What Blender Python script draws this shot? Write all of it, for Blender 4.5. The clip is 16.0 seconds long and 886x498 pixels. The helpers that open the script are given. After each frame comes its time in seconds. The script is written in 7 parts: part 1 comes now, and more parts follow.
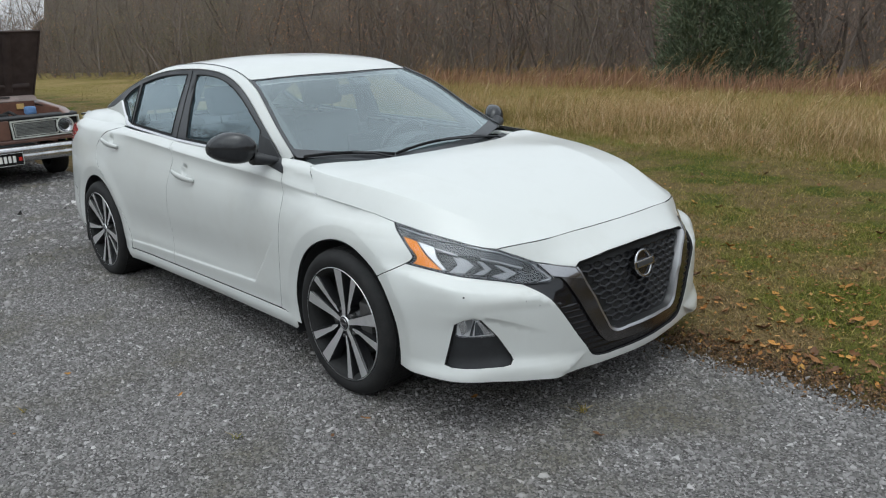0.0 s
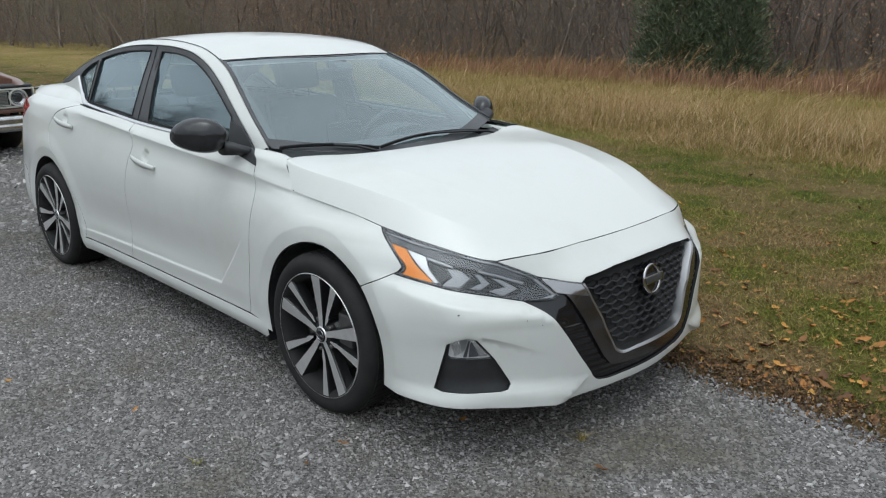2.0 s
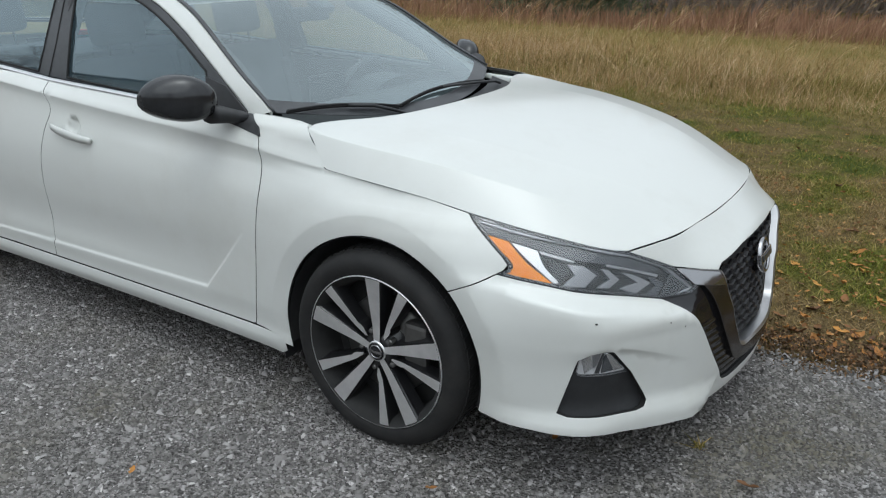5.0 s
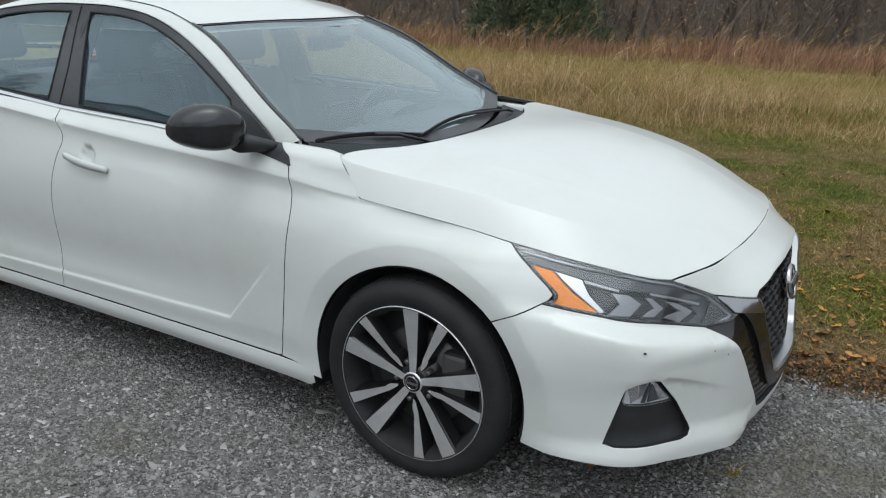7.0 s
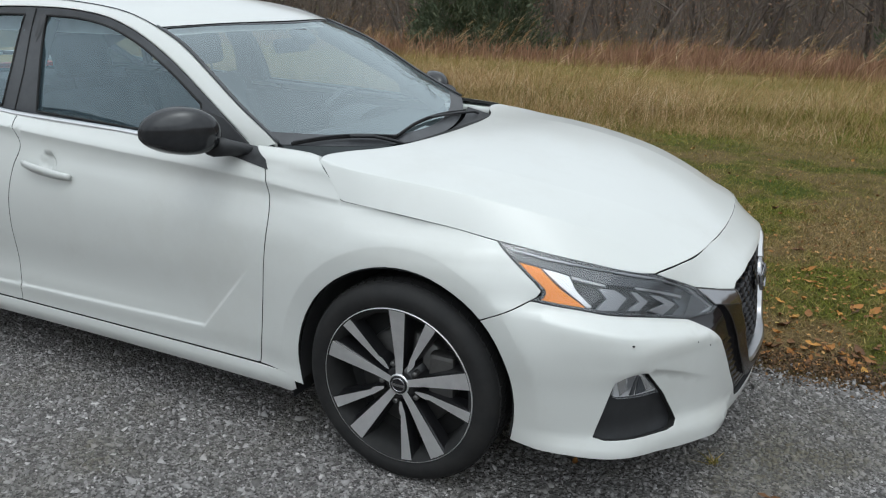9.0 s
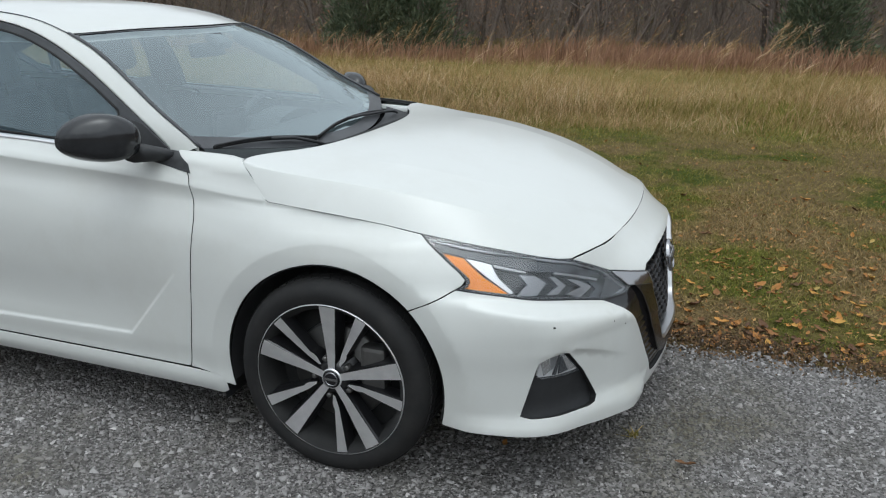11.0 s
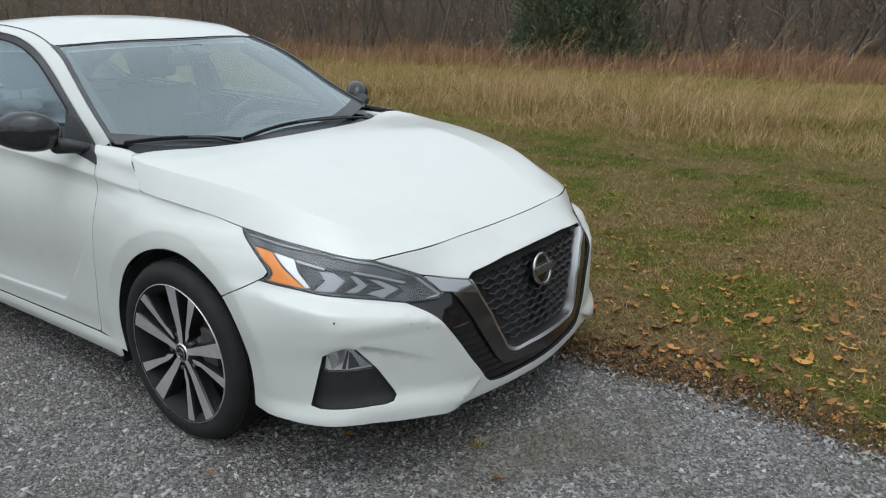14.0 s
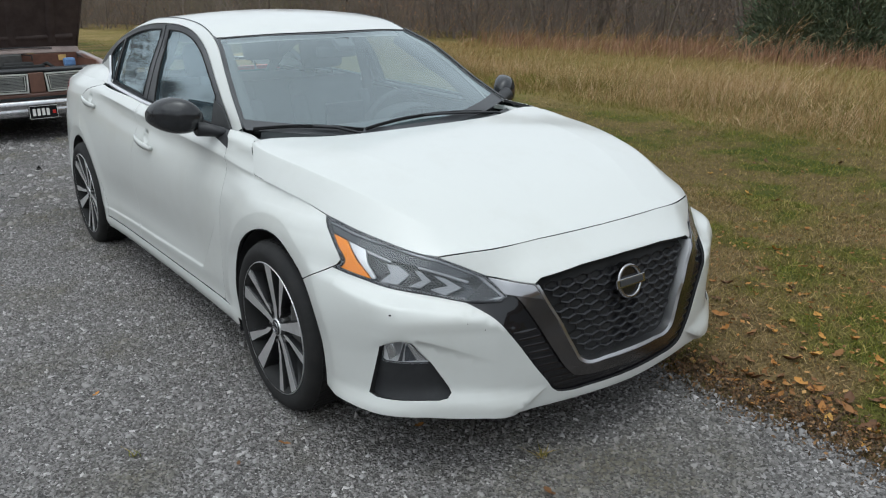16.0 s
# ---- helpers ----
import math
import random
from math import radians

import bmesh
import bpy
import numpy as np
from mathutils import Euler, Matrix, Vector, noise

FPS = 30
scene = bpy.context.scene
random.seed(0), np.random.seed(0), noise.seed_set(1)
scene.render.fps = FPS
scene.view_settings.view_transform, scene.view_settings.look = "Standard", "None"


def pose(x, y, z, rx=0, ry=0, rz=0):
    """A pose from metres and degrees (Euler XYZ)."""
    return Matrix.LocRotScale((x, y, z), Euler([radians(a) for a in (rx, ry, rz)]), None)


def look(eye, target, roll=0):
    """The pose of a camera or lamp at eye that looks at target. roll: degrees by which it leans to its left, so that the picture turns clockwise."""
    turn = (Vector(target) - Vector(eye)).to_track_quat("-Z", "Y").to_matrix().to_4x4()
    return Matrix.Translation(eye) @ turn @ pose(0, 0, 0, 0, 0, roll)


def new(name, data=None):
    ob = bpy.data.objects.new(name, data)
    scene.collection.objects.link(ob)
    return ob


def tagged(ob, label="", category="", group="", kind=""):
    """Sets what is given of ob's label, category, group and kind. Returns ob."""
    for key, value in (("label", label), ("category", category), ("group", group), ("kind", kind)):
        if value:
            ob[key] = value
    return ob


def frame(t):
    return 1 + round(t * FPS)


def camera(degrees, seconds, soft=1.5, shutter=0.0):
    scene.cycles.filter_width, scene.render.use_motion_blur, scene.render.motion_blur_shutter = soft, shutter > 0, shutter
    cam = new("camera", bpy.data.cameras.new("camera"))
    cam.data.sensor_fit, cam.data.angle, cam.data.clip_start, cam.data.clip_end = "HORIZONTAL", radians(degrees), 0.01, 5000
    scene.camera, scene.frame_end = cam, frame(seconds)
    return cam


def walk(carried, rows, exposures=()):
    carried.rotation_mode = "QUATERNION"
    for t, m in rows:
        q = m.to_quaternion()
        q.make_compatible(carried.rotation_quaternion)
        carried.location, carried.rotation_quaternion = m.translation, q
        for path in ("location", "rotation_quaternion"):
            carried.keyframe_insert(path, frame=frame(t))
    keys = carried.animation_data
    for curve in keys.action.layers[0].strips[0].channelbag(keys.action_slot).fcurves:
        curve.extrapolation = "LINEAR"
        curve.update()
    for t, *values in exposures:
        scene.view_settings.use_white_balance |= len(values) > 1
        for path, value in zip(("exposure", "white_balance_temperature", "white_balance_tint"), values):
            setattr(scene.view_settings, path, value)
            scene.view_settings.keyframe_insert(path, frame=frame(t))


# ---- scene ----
cam = camera(58.8, 16.0, 1.15)
PATH = [
    (0, (2.721, -2.751, 1.541), (1.294, -1.453, 1.012), -2.5),
    (0.5, (2.674, -2.633, 1.537), (1.255, -1.33, 1.002), -1.9),
    (1, (2.65, -2.536, 1.539), (1.24, -1.235, 0.975), -1.3),
    (1.5, (2.575, -2.517, 1.529), (1.165, -1.226, 0.942), -0.9),
    (2, (2.408, -2.599, 1.544), (1.051, -1.244, 0.977), -0.1),
    (2.5, (2.249, -2.656, 1.536), (0.929, -1.266, 0.965), 0.2),
    (3, (2.054, -2.587, 1.506), (0.771, -1.167, 0.923), 0.3),
    (3.5, (1.879, -2.531, 1.5), (0.654, -1.078, 0.879), 0.0),
    (4, (1.713, -2.548, 1.48), (0.588, -1.037, 0.807), 0.4),
    (4.5, (1.513, -2.613, 1.496), (0.486, -1.046, 0.796), 0.8),
    (5, (1.37, -2.626, 1.501), (0.355, -1.053, 0.797), 0.5),
    (5.2, (1.323, -2.615, 1.517), (0.292, -1.047, 0.824), 0.2),
    (7.5, (1.172, -2.763, 1.502), (0.241, -1.112, 0.866), 1.3),
    (8, (1.164, -2.786, 1.497), (0.249, -1.123, 0.868), 1.5),
    (8.2, (1.153, -2.788, 1.493), (0.249, -1.117, 0.87), 1.5),
    (10.3, (0.945, -2.806, 1.484), (0.28, -1.035, 0.835), 0.6),
    (10.5, (0.959, -2.846, 1.491), (0.309, -1.07, 0.842), 0.6),
    (11, (1.094, -2.868, 1.492), (0.445, -1.082, 0.87), 0.3),
    (11.5, (1.372, -2.794, 1.462), (0.691, -1.017, 0.847), 0.1),
    (12, (1.623, -2.805, 1.481), (0.879, -1.044, 0.894), -1.4),
    (12.5, (1.821, -2.834, 1.486), (0.996, -1.108, 0.902), -2.0),
    (13, (2.114, -2.722, 1.488), (1.156, -1.052, 0.946), -1.2),
    (13.5, (2.266, -2.581, 1.489), (1.203, -0.977, 0.945), -1.1),
    (14, (2.271, -2.367, 1.49), (1.126, -0.839, 0.896), -0.7),
    (14.5, (2.295, -2.225, 1.499), (1.03, -0.796, 0.9), -1.9),
    (15, (2.436, -2.114, 1.511), (1.018, -0.839, 0.908), -1.4),
    (15.5, (2.559, -2.035, 1.511), (1.075, -0.843, 0.9), -0.8),
    (16, (2.596, -2.004, 1.507), (1.062, -0.875, 0.897), -1.0),
]
walk(cam, [(t, look(eye, target, roll)) for t, eye, target, roll in PATH], [(0.0, 0.16, 5850, 2), (16.0, 0.16, 5850, 2)])

# ---------------------------------------------------------------- sky and sun
world = bpy.data.worlds.new("overcast_sky")
scene.world = world
world.use_nodes = True
wn, wl = world.node_tree.nodes, world.node_tree.links
sky = wn.new("ShaderNodeTexSky")
sky.sky_type, sky.sun_disc = "NISHITA", False
sky.sun_elevation, sky.sun_rotation = radians(80), radians(150)
sky.air_density, sky.dust_density, sky.ozone_density = 1.0, 9.0, 1.0
hsv = wn.new("ShaderNodeHueSaturation")
hsv.inputs["Saturation"].default_value = 0.35
wl.new(sky.outputs[0], hsv.inputs["Color"])
cloud = wn.new("ShaderNodeMix")
cloud.data_type = "RGBA"
cloud.inputs[0].default_value = 0.6
cloud.inputs[7].default_value = (7.72, 7.4, 7.42, 1)
wl.new(hsv.outputs[0], cloud.inputs[6])
wl.new(cloud.outputs[2], wn["Background"].inputs["Color"])
wn["Background"].inputs["Strength"].default_value = 0.142
sun = new("sun", bpy.data.lights.new("sun", "SUN"))
sun.data.energy, sun.data.angle, sun.data.color = 0.5, radians(60), (1.0, 0.97, 0.93)
sun.matrix_world = look((1.8, -5.0, 6.4), (0, 0, 0))


# ---------------------------------------------------------------- materials
def ramp(nt, stops):
    r = nt.nodes.new("ShaderNodeValToRGB")
    el = r.color_ramp.elements
    while len(el) < len(stops):
        el.new(0.5)
    for e, (p, c) in zip(el, stops):
        e.position, e.color = p, (*c, 1)
    return r


def material(name, rough=0.5, metal=0.0, color=(0.5, 0.5, 0.5), coat=0.0):
    m = bpy.data.materials.new(name)
    m.use_nodes = True
    b = m.node_tree.nodes["Principled BSDF"]
    b.inputs["Base Color"].default_value = (*color, 1)
    b.inputs["Roughness"].default_value = rough
    b.inputs["Metallic"].default_value = metal
    b.inputs["Coat Weight"].default_value = coat
    b.inputs["Coat Roughness"].default_value = 0.03
    return m, m.node_tree, b


def coords(nt, scale=1.0, world_space=True):
    if world_space:
        g = nt.nodes.new("ShaderNodeNewGeometry").outputs["Position"]
    else:
        g = nt.nodes.new("ShaderNodeTexCoord").outputs["Object"]
    if scale == 1.0:
        return g
    v = nt.nodes.new("ShaderNodeVectorMath")
    v.operation = "SCALE"
    v.inputs["Scale"].default_value = scale
    nt.links.new(g, v.inputs[0])
    return v.outputs[0]


def noise_tex(nt, co, scale, detail=4.0, rough=0.6):
    n = nt.nodes.new("ShaderNodeTexNoise")
    n.inputs["Scale"].default_value, n.inputs["Detail"].default_value = scale, detail
    n.inputs["Roughness"].default_value = rough
    nt.links.new(co, n.inputs["Vector"])
    return n.outputs["Fac"]


def mixed(nt, fac, a, b, mode="MIX"):
    m = nt.nodes.new("ShaderNodeMix")
    m.data_type, m.blend_type = "RGBA", mode
    for k, v in ((0, fac), (6, a), (7, b)):
        if hasattr(v, "links"):
            nt.links.new(v, m.inputs[k])
        elif k == 0:
            m.inputs[0].default_value = v
        else:
            m.inputs[k].default_value = (*v, 1)
    return m.outputs[2]


def bump(nt, b, height, strength=0.3, dist=0.01):
    n = nt.nodes.new("ShaderNodeBump")
    n.inputs["Strength"].default_value, n.inputs["Distance"].default_value = strength, dist
    nt.links.new(height, n.inputs["Height"])
    nt.links.new(n.outputs[0], b.inputs["Normal"])


def island_random(nt):
    return nt.nodes.new("ShaderNodeNewGeometry").outputs["Random Per Island"]


def blade_material(name, stops, rough=0.7, patch=0.25, scale=0.9):
    """Grass or leaf stuff: a colour of its own for each blade, with patches over the field."""
    m, nt, b = material(name, rough)
    r = ramp(nt, stops)
    mm = nt.nodes.new("ShaderNodeMath")
    mm.operation = "MULTIPLY_ADD"
    nt.links.new(noise_tex(nt, coords(nt), scale, 3), mm.inputs[0])
    mm.inputs[1].default_value, mm.inputs[2].default_value = 2.2 * patch, -1.1 * patch
    ad = nt.nodes.new("ShaderNodeMath")
    ad.operation = "ADD"
    nt.links.new(island_random(nt), ad.inputs[0])
    nt.links.new(mm.outputs[0], ad.inputs[1])
    nt.links.new(ad.outputs[0], r.inputs[0])
    nt.links.new(r.outputs[0], b.inputs["Base Color"])
    b.inputs["Specular IOR Level"].default_value = 0.2
    return m


def lawn_patches(nt):
    """Where the lawn is green and where it has dried to straw: 0 to 1."""
    r = ramp(nt, [(0.41, (0, 0, 0)), (0.53, (1, 1, 1))])
    nt.links.new(noise_tex(nt, coords(nt), 0.95, 6, 0.62), r.inputs[0])
    return r.outputs[0]


def lawn_material(name, green, straw, share=1.0):
    """Mown blades: green islands in dry straw-coloured turf, each blade with a shade of its own."""
    m, nt, b = material(name, 0.8)
    g, d = ramp(nt, green), ramp(nt, straw)
    for r in (g, d):
        nt.links.new(island_random(nt), r.inputs[0])
    k = nt.nodes.new("ShaderNodeMath")
    k.operation = "MULTIPLY"
    k.inputs[1].default_value = share
    nt.links.new(lawn_patches(nt), k.inputs[0])
    nt.links.new(mixed(nt, k.outputs[0], g.outputs[0], d.outputs[0]), b.inputs["Base Color"])
    b.inputs["Specular IOR Level"].default_value = 0.2
    return m


def gravel_material():
    m, nt, b = material("crushed_limestone", 0.9)
    co = coords(nt)
    v = nt.nodes.new("ShaderNodeTexVoronoi")
    v.inputs["Scale"].default_value = 120.0
    nt.links.new(co, v.inputs["Vector"])
    sep = nt.nodes.new("ShaderNodeSeparateColor")
    nt.links.new(v.outputs["Color"], sep.inputs[0])
    r = ramp(nt, [(0.0, (0.062, 0.059, 0.057)), (0.45, (0.134, 0.127, 0.123)), (0.8, (0.214, 0.203, 0.197)), (1.0, (0.32, 0.306, 0.297))])
    nt.links.new(sep.outputs[0], r.inputs[0])
    dirt_veil = ramp(nt, [(0.42, (0, 0, 0)), (0.72, (1, 1, 1))])
    nt.links.new(noise_tex(nt, co, 1.3, 6, 0.65), dirt_veil.inputs[0])
    c = mixed(nt, dirt_veil.outputs[0], r.outputs[0], (0.093, 0.087, 0.067))
    c = mixed(nt, 0.45, c, r.outputs[0])
    nt.links.new(c, b.inputs["Base Color"])
    bump(nt, b, v.outputs["Distance"], 0.9, 0.012)
    b.inputs["Specular IOR Level"].default_value = 0.25
    return m


def stone_material():
    m, nt, b = material("limestone_chip", 0.85)
    r = ramp(nt, [(0.0, (0.110, 0.104, 0.101)), (0.35, (0.176, 0.168, 0.163)), (0.75, (0.252, 0.242, 0.236)), (0.96, (0.335, 0.322, 0.315)), (1.0, (0.49, 0.472, 0.462))])
    nt.links.new(island_random(nt), r.inputs[0])
    dirt_veil = ramp(nt, [(0.50, (0, 0, 0)), (0.66, (1, 1, 1))])
    nt.links.new(noise_tex(nt, coords(nt), 1.3, 6, 0.65), dirt_veil.inputs[0])
    dm = nt.nodes.new("ShaderNodeMath")
    dm.operation = "MULTIPLY"
    dm.inputs[1].default_value = 0.75
    nt.links.new(dirt_veil.outputs[0], dm.inputs[0])
    c = mixed(nt, dm.outputs[0], r.outputs[0], (0.110, 0.098, 0.066))
    c = mixed(nt, noise_tex(nt, coords(nt), 220, 3), c, (0.6, 0.6, 0.6), "OVERLAY")
    nt.links.new(c, b.inputs["Base Color"])
    b.inputs["Specular IOR Level"].default_value = 0.25
    return m


def soil_material():
    """Mown autumn turf, tan meadow farther out, bare soil along the drive."""
    m, nt, b = material("autumn_turf", 0.95)
    co = coords(nt)
    r = ramp(nt, [(0.28, (0.056, 0.068, 0.012)), (0.40, (0.098, 0.086, 0.024)), (0.52, (0.128, 0.094, 0.040)), (0.75, (0.17, 0.12, 0.064))])
    sp = nt.nodes.new("ShaderNodeSeparateXYZ")
    nt.links.new(co, sp.inputs[0])
    green, less = nt.nodes.new("ShaderNodeMapRange"), nt.nodes.new("ShaderNodeMath")
    green.inputs["From Min"].default_value, green.inputs["From Max"].default_value = 1.6, 3.8
    green.inputs["To Max"].default_value = 0.07
    less.operation = "SUBTRACT"
    patch = nt.nodes.new("ShaderNodeMapRange")
    patch.inputs["To Min"].default_value, patch.inputs["To Max"].default_value = 0.33, 0.60
    nt.links.new(lawn_patches(nt), patch.inputs[0])
    nt.links.new(sp.outputs["Y"], green.inputs[0])
    nt.links.new(patch.outputs[0], less.inputs[0])
    nt.links.new(green.outputs[0], less.inputs[1])
    nt.links.new(less.outputs[0], r.inputs[0])
    meadow = ramp(nt, [(0.35, (0.16, 0.135, 0.038)), (0.65, (0.25, 0.185, 0.08))])
    nt.links.new(noise_tex(nt, co, 0.35, 5), meadow.inputs[0])
    sep = nt.nodes.new("ShaderNodeSeparateXYZ")
    nt.links.new(co, sep.inputs[0])
    far = nt.nodes.new("ShaderNodeMapRange")
    far.inputs["From Min"].default_value, far.inputs["From Max"].default_value = 5.5, 7.0
    nt.links.new(sep.outputs["Y"], far.inputs[0])
    c = mixed(nt, far.outputs[0], r.outputs[0], meadow.outputs[0])
    n2 = ramp(nt, [(0.35, (0.35, 0.35, 0.35)), (0.65, (0.65, 0.65, 0.65))])
    nt.links.new(noise_tex(nt, co, 60, 3), n2.inputs[0])
    c = mixed(nt, 0.9, c, n2.outputs[0], "OVERLAY")
    n3 = ramp(nt, [(0.36, (0.36, 0.36, 0.36)), (0.62, (0.58, 0.58, 0.58))])
    nt.links.new(noise_tex(nt, co, 9, 5, 0.7), n3.inputs[0])
    c = mixed(nt, 0.8, c, n3.outputs[0], "OVERLAY")
    nt.links.new(c, b.inputs["Base Color"])
    bump(nt, b, noise_tex(nt, co, 45, 4), 0.9, 0.03)
    b.inputs["Specular IOR Level"].default_value = 0.1
    return m


def bark_material(name, a, c2):
    m, nt, b = material(name, 0.9)
    r = ramp(nt, [(0.0, a), (1.0, c2)])
    nt.links.new(island_random(nt), r.inputs[0])
    c = mixed(nt, noise_tex(nt, coords(nt), 9, 5), r.outputs[0], (0.5, 0.5, 0.5), "OVERLAY")
    nt.links.new(c, b.inputs["Base Color"])
    b.inputs["Specular IOR Level"].default_value = 0.15
    return m


M_GRAVEL, M_STONE, M_SOIL = gravel_material(), stone_material(), soil_material()
GREEN = [(0.0, (0.096, 0.124, 0.014)), (0.45, (0.158, 0.166, 0.023)), (0.8, (0.226, 0.197, 0.043)), (1.0, (0.35, 0.27, 0.095))]
STRAW = [(0.0, (0.132, 0.108, 0.033)), (0.4, (0.226, 0.159, 0.060)), (0.75, (0.290, 0.199, 0.093)), (1.0, (0.44, 0.325, 0.173))]
M_LAWN, M_TURF = lawn_material("lawn_blades", GREEN, STRAW), lawn_material("green_turf_blades", GREEN, STRAW, 0.62)
M_STRAW = blade_material("dry_grass", [(0.0, (0.20, 0.15, 0.05)), (0.3, (0.335, 0.215, 0.098)), (0.65, (0.465, 0.30, 0.16)), (1.0, (0.62, 0.47, 0.31))], 0.8, 0.5)
M_FIELD = blade_material("field_grass", [(0.0, (0.16, 0.135, 0.035)), (0.4, (0.27, 0.197, 0.066)), (0.75, (0.37, 0.25, 0.11)), (1.0, (0.44, 0.32, 0.17))], 0.8, 0.5)
M_SEDGE = blade_material("broom_sedge", [(0.0, (0.195, 0.108, 0.066)), (0.5, (0.29, 0.162, 0.10)), (1.0, (0.40, 0.25, 0.16))], 0.8, 0.5)
M_TWIG = bark_material("grey_twigs", (0.138, 0.112, 0.097), (0.256, 0.213, 0.184))
M_TRUNK = bark_material("tree_bark", (0.125, 0.102, 0.088), (0.235, 0.198, 0.17))
M_LEAF = blade_material("dead_leaves", [(0.0, (0.19, 0.175, 0.095)), (0.3, (0.25, 0.20, 0.12)), (0.55, (0.29, 0.21, 0.145)), (0.8, (0.35, 0.21, 0.13)), (1.0, (0.44, 0.25, 0.15))], 0.8, 1.1, 0.16)
M_CEDAR = blade_material("cedar_needles", [(0.0, (0.07, 0.092, 0.055)), (0.6, (0.105, 0.13, 0.078)), (1.0, (0.16, 0.175, 0.105))], 0.8, 0.4)


# ---------------------------------------------------------------- mesh helpers
def mesh_object(name, verts, faces, mat, parent=None, label="", smooth=False, normals=None):
    me = bpy.data.meshes.new(name)
    me.from_pydata([tuple(map(float, v)) for v in verts] if not isinstance(verts, list) else verts, [], faces)
    me.materials.append(mat)
    if smooth:
        me.shade_smooth()
    me.update()
    if normals is not None:
        me.normals_split_custom_set_from_vertices([tuple(n) for n in normals])
    ob = new(name, me)
    if parent is not None:
        ob.parent = parent
    if label:
        ob["label"] = label
    return ob


def array_object(name, v, f, mat, label="", category="", kind="stuff"):
    """A mesh from number arrays: v (n, 3) places, f (m, k) corners."""
    me = bpy.data.meshes.new(name)
    k = f.shape[1]
    me.vertices.add(len(v))
    me.vertices.foreach_set("co", np.ascontiguousarray(v, dtype=np.float32).ravel())
    me.loops.add(f.size)
    me.loops.foreach_set("vertex_index", np.ascontiguousarray(f, dtype=np.int32).ravel())
    me.polygons.add(len(f))
    me.polygons.foreach_set("loop_start", np.arange(0, f.size, k, dtype=np.int32))
    me.polygons.foreach_set("loop_total", np.full(len(f), k, dtype=np.int32))
    me.materials.append(mat)
    me.update(calc_edges=True)
    me.validate()
    ob = new(name, me)
    return tagged(ob, label, category, "", kind)


rng = np.random.default_rng(7)


def smooth_noise(x, y, s, seed=0.0):
    return (np.sin(x * s * 1.7 + seed) + np.sin(y * s * 1.3 + 2.1 * seed + 1.0) + np.sin((x + y) * s * 0.9 + seed * 3.3) + np.sin((x - 1.6 * y) * s * 2.3 + seed)) / 4


# ---------------------------------------------------------------- ground
def drive_edge(x):
    """Where the gravel ends and the lawn begins."""
    return 0.50 + 0.05 * np.sin(x * 1.9 + 0.6) + 0.03 * np.sin(x * 5.3) - 0.012 * (x - 1) * (x < 1) * (x > -9)


def ground_height(x, y):
    rise = np.clip((y - drive_edge(x)) / 0.5, 0, 1)
    return -0.03 + 0.045 * rise + 0.012 * smooth_noise(x, y, 1.3, 1.0) * rise


def axis(lo, hi, step, reach):
    mid = np.arange(lo, hi + step / 2, step)
    out = [mid[-1]]
    while out[-1] < reach:
        out.append(out[-1] + max(step, 0.25 * (out[-1] - hi) + step))
    left = [mid[0]]
    while left[-1] > -reach:
        left.append(left[-1] - max(step, 0.25 * (lo - left[-1]) + step))
    return np.array(left[:0:-1] + list(mid) + out[1:])


def sheet(name, X, Y, Z, mat, label, category, kind="structure"):
    n, m = X.shape
    i = np.arange(n * m).reshape(n, m)
    f = np.stack([i[:-1, :-1], i[1:, :-1], i[1:, 1:], i[:-1, 1:]], -1).reshape(-1, 4)
    ob = array_object(name, np.stack([X, Y, Z], -1).reshape(-1, 3), f, mat, label, category, kind)
    ob.data.shade_smooth()
    return ob


gx, gy = np.meshgrid(axis(-10, 6, 0.2, 900), axis(-4, 9, 0.2, 900), indexing="ij")
sheet("ground", gx, gy, ground_height(gx, gy), M_SOIL, "mown autumn lawn and tan meadow, patchy green and straw", "ground")
dx, ds = np.meshgrid(np.arange(-26, 12.01, 0.12), np.concatenate([np.arange(0, 3.5, 0.08), np.arange(3.5, 16, 0.5)]), indexing="ij")
dy = drive_edge(dx) + 0.10 - ds
dz = 0.006 * smooth_noise(dx, dy, 4.0, 2.0) - 0.05 * np.clip(1 - ds / 0.22, 0, 1) ** 2
sheet("gravel_drive", dx, dy, dz, M_GRAVEL, "grey crushed limestone gravel drive with dirt patches", "gravel drive")


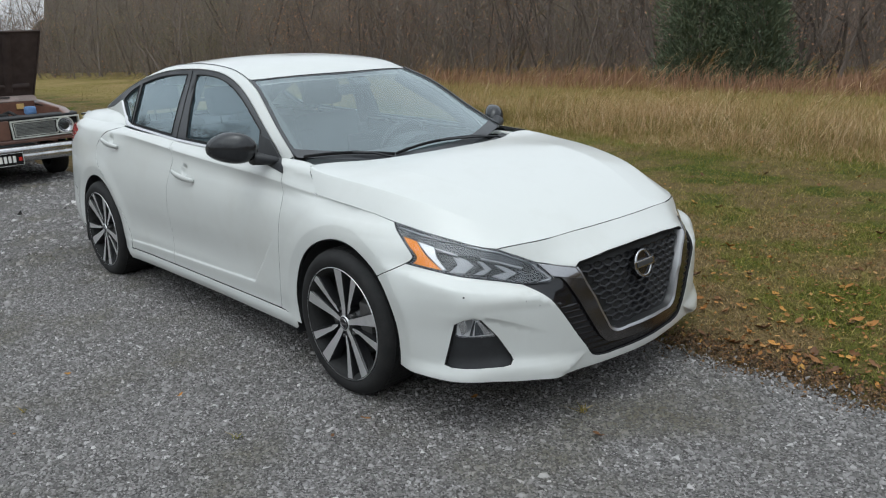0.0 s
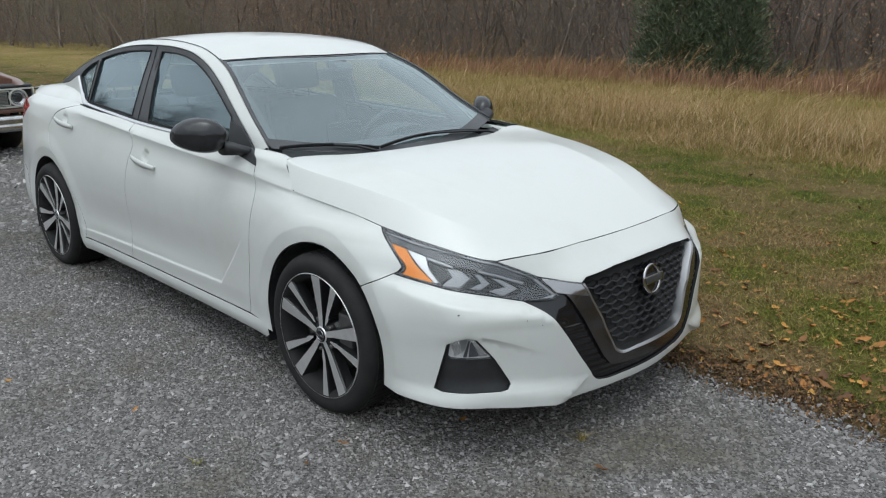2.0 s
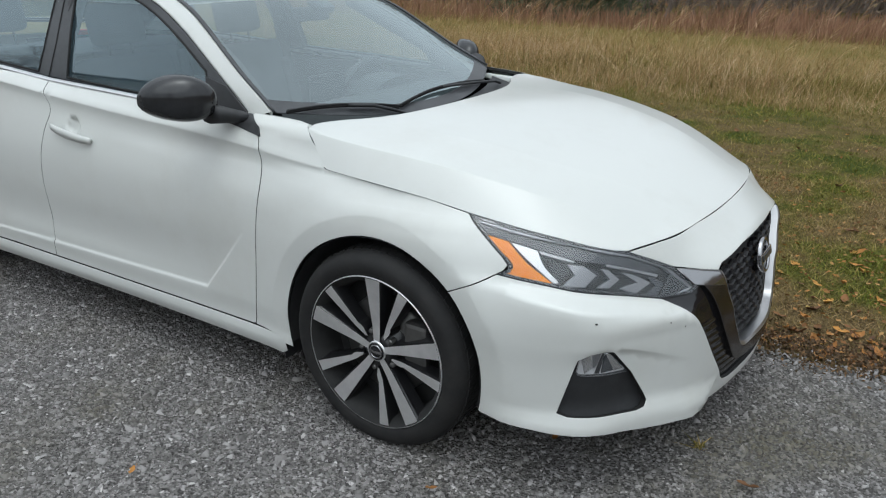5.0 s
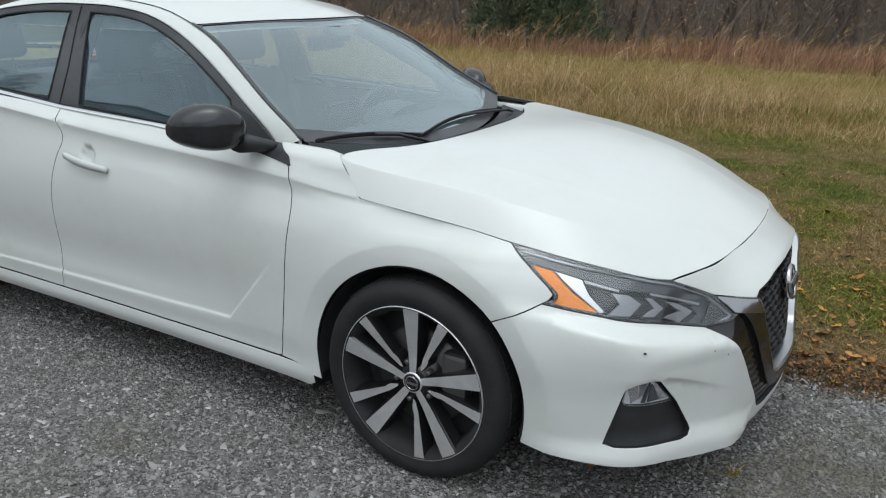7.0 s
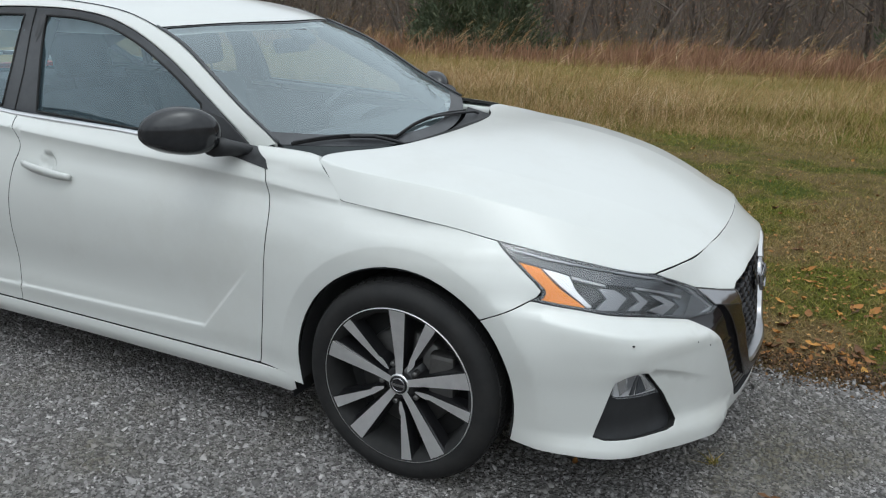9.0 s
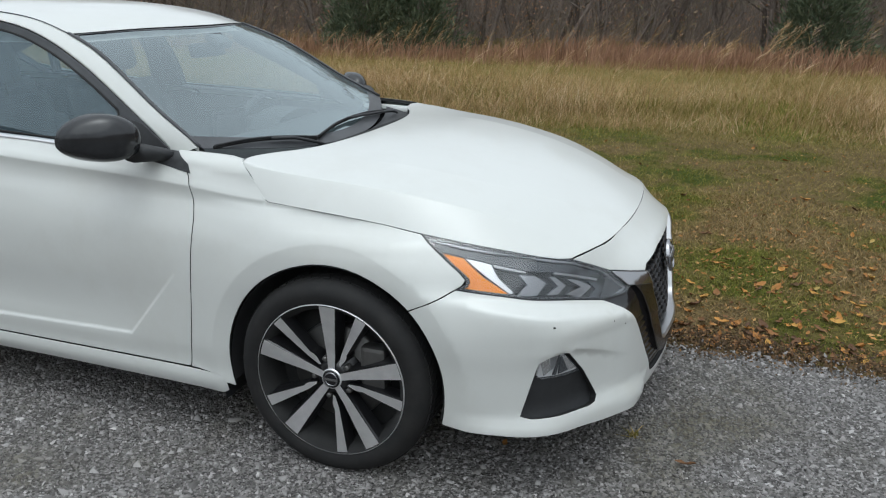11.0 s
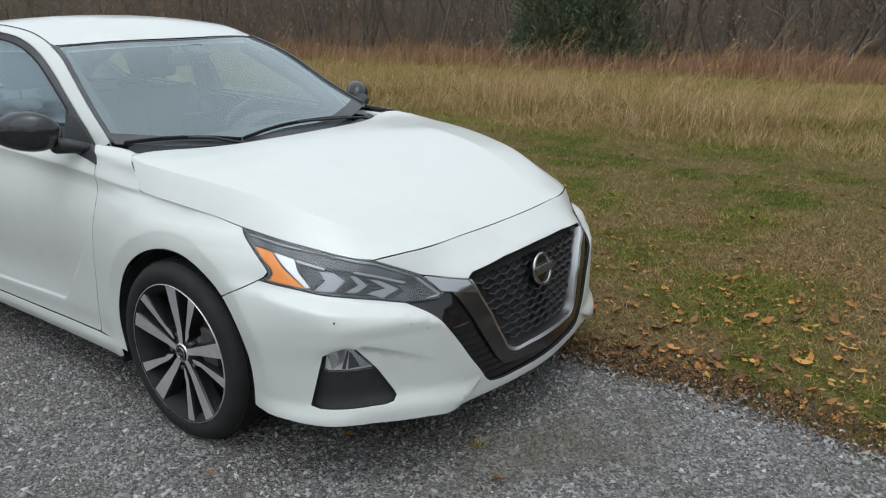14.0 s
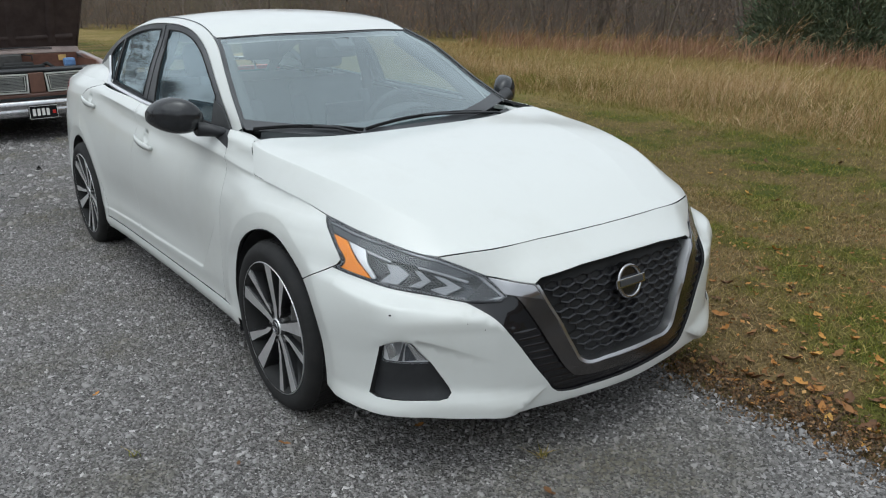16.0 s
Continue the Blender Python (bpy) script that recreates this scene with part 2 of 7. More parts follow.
def gravel_stones(n, x0, x1, y0, size):
    """Loose angular chips that lie on the drive."""
    x = rng.uniform(x0, x1, n)
    e = drive_edge(x)
    x = x + 0.35 * rng.standard_normal(n)
    e = drive_edge(x)
    y = e - 0.02 + 0.06 * rng.standard_normal(n) - (e - y0) * rng.random(n) * (1 + 0.22 * np.abs(rng.standard_normal(n)))
    s = size * np.exp(0.38 * rng.standard_normal(n))
    prism3 = np.array([[math.cos(2.0944 * k) * w, math.sin(2.0944 * k) * w, h] for w, h in ((1.45, -1), (1.0, 1)) for k in range(3)])
    v = prism3[None] * (1 + 0.42 * rng.uniform(-1, 1, (n, 6, 3)))
    v *= (s[:, None] * np.stack([rng.uniform(0.40, 0.80, n), rng.uniform(0.34, 0.56, n), rng.uniform(0.14, 0.32, n)], 1))[:, None]
    a, tx, ty = rng.uniform(0, 6.28, n), 0.35 * rng.standard_normal(n), 0.35 * rng.standard_normal(n)
    v[..., 2] += v[..., 0] * tx[:, None] + v[..., 1] * ty[:, None]
    c, si = np.cos(a)[:, None], np.sin(a)[:, None]
    px, py = v[..., 0] * c - v[..., 1] * si, v[..., 0] * si + v[..., 1] * c
    z0 = 0.006 * smooth_noise(x, y, 4.0, 2.0) + rng.uniform(0.0, 0.35, n) * s * 0.4
    v = np.stack([px + x[:, None], py + y[:, None], v[..., 2] + z0[:, None]], -1)
    q = np.array([[3, 4, 5], [0, 1, 4], [0, 4, 3], [1, 2, 5], [1, 5, 4], [2, 0, 3], [2, 3, 5]])
    f = (q[None] + 6 * np.arange(n)[:, None, None]).reshape(-1, 3)
    return v.reshape(-1, 3), f


sv, sf = gravel_stones(122000, -3.4, 2.8, -2.6, 0.0086)
array_object("gravel_stones", sv, sf, M_STONE, "loose grey angular limestone chips on the drive", "gravel")
sv, sf = gravel_stones(12000, -11, -3.3, -2.2, 0.020)
array_object("gravel_stones_by_the_old_car", sv, sf, M_STONE, "loose grey limestone chips farther up the drive", "gravel")


# ---------------------------------------------------------------- grass
def blades(x, y, z, h, w, lean, bend=0.4, drift=0.0):
    """Bent tapering blades rooted at x, y, z: two quads each. drift leans them along +x."""
    n = len(x)
    a = rng.uniform(0, 6.28, n)
    d = np.stack([np.cos(a), np.sin(a)], 1) * (lean * np.abs(rng.standard_normal(n)))[:, None]
    d[:, 0] += drift
    b = rng.uniform(0, 6.28, n)
    side = np.stack([np.cos(b), np.sin(b), 0 * b], 1) * (w / 2)[:, None]
    root = np.stack([x, y, z], 1)
    pts = []
    for t in (0.0, 0.6):
        off = d * (h * (t + bend * t * t))[:, None]
        p = root + np.stack([off[:, 0], off[:, 1], h * t * (1 - 0.12 * t)], 1)
        k = 1 - 0.4 * t
        pts += [p - side * k, p + side * k]
    off = d * (h * (1 + bend))[:, None]
    tip = root + np.stack([off[:, 0], off[:, 1], h * 0.9], 1)
    pts += [tip - side * 0.12, tip + side * 0.12]
    v = np.stack(pts, 1)
    q = np.array([[0, 1, 3, 2], [2, 3, 5, 4]])
    f = (q[None] + 6 * np.arange(n)[:, None, None]).reshape(-1, 4)
    return v.reshape(-1, 3), f


def scatter(n, x0, x1, y0, y1, keep=None):
    x, y = rng.uniform(x0, x1, n), rng.uniform(y0, y1, n)
    if keep is not None:
        k = keep(x, y)
        x, y = x[k], y[k]
    return x, y


def lawn(n, x0, x1, y0, y1, h, w, name, mat):
    x, y = scatter(n, x0, x1, y0, y1, lambda x, y: (y > drive_edge(x) + 0.02 * rng.standard_normal(len(x))) & (rng.random(len(x)) < 0.78 + 0.5 * smooth_noise(x, y, 2.1, 4.0)))
    hh = h * rng.uniform(0.5, 1.4, len(x)) * (0.55 + 0.45 * np.clip((y - drive_edge(x)) / 0.8, 0, 1))
    v, f = blades(x, y, ground_height(x, y) - 0.004, hh, w * rng.uniform(0.6, 1.3, len(x)), 0.9, 0.6)
    array_object(name, v, f, mat, "short patchy mown lawn grass, green mixed with straw", "lawn grass")


lawn(135000, -1.5, 3.8, 0.4, 3.4, 0.026, 0.0042, "lawn_grass", M_LAWN)
lawn(62000, -5.0, 5.5, 3.0, 6.6, 0.030, 0.0050, "lawn_grass_by_the_meadow", M_TURF)
lawn(16000, -34, -4.5, 1.2, 14, 0.025, 0.022, "lawn_grass_by_the_old_car", M_TURF)


def in_meadow(x, y):
    return y > 6.0 + 0.18 * np.sin(x * 1.1) + 0.12 * np.sin(x * 2.7) + 0.25 * np.clip(-3 - x, 0, 40)


def stand(name, n, box, h, w, mat, label, lean=0.30, bend=0.6, drift=0.05, keep=in_meadow):
    x, y = scatter(n, *box, keep)
    hh = h * rng.uniform(0.4, 1.25, len(x)) * (1 + 0.5 * smooth_noise(x, y, 0.8, 5.0)) * np.clip(0.35 + 0.5 * (y - 6.0 - 0.2 * np.sin(1.7 * x)), 0.3, 1)
    v, f = blades(x, y, ground_height(x, y) - 0.01, hh, w * rng.uniform(0.6, 1.4, len(x)), lean, bend, drift)
    return array_object(name, v, f, mat, label, "tall grass")


def ragged(x, y):
    return in_meadow(x, y) & (rng.random(len(x)) < 0.5 + 0.75 * smooth_noise(x, y, 0.9, 9.0))


stand("tall_dry_grass", 52000, (-12, 8, 6.0, 9.4), 0.38, 0.0038, M_STRAW, "tall pale dry grass along the lawn edge", 0.5, 0.9, 0.06, ragged)
stand("tall_green_grass", 42000, (-12, 8, 5.4, 8.4), 0.19, 0.006, M_TURF, "green grass at the foot of the tall dry grass", 0.6, keep=lambda x, y: in_meadow(x, y + 0.35))
stand("meadow_grass", 60000, (-24, 12, 7.0, 14.2), 0.18, 0.0065, M_FIELD, "yellow-green meadow grass turning tan", 0.6)
stand("broom_sedge", 24000, (-18, 13, 13.6, 16.8), 0.44, 0.014, M_SEDGE, "rust-red broom sedge before the woods", 0.25, 0.6, 0.05, lambda x, y: in_meadow(x, y) & (rng.random(len(x)) < (0.75 + 0.5 * smooth_noise(x, y, 0.5, 2.0)) * np.interp(x, [-13, -4], [0.35, 1.0])))


def plumes(n):
    """Tall seed stalks whose drooping heads lean with the wind."""
    x, y = scatter(n, -11, 7, 6.2, 9.5)
    h = rng.uniform(0.65, 1.3, n)
    allv, allf, base = [], [], 0
    v, f = blades(x, y, ground_height(x, y), h, np.full(n, 0.0045), 0.10, 0.9, 0.22)
    allv.append(v), allf.append(f)
    base = len(v)
    tip = v.reshape(n, 6, 3)[:, 4:].mean(1)
    low = v.reshape(n, 6, 3)[:, 2:4].mean(1)
    for k in range(16):
        t = k / 15
        p = low + (tip - low) * (0.35 + 0.65 * t)
        vv, ff = blades(p[:, 0], p[:, 1], p[:, 2], np.full(n, 0.11) * rng.uniform(0.5, 1.2, n), np.full(n, 0.006), 0.6, 0.5, 0.9)
        allv.append(vv), allf.append(ff + base)
        base += len(vv)
    return np.concatenate(allv), np.concatenate(allf)


pv, pf = plumes(230)
array_object("grass_plumes", pv, pf, M_STRAW, "tall feathery seed heads above the dry grass", "tall grass")


# ---------------------------------------------------------------- woods
def wood_line(x):
    return 17.0 - 0.20 * np.clip(-14 - x, 0, 60)


def tubes(p0, p1, r0, r1, sides=5):
    """Tapered rods from p0 to p1."""
    n = len(p0)
    d = p1 - p0
    d /= np.linalg.norm(d, axis=1, keepdims=True) + 1e-9
    ref = np.where(np.abs(d[:, 2:]) > 0.9, np.array([[1.0, 0, 0]]), np.array([[0, 0, 1.0]]))
    a = np.cross(d, ref)
    a /= np.linalg.norm(a, axis=1, keepdims=True) + 1e-9
    b = np.cross(d, a)
    v = []
    for p, r in ((p0, r0), (p1, r1)):
        for k in range(sides):
            t = 2 * math.pi * k / sides
            v.append(p + (a * math.cos(t) + b * math.sin(t)) * r[:, None])
    v = np.stack(v, 1)
    q = np.array([[k, (k + 1) % sides, sides + (k + 1) % sides, sides + k] for k in range(sides)])
    return v.reshape(-1, 3), (q[None] + 2 * sides * np.arange(n)[:, None, None]).reshape(-1, 4)


def join(parts):
    vs, fs, base = [], [], 0
    for v, f in parts:
        vs.append(v), fs.append(f + base)
        base += len(v)
    return np.concatenate(vs), np.concatenate(fs)


def quads(p, size):
    """Small leaves at p, turned at random."""
    n = len(p)
    a, b = rng.standard_normal((2, n, 3))
    a /= np.linalg.norm(a, axis=1, keepdims=True)
    b = np.cross(a, b)
    b /= np.linalg.norm(b, axis=1, keepdims=True)
    s = (size * rng.uniform(0.5, 1.3, n))[:, None]
    v = np.stack([p - a * s, p - b * s * 0.55, p + a * s, p + b * s * 0.55], 1)
    return v.reshape(-1, 3), np.arange(4 * n).reshape(n, 4)


def tree_rods(x, y, h, r, limbs, sides=6):
    """Bent tapering trunks with limbs and twigs; returns the rods and the limb tips."""
    n = len(x)
    p = np.stack([x, y, np.full(n, -0.1)], 1)
    parts, tips = [], []
    segs = 4
    nodes = [p]
    for k in range(segs):
        step = np.stack([0.06 * h * rng.standard_normal(n), 0.06 * h * rng.standard_normal(n), h / segs], 1)
        q = nodes[-1] + step
        parts.append(tubes(nodes[-1], q, r * (1 - 0.22 * k), r * (1 - 0.22 * (k + 1)), sides))
        nodes.append(q)
    nodes = np.stack(nodes, 1)
    for k in range(limbs):
        t = rng.uniform(0.5, segs - 0.05, n)
        i = t.astype(int)
        base = nodes[np.arange(n), i] + (nodes[np.arange(n), i + 1] - nodes[np.arange(n), i]) * (t - i)[:, None]
        a = rng.uniform(0, 6.28, n)
        L = h * rng.uniform(0.12, 0.34, n) * (1.15 - t / segs * 0.7)
        mid = base + np.stack([np.cos(a) * L * 0.6, np.sin(a) * L * 0.6, L * 0.35], 1)
        end = mid + np.stack([np.cos(a + 0.5) * L * 0.4, np.sin(a + 0.5) * L * 0.4, L * 0.45], 1)
        parts.append(tubes(base, mid, r * 0.35, r * 0.2, 4))
        parts.append(tubes(mid, end, r * 0.2, r * 0.06, 4))
        for e, m in ((end, mid), (mid, base)):
            for _ in range(2):
                tw = e + rng.standard_normal((n, 3)) * L[:, None] * 0.22 + np.array([0, 0, 1]) * L[:, None] * 0.2
                parts.append(tubes(e, tw, r * 0.07, r * 0.02, 3))
                tips.append(tw)
        tips.append(end)
    return join(parts), np.concatenate(tips)


def woods():
    n = 330
    x = np.concatenate([rng.uniform(-26, 14, 210), rng.uniform(-75, -26, 120)])
    y = wood_line(x) + 0.8 + 6 * rng.random(n) ** 1.3
    h = rng.uniform(4.5, 8, n)
    (v, f), tips = tree_rods(x, y, h, rng.uniform(0.022, 0.075, n), 9, 5)
    array_object("woods", v, f, M_TRUNK, "bare grey-brown autumn woods behind the meadow", "woods")
    # undergrowth: thin upright stems and tangled twigs along the edge
    m = 40000
    ux = np.concatenate([rng.uniform(-28, 14, 27000), rng.uniform(-75, -28, 13000)])
    uy = wood_line(ux) - 0.3 + 5.5 * rng.random(m) ** 1.3
    uz = rng.random(m) ** 1.25 * np.where(ux < -49, 3.2, 5.0)
    d = np.stack([0.45 * rng.standard_normal(m), 0.45 * rng.standard_normal(m), rng.uniform(0.4, 1.2, m)], 1)
    p0 = np.stack([ux, uy, uz], 1)
    v, f = tubes(p0, p0 + d * rng.uniform(0.5, 1.3, m)[:, None], rng.uniform(0.003, 0.009, m), np.full(m, 0.002), 3)
    array_object("undergrowth", v, f, M_TWIG, "tangle of bare grey twigs at the edge of the woods", "undergrowth")
    k = 90000
    pick = tips[rng.integers(0, len(tips), k // 2)] + 0.4 * rng.standard_normal((k // 2, 3))
    lx = np.concatenate([rng.uniform(-28, 14, k // 3), rng.uniform(-75, -28, k // 2 - k // 3)])
    low = np.stack([lx, wood_line(lx) + 0.2 + 6 * rng.random(k // 2) ** 1.3, 3.4 * rng.random(k // 2) ** 1.1], 1)
    v, f = quads(np.concatenate([pick, low]), 0.042)
    array_object("dead_leaves", v, f, M_LEAF, "rust and brown dead leaves hanging in the woods", "leaves")
    # the depth of the woods, far behind the first trees
    bx, bt = np.meshgrid(np.arange(-110, 60, 0.5), np.linspace(0, 1, 8), indexing="ij")
    by = wood_line(bx) + 6.5 + 0.6 * smooth_noise(bx, bt, 0.5)
    bz = -0.2 + bt * (2.2 + 4.3 * np.clip((bx + 59) / 5, 0, 1) + 1.2 * smooth_noise(bx, 0 * bx, 0.7, 3.0) + rng.uniform(-0.8, 0.8, bx.shape))
    m, nt, b = material("deep_woods", 1.0)
    r = ramp(nt, [(0.3, (0.21, 0.175, 0.155)), (0.55, (0.30, 0.25, 0.216)), (0.8, (0.365, 0.295, 0.24))])
    st = nt.nodes.new("ShaderNodeMapping")
    st.inputs["Scale"].default_value = (2.2, 2.2, 0.35)
    nt.links.new(coords(nt), st.inputs[0])
    nt.links.new(noise_tex(nt, st.outputs[0], 1.2, 8, 0.75), r.inputs[0])
    tint = ramp(nt, [(0.36, (0.27, 0.25, 0.155)), (0.50, (0.30, 0.25, 0.215)), (0.62, (0.39, 0.26, 0.19))])
    nt.links.new(noise_tex(nt, coords(nt), 0.14, 4, 0.6), tint.inputs[0])
    fine = ramp(nt, [(0.3, (0.36, 0.36, 0.36)), (0.7, (0.62, 0.62, 0.62))])
    nt.links.new(noise_tex(nt, coords(nt), 5.0, 6, 0.75), fine.inputs[0])
    c = mixed(nt, 0.55, r.outputs[0], tint.outputs[0])
    # evergreens stand among the bare trees towards the old car
    sep = nt.nodes.new("ShaderNodeSeparateXYZ")
    nt.links.new(coords(nt), sep.inputs[0])
    ever = nt.nodes.new("ShaderNodeMapRange")
    ever.inputs["From Min"].default_value, ever.inputs["From Max"].default_value = -16.0, -34.0
    ever.inputs["To Max"].default_value = 0.55
    nt.links.new(sep.outputs["X"], ever.inputs[0])
    c = mixed(nt, ever.outputs[0], c, (0.115, 0.108, 0.078))
    c = mixed(nt, 0.8, c, fine.outputs[0], "OVERLAY")
    nt.links.new(c, b.inputs["Base Color"])
    b.inputs["Specular IOR Level"].default_value = 0.0
    sheet("woods_backdrop", bx, by, bz, m, "dim brown depth of the woods", "backdrop")


woods()


def cedar(x, y, h, w, label):
    """A dense evergreen: trunk and a ragged crown of many small sprays."""
    root = tagged(new("cedar_tree"), label, "tree")
    root.location = (x, y, 0)
    v, f = tubes(np.array([[0, 0, -0.1]]), np.array([[0.1, 0, h * 0.92]]), np.array([0.12]), np.array([0.02]), 8)
    t = array_object("trunk", v, f, M_TRUNK, kind="")
    t.parent = root
    n = int(3600 * h * w / 8)
    z = h * (0.03 + 0.97 * rng.random(n) ** 1.25)
    a = rng.uniform(0, 6.28, n)
    prof = np.clip(1.03 - z / h, 0.02, 1) ** 0.55 * (0.82 + 0.18 * np.sin(3 * a + z * 2.1)) * (1 + 0.16 * np.sin(z * 4.3 + 1.7 * a))
    rad = w * prof * np.sqrt(rng.uniform(0.2, 1.0, n)) * (1 + 0.12 * rng.standard_normal(n))
    p = np.stack([rad * np.cos(a), rad * np.sin(a), z], 1)
    q = np.repeat(p, 9, 0)
    out = np.stack([q[:, 0], q[:, 1], 0.9 * np.hypot(q[:, 0], q[:, 1]) + 0.25], 1)
    out /= np.linalg.norm(out, axis=1, keepdims=True)
    base = q + 0.09 * rng.standard_normal(q.shape)
    tip = base + out * rng.uniform(0.05, 0.15, len(q))[:, None] + 0.05 * rng.standard_normal(q.shape)
    side = np.cross(tip - base, rng.standard_normal(q.shape))
    side *= (0.016 / (np.linalg.norm(side, axis=1) + 1e-9))[:, None]
    lv = np.stack([base, (base + tip) / 2 + side, tip, (base + tip) / 2 - side], 1).reshape(-1, 3)
    lf = np.arange(len(lv)).reshape(-1, 4)
    c = array_object("crown", lv, lf, M_CEDAR, kind="")
    c.parent = root
    return root


CEDARS = [(-7.75, 15.7, 3.7, 1.2), (-6.45, 16.0, 3.0, 1.1), (2.65, 16.1, 3.3, 1.05)]
for cx, cy, ch, cw in CEDARS:
    cedar(cx, cy, ch, cw, "dark green bushy cedar before the bare woods")

# ---------------------------------------------------------------- car body surfaces
from mathutils.geometry import delaunay_2d_cdt

def curve(ts, vs, flat=False):
    """A smooth curve through values vs at ts; flat: level at both ends."""
    ts, vs = np.asarray(ts, float), np.asarray(vs, float)
    d = np.diff(vs) / np.diff(ts)
    h = np.diff(ts)
    m = np.empty_like(vs)
    m[1:-1] = (d[:-1] * h[1:] + d[1:] * h[:-1]) / (h[1:] + h[:-1])
    m[0], m[-1] = (0, 0) if flat else (d[0], d[-1])

    def f(t):
        t = np.clip(np.asarray(t, float), ts[0], ts[-1])
        i = np.clip(np.searchsorted(ts, t, side="right") - 1, 0, len(ts) - 2)
        s = (t - ts[i]) / h[i]
        return ((1 + 2 * s) * (1 - s) ** 2 * vs[i] + s * (1 - s) ** 2 * h[i] * m[i] + s * s * (3 - 2 * s) * vs[i + 1] + s * s * (s - 1) * h[i] * m[i + 1])

    return f


def pairs(*p):
    return curve([a for a, _ in p], [b for _, b in p])


def smoothstep(a, b, x):
    t = np.clip((x - a) / (b - a), 0, 1)
    return t * t * (3 - 2 * t)


# outline in plan, from the middle of the nose round the side to the middle of the tail: (x, half width)
PLAN = [(0.97, 0), (0.962, 0.15), (0.935, 0.32), (0.885, 0.47), (0.80, 0.62), (0.69, 0.735), (0.55, 0.822), (0.40, 0.872), (0.2, 0.898), (-0.1, 0.905), (-0.5, 0.893),
        (-1.2, 0.888), (-2.0, 0.893), (-2.8, 0.905), (-3.3, 0.864), (-3.62, 0.782), (-3.85, 0.62), (-3.95, 0.38), (-3.99, 0)]
_px, _pb = np.array([p[0] for p in PLAN]), np.array([p[1] for p in PLAN])
PLAN_U = np.concatenate([[0], np.cumsum(np.hypot(np.diff(_px), np.diff(_pb)))])
plan_x, plan_b = curve(PLAN_U, _px, True), curve(PLAN_U, _pb)
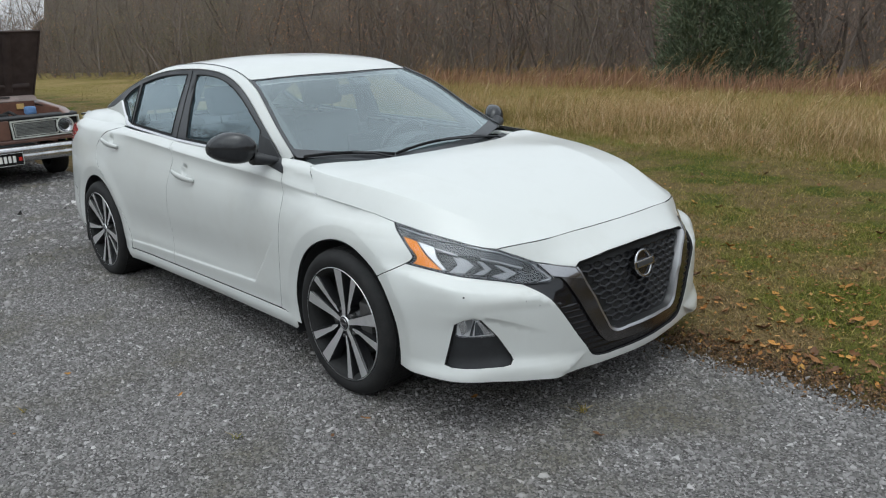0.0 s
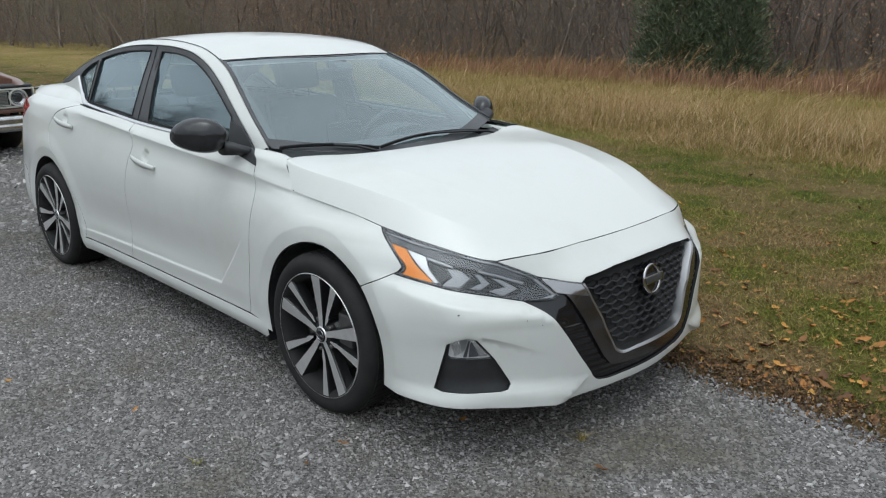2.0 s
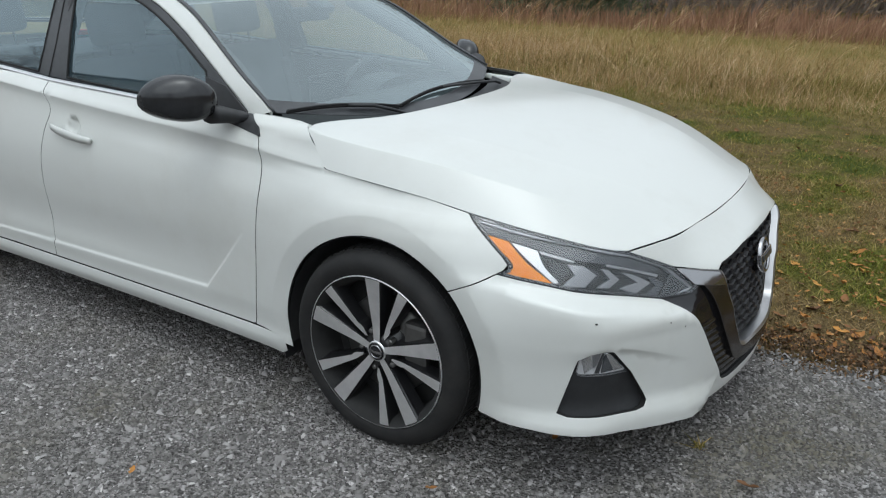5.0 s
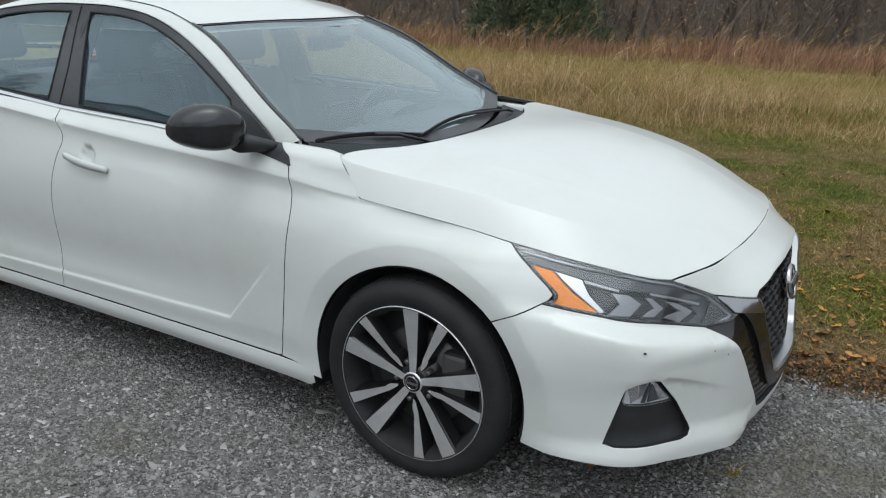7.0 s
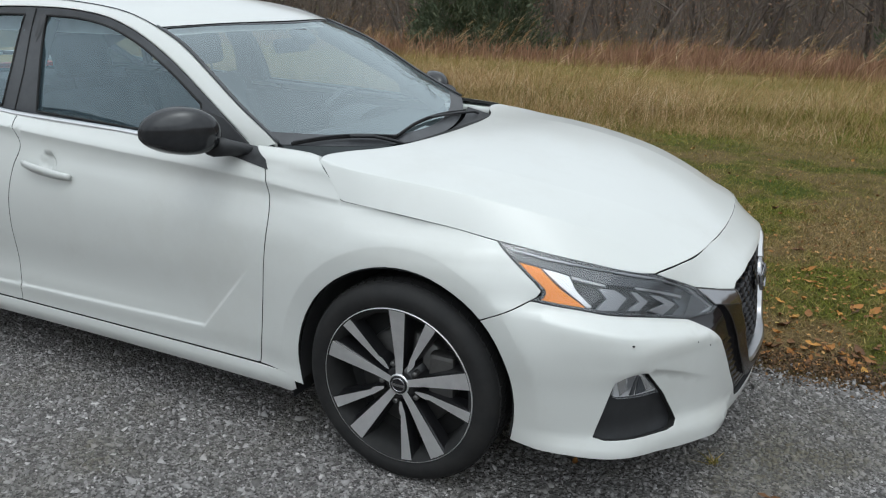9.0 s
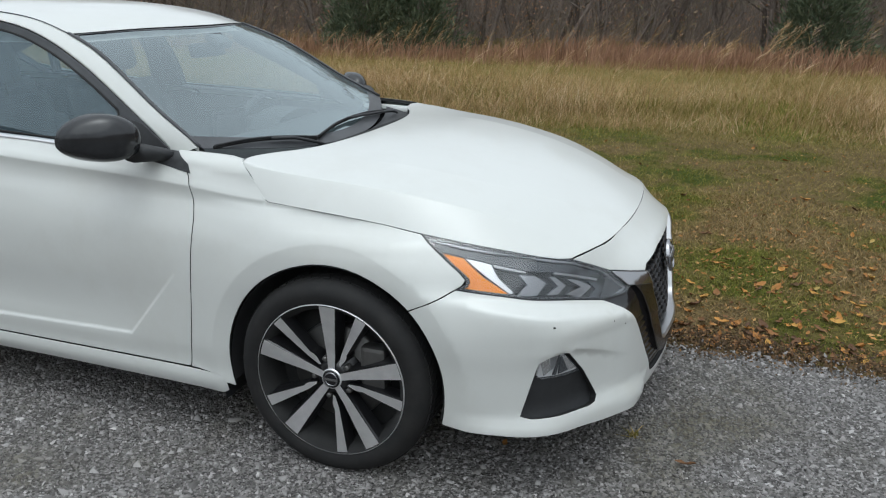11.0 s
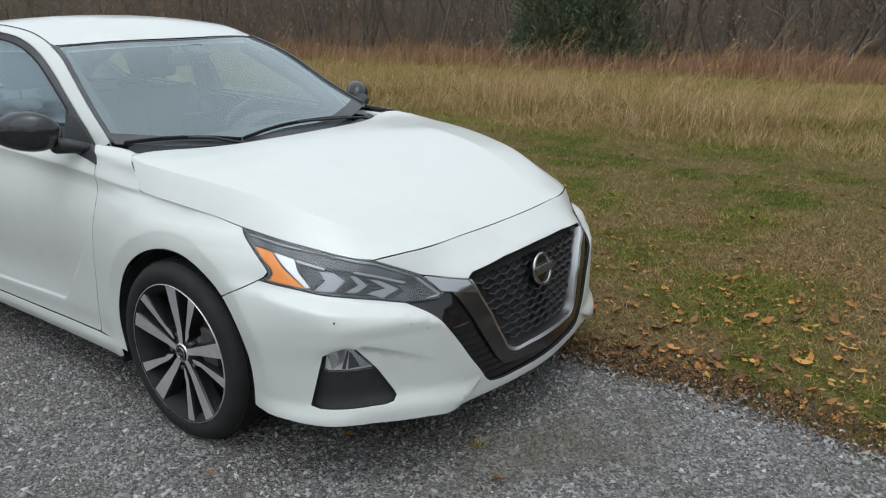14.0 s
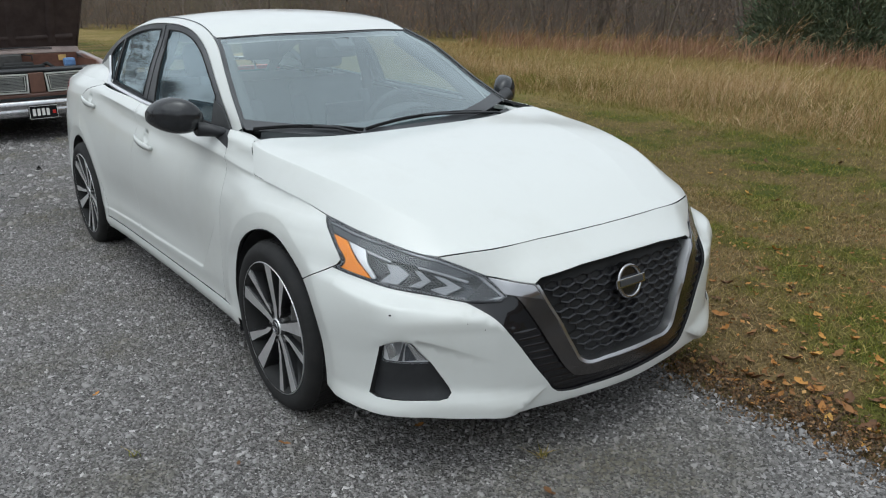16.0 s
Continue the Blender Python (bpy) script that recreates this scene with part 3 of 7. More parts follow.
# how far the skin stands out of that outline, by height
SECTIONS = [
    (0, pairs((0.15, -0.06), (0.20, -0.015), (0.245, -0.005), (0.30, 0.005), (0.45, 0), (0.573, -0.025), (0.66, -0.046), (0.678, -0.056), (0.70, -0.085), (0.75, -0.155), (1.0, -0.45))),
    (2.35, pairs((0.15, -0.06), (0.20, -0.01), (0.25, 0), (0.30, 0.005), (0.45, 0), (0.55, -0.008), (0.634, -0.017), (0.66, -0.034), (0.69, -0.075), (0.74, -0.130), (1.0, -0.38))),
    (3.35, pairs((0.15, 0.0), (0.19, 0.0), (0.25, 0.0), (0.36, 0.0), (0.50, 0.0), (0.56, -0.004), (0.59, -0.022), (0.655, -0.06), (0.735, -0.103), (1.0, -0.3))),
    (4.45, pairs((0.15, 0.0), (0.19, 0.0), (0.25, 0.0), (0.36, 0.0), (0.50, 0.0), (0.56, -0.004), (0.59, -0.025), (0.66, -0.055), (0.726, -0.08), (1.0, -0.25))),
    (5.7, pairs((0.15, 0.0), (0.19, 0.0), (0.25, 0.0), (0.36, 0.0), (0.50, 0.0), (0.56, -0.001), (0.60, -0.008), (0.65, -0.03), (0.70, -0.055), (0.74, -0.088), (0.77, -0.112), (1.0, -0.28))),
    (7, pairs((0.15, -0.04), (0.2, -0.018), (0.27, -0.005), (0.40, 0.002), (0.55, 0.004), (0.62, -0.012), (0.665, -0.03), (0.72, -0.055), (0.785, -0.108), (0.80, -0.122), (1.0, -0.30))),
    (8, pairs((0.15, -0.03), (0.30, 0), (0.5, 0.004), (0.60, 0.002), (0.68, -0.009), (0.74, -0.032), (0.785, -0.066), (0.805, -0.10), (0.85, -0.13), (1.0, -0.2))),
    (9.3, pairs((0.15, -0.05), (0.22, -0.02), (0.3, -0.005), (0.5, 0), (0.65, -0.004), (0.74, -0.022), (0.80, -0.046), (0.838, -0.0740), (0.853, -0.0850), (0.860, -0.0860), (0.863, -0.0860), (0.868, -0.0890), (0.90, -0.106), (0.962, -0.131), (0.985, -0.165), (1.05, -0.22))),
    (10.03, pairs((0.15, -0.055), (0.19, -0.025), (0.235, -0.012), (0.27, -0.018), (0.36, -0.014), (0.5, -0.014), (0.65, -0.018), (0.75, -0.034), (0.815, -0.0585), (0.846, -0.0705), (0.866, -0.0728), (0.884, -0.0718), (0.889, -0.0713), (0.894, -0.0730), (0.912, -0.0825), (0.94, -0.097), (0.975, -0.122), (0.99, -0.155), (1.0, -0.185), (1.05, -0.22))),
    (11, pairs((0.15, -0.055), (0.19, -0.03), (0.235, -0.01), (0.27, -0.014), (0.36, -0.008), (0.42, -0.012), (0.6, -0.006), (0.75, -0.016), (0.82, -0.034), (0.880, -0.0535), (0.905, -0.0562), (0.926, -0.0550), (0.931, -0.0545), (0.936, -0.0568), (0.965, -0.082), (1.01, -0.118), (1.06, -0.15))),
    (12, pairs((0.15, -0.055), (0.19, -0.03), (0.235, -0.01), (0.27, -0.014), (0.36, -0.008), (0.42, -0.012), (0.6, -0.006), (0.76, -0.014), (0.85, -0.032), (0.93, -0.0515), (0.958, -0.0562), (0.980, -0.0554), (0.985, -0.0550), (0.990, -0.0600), (1.007, -0.085), (1.03, -0.125), (1.08, -0.16))),
    (13, pairs((0.15, -0.06), (0.2, -0.03), (0.3, -0.01), (0.5, -0.004), (0.65, -0.006), (0.78, -0.018), (0.88, -0.036), (0.97, -0.055), (1.0, -0.065), (1.025, -0.085), (1.045, -0.14), (1.06, -0.20), (1.1, -0.24))),
    (15, pairs((0.15, -0.06), (0.3, 0), (0.6, 0), (0.8, -0.02), (0.9, -0.035), (0.98, -0.055), (1.03, -0.09), (1.06, -0.15), (1.1, -0.24))),
    (18, pairs((0.15, -0.1), (0.3, 0), (0.55, 0), (0.75, -0.05), (0.9, -0.06), (1.0, -0.05), (1.06, -0.07), (1.1, -0.14))),
]
SECTION_U = np.interp([s for s, _ in SECTIONS], np.arange(len(PLAN)), PLAN_U)
WHEELBASE, HUB, ARCH = 2.825, 0.325, 0.378
HANDLES = [(-1.50, 0.833), (-2.53, 0.945)]


CORNER_HIGH = pairs((0, 0), (0.40, 0), (0.55, 0.020), (0.64, 0.022), (0.75, 0.036), (0.84, 0.060), (0.88, 0.061), (0.95, 0.049), (1.05, 0.031), (1.154, 0.012), (1.3, 0), (1.5, 0))
CORNER_LOW = pairs((0, 0), (0.40, 0), (0.55, 0.011), (0.69, 0.009), (0.76, 0.017), (0.84, 0.031), (0.90, 0.039), (0.954, 0.038), (1.05, 0.027), (1.154, 0.011), (1.3, 0), (1.5, 0))
BROW = pairs((0.40, 0.37), (0.515, 0.403), (0.592, 0.428), (0.679, 0.461), (0.775, 0.491), (0.82, 0.500), (0.90, 0.498), (1.2, 0.49))
LAMP_SHELF = pairs((0.4, 0.50), (0.50, 0.545), (0.555, 0.572), (0.635, 0.597), (0.716, 0.610), (0.83, 0.627), (0.95, 0.645), (1.06, 0.657), (1.13, 0.667), (1.3, 0.68))
LIP = pairs((0.38, 0.255), (0.48, 0.274), (0.60, 0.290), (0.72, 0.292), (0.90, 0.276), (1.1, 0.262))


def press_low(x):
    """Height of the pressed line along the foot of the doors."""
    return 0.335 + 0.0185 * (x + 1.68)


# the crest of the shoulder: its height along the car, and at each section
CREST = pairs((-4.0, 1.06), (-2.8, 1.03), (-2.0, 0.985), (-1.6, 0.955), (-1.2, 0.931), (-0.8, 0.909), (-0.525, 0.889), (-0.38, 0.874), (-0.21, 0.862), (0.3, 0.80), (1.0, 0.72))
SECTION_CREST = [float(CREST(plan_x(v))) for v in SECTION_U]


def skin_offset(u, z):
    a = np.abs(u)
    crest = CREST(plan_x(a))
    lift = smoothstep(0.26, 0.06, crest - z)
    vals = np.stack([f(z + lift * (c - crest) if 8.5 < k < 12.5 else z) for c, (k, f) in zip(SECTION_CREST, SECTIONS)])
    i = np.clip(np.searchsorted(SECTION_U, a, side="right") - 1, 0, len(SECTIONS) - 2)
    s = (a - SECTION_U[i]) / (SECTION_U[i + 1] - SECTION_U[i])
    s = s * s * (3 - 2 * s) * 0.5 + s * 0.5
    k = np.arange(len(a))
    d = vals[i, k] * (1 - s) + vals[i + 1, k] * s
    x = plan_x(a)
    for cx in (0.0, -WHEELBASE):
        r = np.hypot(x - cx, z - HUB)
        d = d + (0.006 - 0.012 * np.clip((ARCH + 0.062 - r) / 0.062, 0, 1)) * (1 - smoothstep(ARCH + 0.062, ARCH + 0.16, r)) * (z > 0.15)
    # pressed line low on the doors, which turns up before the front wheel
    inside = np.minimum(z - press_low(x), -0.758 * (x + 0.78) + 0.653 * (z - 0.355))
    lower = smoothstep(-0.004, 0.014, inside) * (1 - smoothstep(0.40, 0.68, z)) * smoothstep(-2.5, -2.2, x)
    # corner of the bumper: full above the brow, drawn in below it, with a lip along the bottom and a shelf under the lamp
    high, brow = CORNER_HIGH(a), BROW(a)
    low = high - (high - CORNER_LOW(a)) * 0.42 * smoothstep(0.48, 0.78, a)
    width = np.interp(a, [0.80, 0.95], [0.016, 0.085])
    corner = low + (high - low) * smoothstep(brow - width, brow + 0.002, z)
    corner = corner * (1 - smoothstep(LAMP_SHELF(a) - 0.042, LAMP_SHELF(a) - 0.004, z)) * (a < 1.4)
    lip = 0.022 * (1 - smoothstep(LIP(a) - 0.038, LIP(a) + 0.034, z)) * smoothstep(-0.006, 0.012, a - 0.388 - (0.266 - z) * 1.74) * (1 - smoothstep(1.0, 1.2, a))
    # finger hollows behind the door handles
    cups = 0.0
    for hx, hz in HANDLES:
        cups = cups + 1 - smoothstep(0.022, 0.044, np.hypot(x - hx + 0.01, (z - hz - 0.018) * 1.15))
    return d - 0.010 * lower + corner + lip - 0.020 * cups


def skin(u, z, off=0.0):
    """The body's side, nose and tail: u along the outline (negative on the car's right), z the height."""
    u, z = np.atleast_1d(np.asarray(u, float)), np.atleast_1d(np.asarray(z, float))
    a, e = np.abs(u), 1e-3
    tx, tb = plan_x(a + e) - plan_x(a - e), plan_b(a + e) - plan_b(np.maximum(a - e, 0))
    tx = np.where(a < e, 0, tx)
    L = np.hypot(tx, tb) + 1e-12
    d = skin_offset(u, z) + off
    x = plan_x(a) + tb / L * d
    b = plan_b(a) - tx / L * d
    return np.stack([x, np.where(u < 0, -1, 1) * b, z], -1)


_ug = np.linspace(0, PLAN_U[-1], 900)


def by_x(x, z, side=-1):
    """The skin coordinate at the place x along the side, at height z."""
    p = skin(_ug, np.full_like(_ug, z))
    k = np.searchsorted(-p[:, 0], -x)
    k = min(max(k, 1), len(_ug) - 1)
    x0, x1 = p[k - 1, 0], p[k, 0]
    return side * (_ug[k - 1] + (_ug[k] - _ug[k - 1]) * (x0 - x) / (x0 - x1 + 1e-9)), z


def by_y(b, z, side=-1):
    """The skin coordinate at half width b on the nose, at height z."""
    n = 360
    p = np.abs(skin(_ug[:n], np.full(n, z))[:, 1])
    return side * float(np.interp(b, p, _ug[:n])), z


def line(pts, step=0.03):
    """Points along a polyline, no farther apart than step."""
    out = []
    for a, b in zip(pts, pts[1:]):
        n = max(1, int(math.ceil(math.hypot(b[0] - a[0], b[1] - a[1]) / step)))
        out += [(a[0] + (b[0] - a[0]) * k / n, a[1] + (b[1] - a[1]) * k / n) for k in range(n)]
    return out + [tuple(pts[-1])]


def bent(pts, n=8):
    """A smooth curve through points of a plane."""
    t = [0.0]
    for a, b in zip(pts, pts[1:]):
        t.append(t[-1] + math.hypot(b[0] - a[0], b[1] - a[1]))
    fx, fy = curve(t, [p[0] for p in pts]), curve(t, [p[1] for p in pts])
    tt = np.concatenate([np.linspace(a, b, n, endpoint=False) for a, b in zip(t, t[1:])] + [[t[-1]]])
    return list(zip(fx(tt).tolist(), fy(tt).tolist()))


def inset(poly, g):
    """The closed outline moved inwards by g."""
    p = np.array(poly)
    area = 0.5 * np.sum(p[:, 0] * np.roll(p[:, 1], -1) - np.roll(p[:, 0], -1) * p[:, 1])
    e = np.roll(p, -1, 0) - p
    e /= np.linalg.norm(e, axis=1, keepdims=True) + 1e-12
    nrm = np.stack([-e[:, 1], e[:, 0]], 1) * (1 if area > 0 else -1)
    m = nrm + np.roll(nrm, 1, 0)
    m /= np.maximum(np.sum(m * nrm, 1, keepdims=True), 0.35)
    return [tuple(q) for q in (p + m * g)]


def tidy(poly):
    out = []
    for p in poly:
        if not out or math.hypot(p[0] - out[-1][0], p[1] - out[-1][1]) > 1e-4:
            out.append((float(p[0]), float(p[1])))
    if math.hypot(out[0][0] - out[-1][0], out[0][1] - out[-1][1]) < 1e-4:
        out.pop()
    return out


def inside(p, poly):
    c = False
    for i, b in enumerate(poly):
        a = poly[i - 1]
        if (a[1] > p[1]) != (b[1] > p[1]) and p[0] < (b[0] - a[0]) * (p[1] - a[1]) / (b[1] - a[1]) + a[0]:
            c = not c
    return c


def panel(name, outer, surf, mat, parent, holes=(), off=0.0, cell=0.03, gap=0.0030, depth=0.014, label="", flip=False, eps=2e-3, creases=()):
    """A pressed panel: the outline on the surface, filled with a fine mesh, its edges rolled over and turned inwards."""
    loops = [inset(tidy(outer), gap)] + [inset(tidy(h), -gap) for h in holes]
    pts, edges = [], []
    for lp in loops:
        b0 = len(pts)
        pts += [Vector(p) for p in lp]
        edges += [(b0 + k, b0 + (k + 1) % len(lp)) for k in range(len(lp))]
    bound = np.array([tuple(p) for p in pts])
    a, b = bound[[e[0] for e in edges]], bound[[e[1] for e in edges]]

    def within(q):
        """Which of the places q lie between the outer edge and the holes."""
        q = q[:, None]
        up = (a[None, :, 1] > q[..., 1]) != (b[None, :, 1] > q[..., 1])
        xi = (b[:, 0] - a[:, 0])[None] * (q[..., 1] - a[None, :, 1]) / np.where(b[:, 1] == a[:, 1], 1e-12, b[:, 1] - a[:, 1])[None] + a[None, :, 0]
        return (np.sum(up & (q[..., 0] < xi), 1) % 2) == 1

    lo, hi = bound.min(0), bound.max(0)
    gu, gv = np.meshgrid(np.arange(math.floor(lo[0] / cell), hi[0] / cell + 1) * cell, np.arange(math.floor(lo[1] / cell), hi[1] / cell + 1) * cell, indexing="ij")
    grid = np.stack([gu.ravel(), gv.ravel()], 1)
    grid = grid[within(grid)]
    e = b - a
    t = np.clip(np.sum((grid[:, None] - a[None]) * e[None], 2) / (np.sum(e * e, 1) + 1e-15)[None], 0, 1)
    near = np.min(np.linalg.norm(grid[:, None] - (a[None] + t[..., None] * e[None]), axis=2), 1) if len(grid) else np.zeros(0)
    for cr in creases:
        c = np.array(cr)
        if len(grid):
            near = np.minimum(near, np.min(np.linalg.norm(grid[:, None] - c[None], axis=2), 1) * 0.8)
    pts += [Vector(p) for p in grid[near > 0.3 * cell]]
    for cr in creases:
        b0 = len(pts)
        pts += [Vector(p) for p in cr]
        edges += [(b0 + k, b0 + k + 1) for k in range(len(cr) - 1)]
    cv, _, cf, _, _, _ = delaunay_2d_cdt(pts, edges, [], 0, 1e-6)
    uv = np.array([tuple(p) for p in cv])
    tri = np.array([list(f) for f in cf])
    tri = tri[within(uv[tri].mean(1))]
    faces = [list(map(int, f)) for f in tri]

    def place(w):
        w = np.asarray(w, float)
        p = surf(w[:, 0], w[:, 1])
        du = surf(w[:, 0] + eps, w[:, 1]) - surf(w[:, 0] - eps, w[:, 1])
        dv = surf(w[:, 0], w[:, 1] + eps) - surf(w[:, 0], w[:, 1] - eps)
        n = np.cross(du, dv)
        n /= np.linalg.norm(n, axis=1, keepdims=True) + 1e-12
        n = -n if flip else n
        return p + n * off, n, du, dv

    P, N, _, _ = place(uv)
    verts, normals, dark = [P], [N], []
    base = len(P)
    for q in range(len(faces)):
        if flip:
            faces[q] = faces[q][::-1]
    a2 = lambda lp: sum(a[0] * b[1] - b[0] * a[1] for a, b in zip(lp, lp[1:] + lp[:1]))
    for li, lp in enumerate(loops):
        p0, n0, _, _ = place(lp)
        grown = inset(lp, -0.0016 if li == 0 else 0.0016)
        p1 = place(grown)[0]
        out = p1 - p0
        out /= np.linalg.norm(out, axis=1, keepdims=True) + 1e-12
        m = n0 + out
        m /= np.linalg.norm(m, axis=1, keepdims=True)
        rows = [(p0, n0), (p1 - n0 * 0.0014, m), (p1 - n0 * 0.004, out), (p1 - n0 * depth, out)]
        k = len(lp)
        for r, (p, n) in enumerate(rows):
            verts.append(p), normals.append(n)
            if r:
                for i in range(k):
                    j = (i + 1) % k
                    f = [base + (r - 1) * k + i, base + r * k + i, base + r * k + j, base + (r - 1) * k + j]
                    if (a2(lp) > 0) != (li == 0):
                        f = f[::-1]
                    faces.append(f if not flip else f[::-1])
                    dark.append(len(faces) - 1) if r > 1 else None
        base += 4 * k
    V, NN = np.concatenate(verts), np.concatenate(normals)
    ob = mesh_object(name, V.tolist(), faces, mat, parent, label, True, NN.tolist())
    if mat is M_PAINT:
        # the turned-in edge behind the rolled lip takes the dark underbody material
        ob.data.materials.append(M_DARK)
        for k in dark:
            ob.data.polygons[k].material_index = 1
    return ob


def both(pts):
    """The same outline on the other side of the car."""
    return [(-u, v) for u, v in pts][::-1]


def lathe(prof, n, mat, name, parent, label="", smooth=True, axis="y"):
    """A turned part: prof is (radius, along the axle)."""
    v, f = [], []
    for r, y in prof:
        for k in range(n):
            t = 2 * math.pi * k / n
            v.append((r * math.cos(t), y, r * math.sin(t)) if axis == "y" else (r * math.cos(t), r * math.sin(t), y))
    m = len(prof)
    for i in range(m - 1):
        for k in range(n):
            j = (k + 1) % n
            q = (i * n + k, (i + 1) * n + k, (i + 1) * n + j, i * n + j)
            f.append(q if axis == "y" else q[::-1])
    return mesh_object(name, v, f, mat, parent, label, smooth)


def loft(name, rows, mat, parent, label="", smooth=True, closed=False, caps=False):
    """A skin over rows of places."""
    m = len(rows[0])
    v = [tuple(map(float, p)) for r in rows for p in r]
    f = []
    for i in range(len(rows) - 1):
        for k in range(m if closed else m - 1):
            j = (k + 1) % m
            f.append((i * m + k, i * m + j, (i + 1) * m + j, (i + 1) * m + k))
    if caps:
        f += [tuple(range(m))[::-1], tuple(range((len(rows) - 1) * m, len(rows) * m))]
    ob = mesh_object(name, v, f, mat, parent, label, smooth)
    bm = bmesh.new()
    bm.from_mesh(ob.data)
    bmesh.ops.recalc_face_normals(bm, faces=bm.faces)
    bm.to_mesh(ob.data)
    bm.free()
    return ob


def rod(name, pts, r, mat, parent, label="", sides=8):
    """A round bar along a polyline."""
    rows = []
    for i, p in enumerate(pts):
        p = Vector(p)
        d = (Vector(pts[min(i + 1, len(pts) - 1)]) - Vector(pts[max(i - 1, 0)])).normalized()
        a = d.cross(Vector((0.13, 0.31, 0.94))).normalized()
        b = d.cross(a)
        rows.append([p + (a * math.cos(6.2832 * k / sides) + b * math.sin(6.2832 * k / sides)) * r for k in range(sides)])
    return loft(name, rows, mat, parent, label, True, True, True)


def box(name, size, at, mat, parent, label="", bevel=0.01, turn=(0, 0, 0), segs=2):
    bm = bmesh.new()
    bmesh.ops.create_cube(bm, size=1.0)
    bmesh.ops.scale(bm, vec=size, verts=bm.verts)
    if bevel:
        bmesh.ops.bevel(bm, geom=bm.edges[:], offset=bevel, segments=segs, affect="EDGES", profile=0.6)
    bmesh.ops.transform(bm, matrix=pose(*at, *turn), verts=bm.verts)
    me = bpy.data.meshes.new(name)
    bm.to_mesh(me)
    bm.free()
    me.materials.append(mat)
    me.shade_smooth() if bevel and segs > 2 else None
    ob = new(name, me)
    if parent is not None:
        ob.parent = parent
    if label:
        ob["label"] = label
    return ob

# ---------------------------------------------------------------- car materials
def paint_material():
    m, nt, b = material("pearl_white_paint", 0.45, 0.0, (0.60, 0.613, 0.592), 0.7)
    co = coords(nt, 1.0, False)
    dust = ramp(nt, [(0.50, (0.60, 0.613, 0.592)), (0.80, (0.555, 0.56, 0.53))])
    nt.links.new(noise_tex(nt, co, 2.2, 8, 0.7), dust.inputs[0])
    spots = ramp(nt, [(0.72, (1, 1, 1)), (0.80, (0.88, 0.88, 0.86))])
    nt.links.new(noise_tex(nt, co, 55, 2), spots.inputs[0])
    nt.links.new(mixed(nt, 0.35, dust.outputs[0], spots.outputs[0], "MULTIPLY"), b.inputs["Base Color"])
    cr = ramp(nt, [(0.35, (0.03, 0.03, 0.03)), (0.75, (0.16, 0.16, 0.16))])
    nt.links.new(noise_tex(nt, co, 3.5, 6, 0.7), cr.inputs[0])
    nt.links.new(cr.outputs[0], b.inputs["Coat Roughness"])
    return m


def rubber_material():
    m, nt, b = material("tyre_rubber", 0.75, 0.0, (0.022, 0.022, 0.023))
    co = coords(nt, 1.0, False)
    r = ramp(nt, [(0.4, (0.014, 0.014, 0.0145)), (0.75, (0.027, 0.026, 0.025))])
    nt.links.new(noise_tex(nt, co, 9, 6, 0.7), r.inputs[0])
    nt.links.new(r.outputs[0], b.inputs["Base Color"])
    b.inputs["Specular IOR Level"].default_value = 0.3
    bump(nt, b, noise_tex(nt, co, 120, 2), 0.15, 0.002)
    return m


def grain_material(name, color, rough, scale=300, strength=0.2):
    m, nt, b = material(name, rough, 0.0, color)
    co = coords(nt, 1.0, False)
    hi = tuple(min(1, c * 1.7 + 0.01) for c in color)
    r = ramp(nt, [(0.4, color), (0.8, hi)])
    nt.links.new(noise_tex(nt, co, 5, 6, 0.7), r.inputs[0])
    nt.links.new(r.outputs[0], b.inputs["Base Color"])
    bump(nt, b, noise_tex(nt, co, scale, 2), strength, 0.001)
    return m


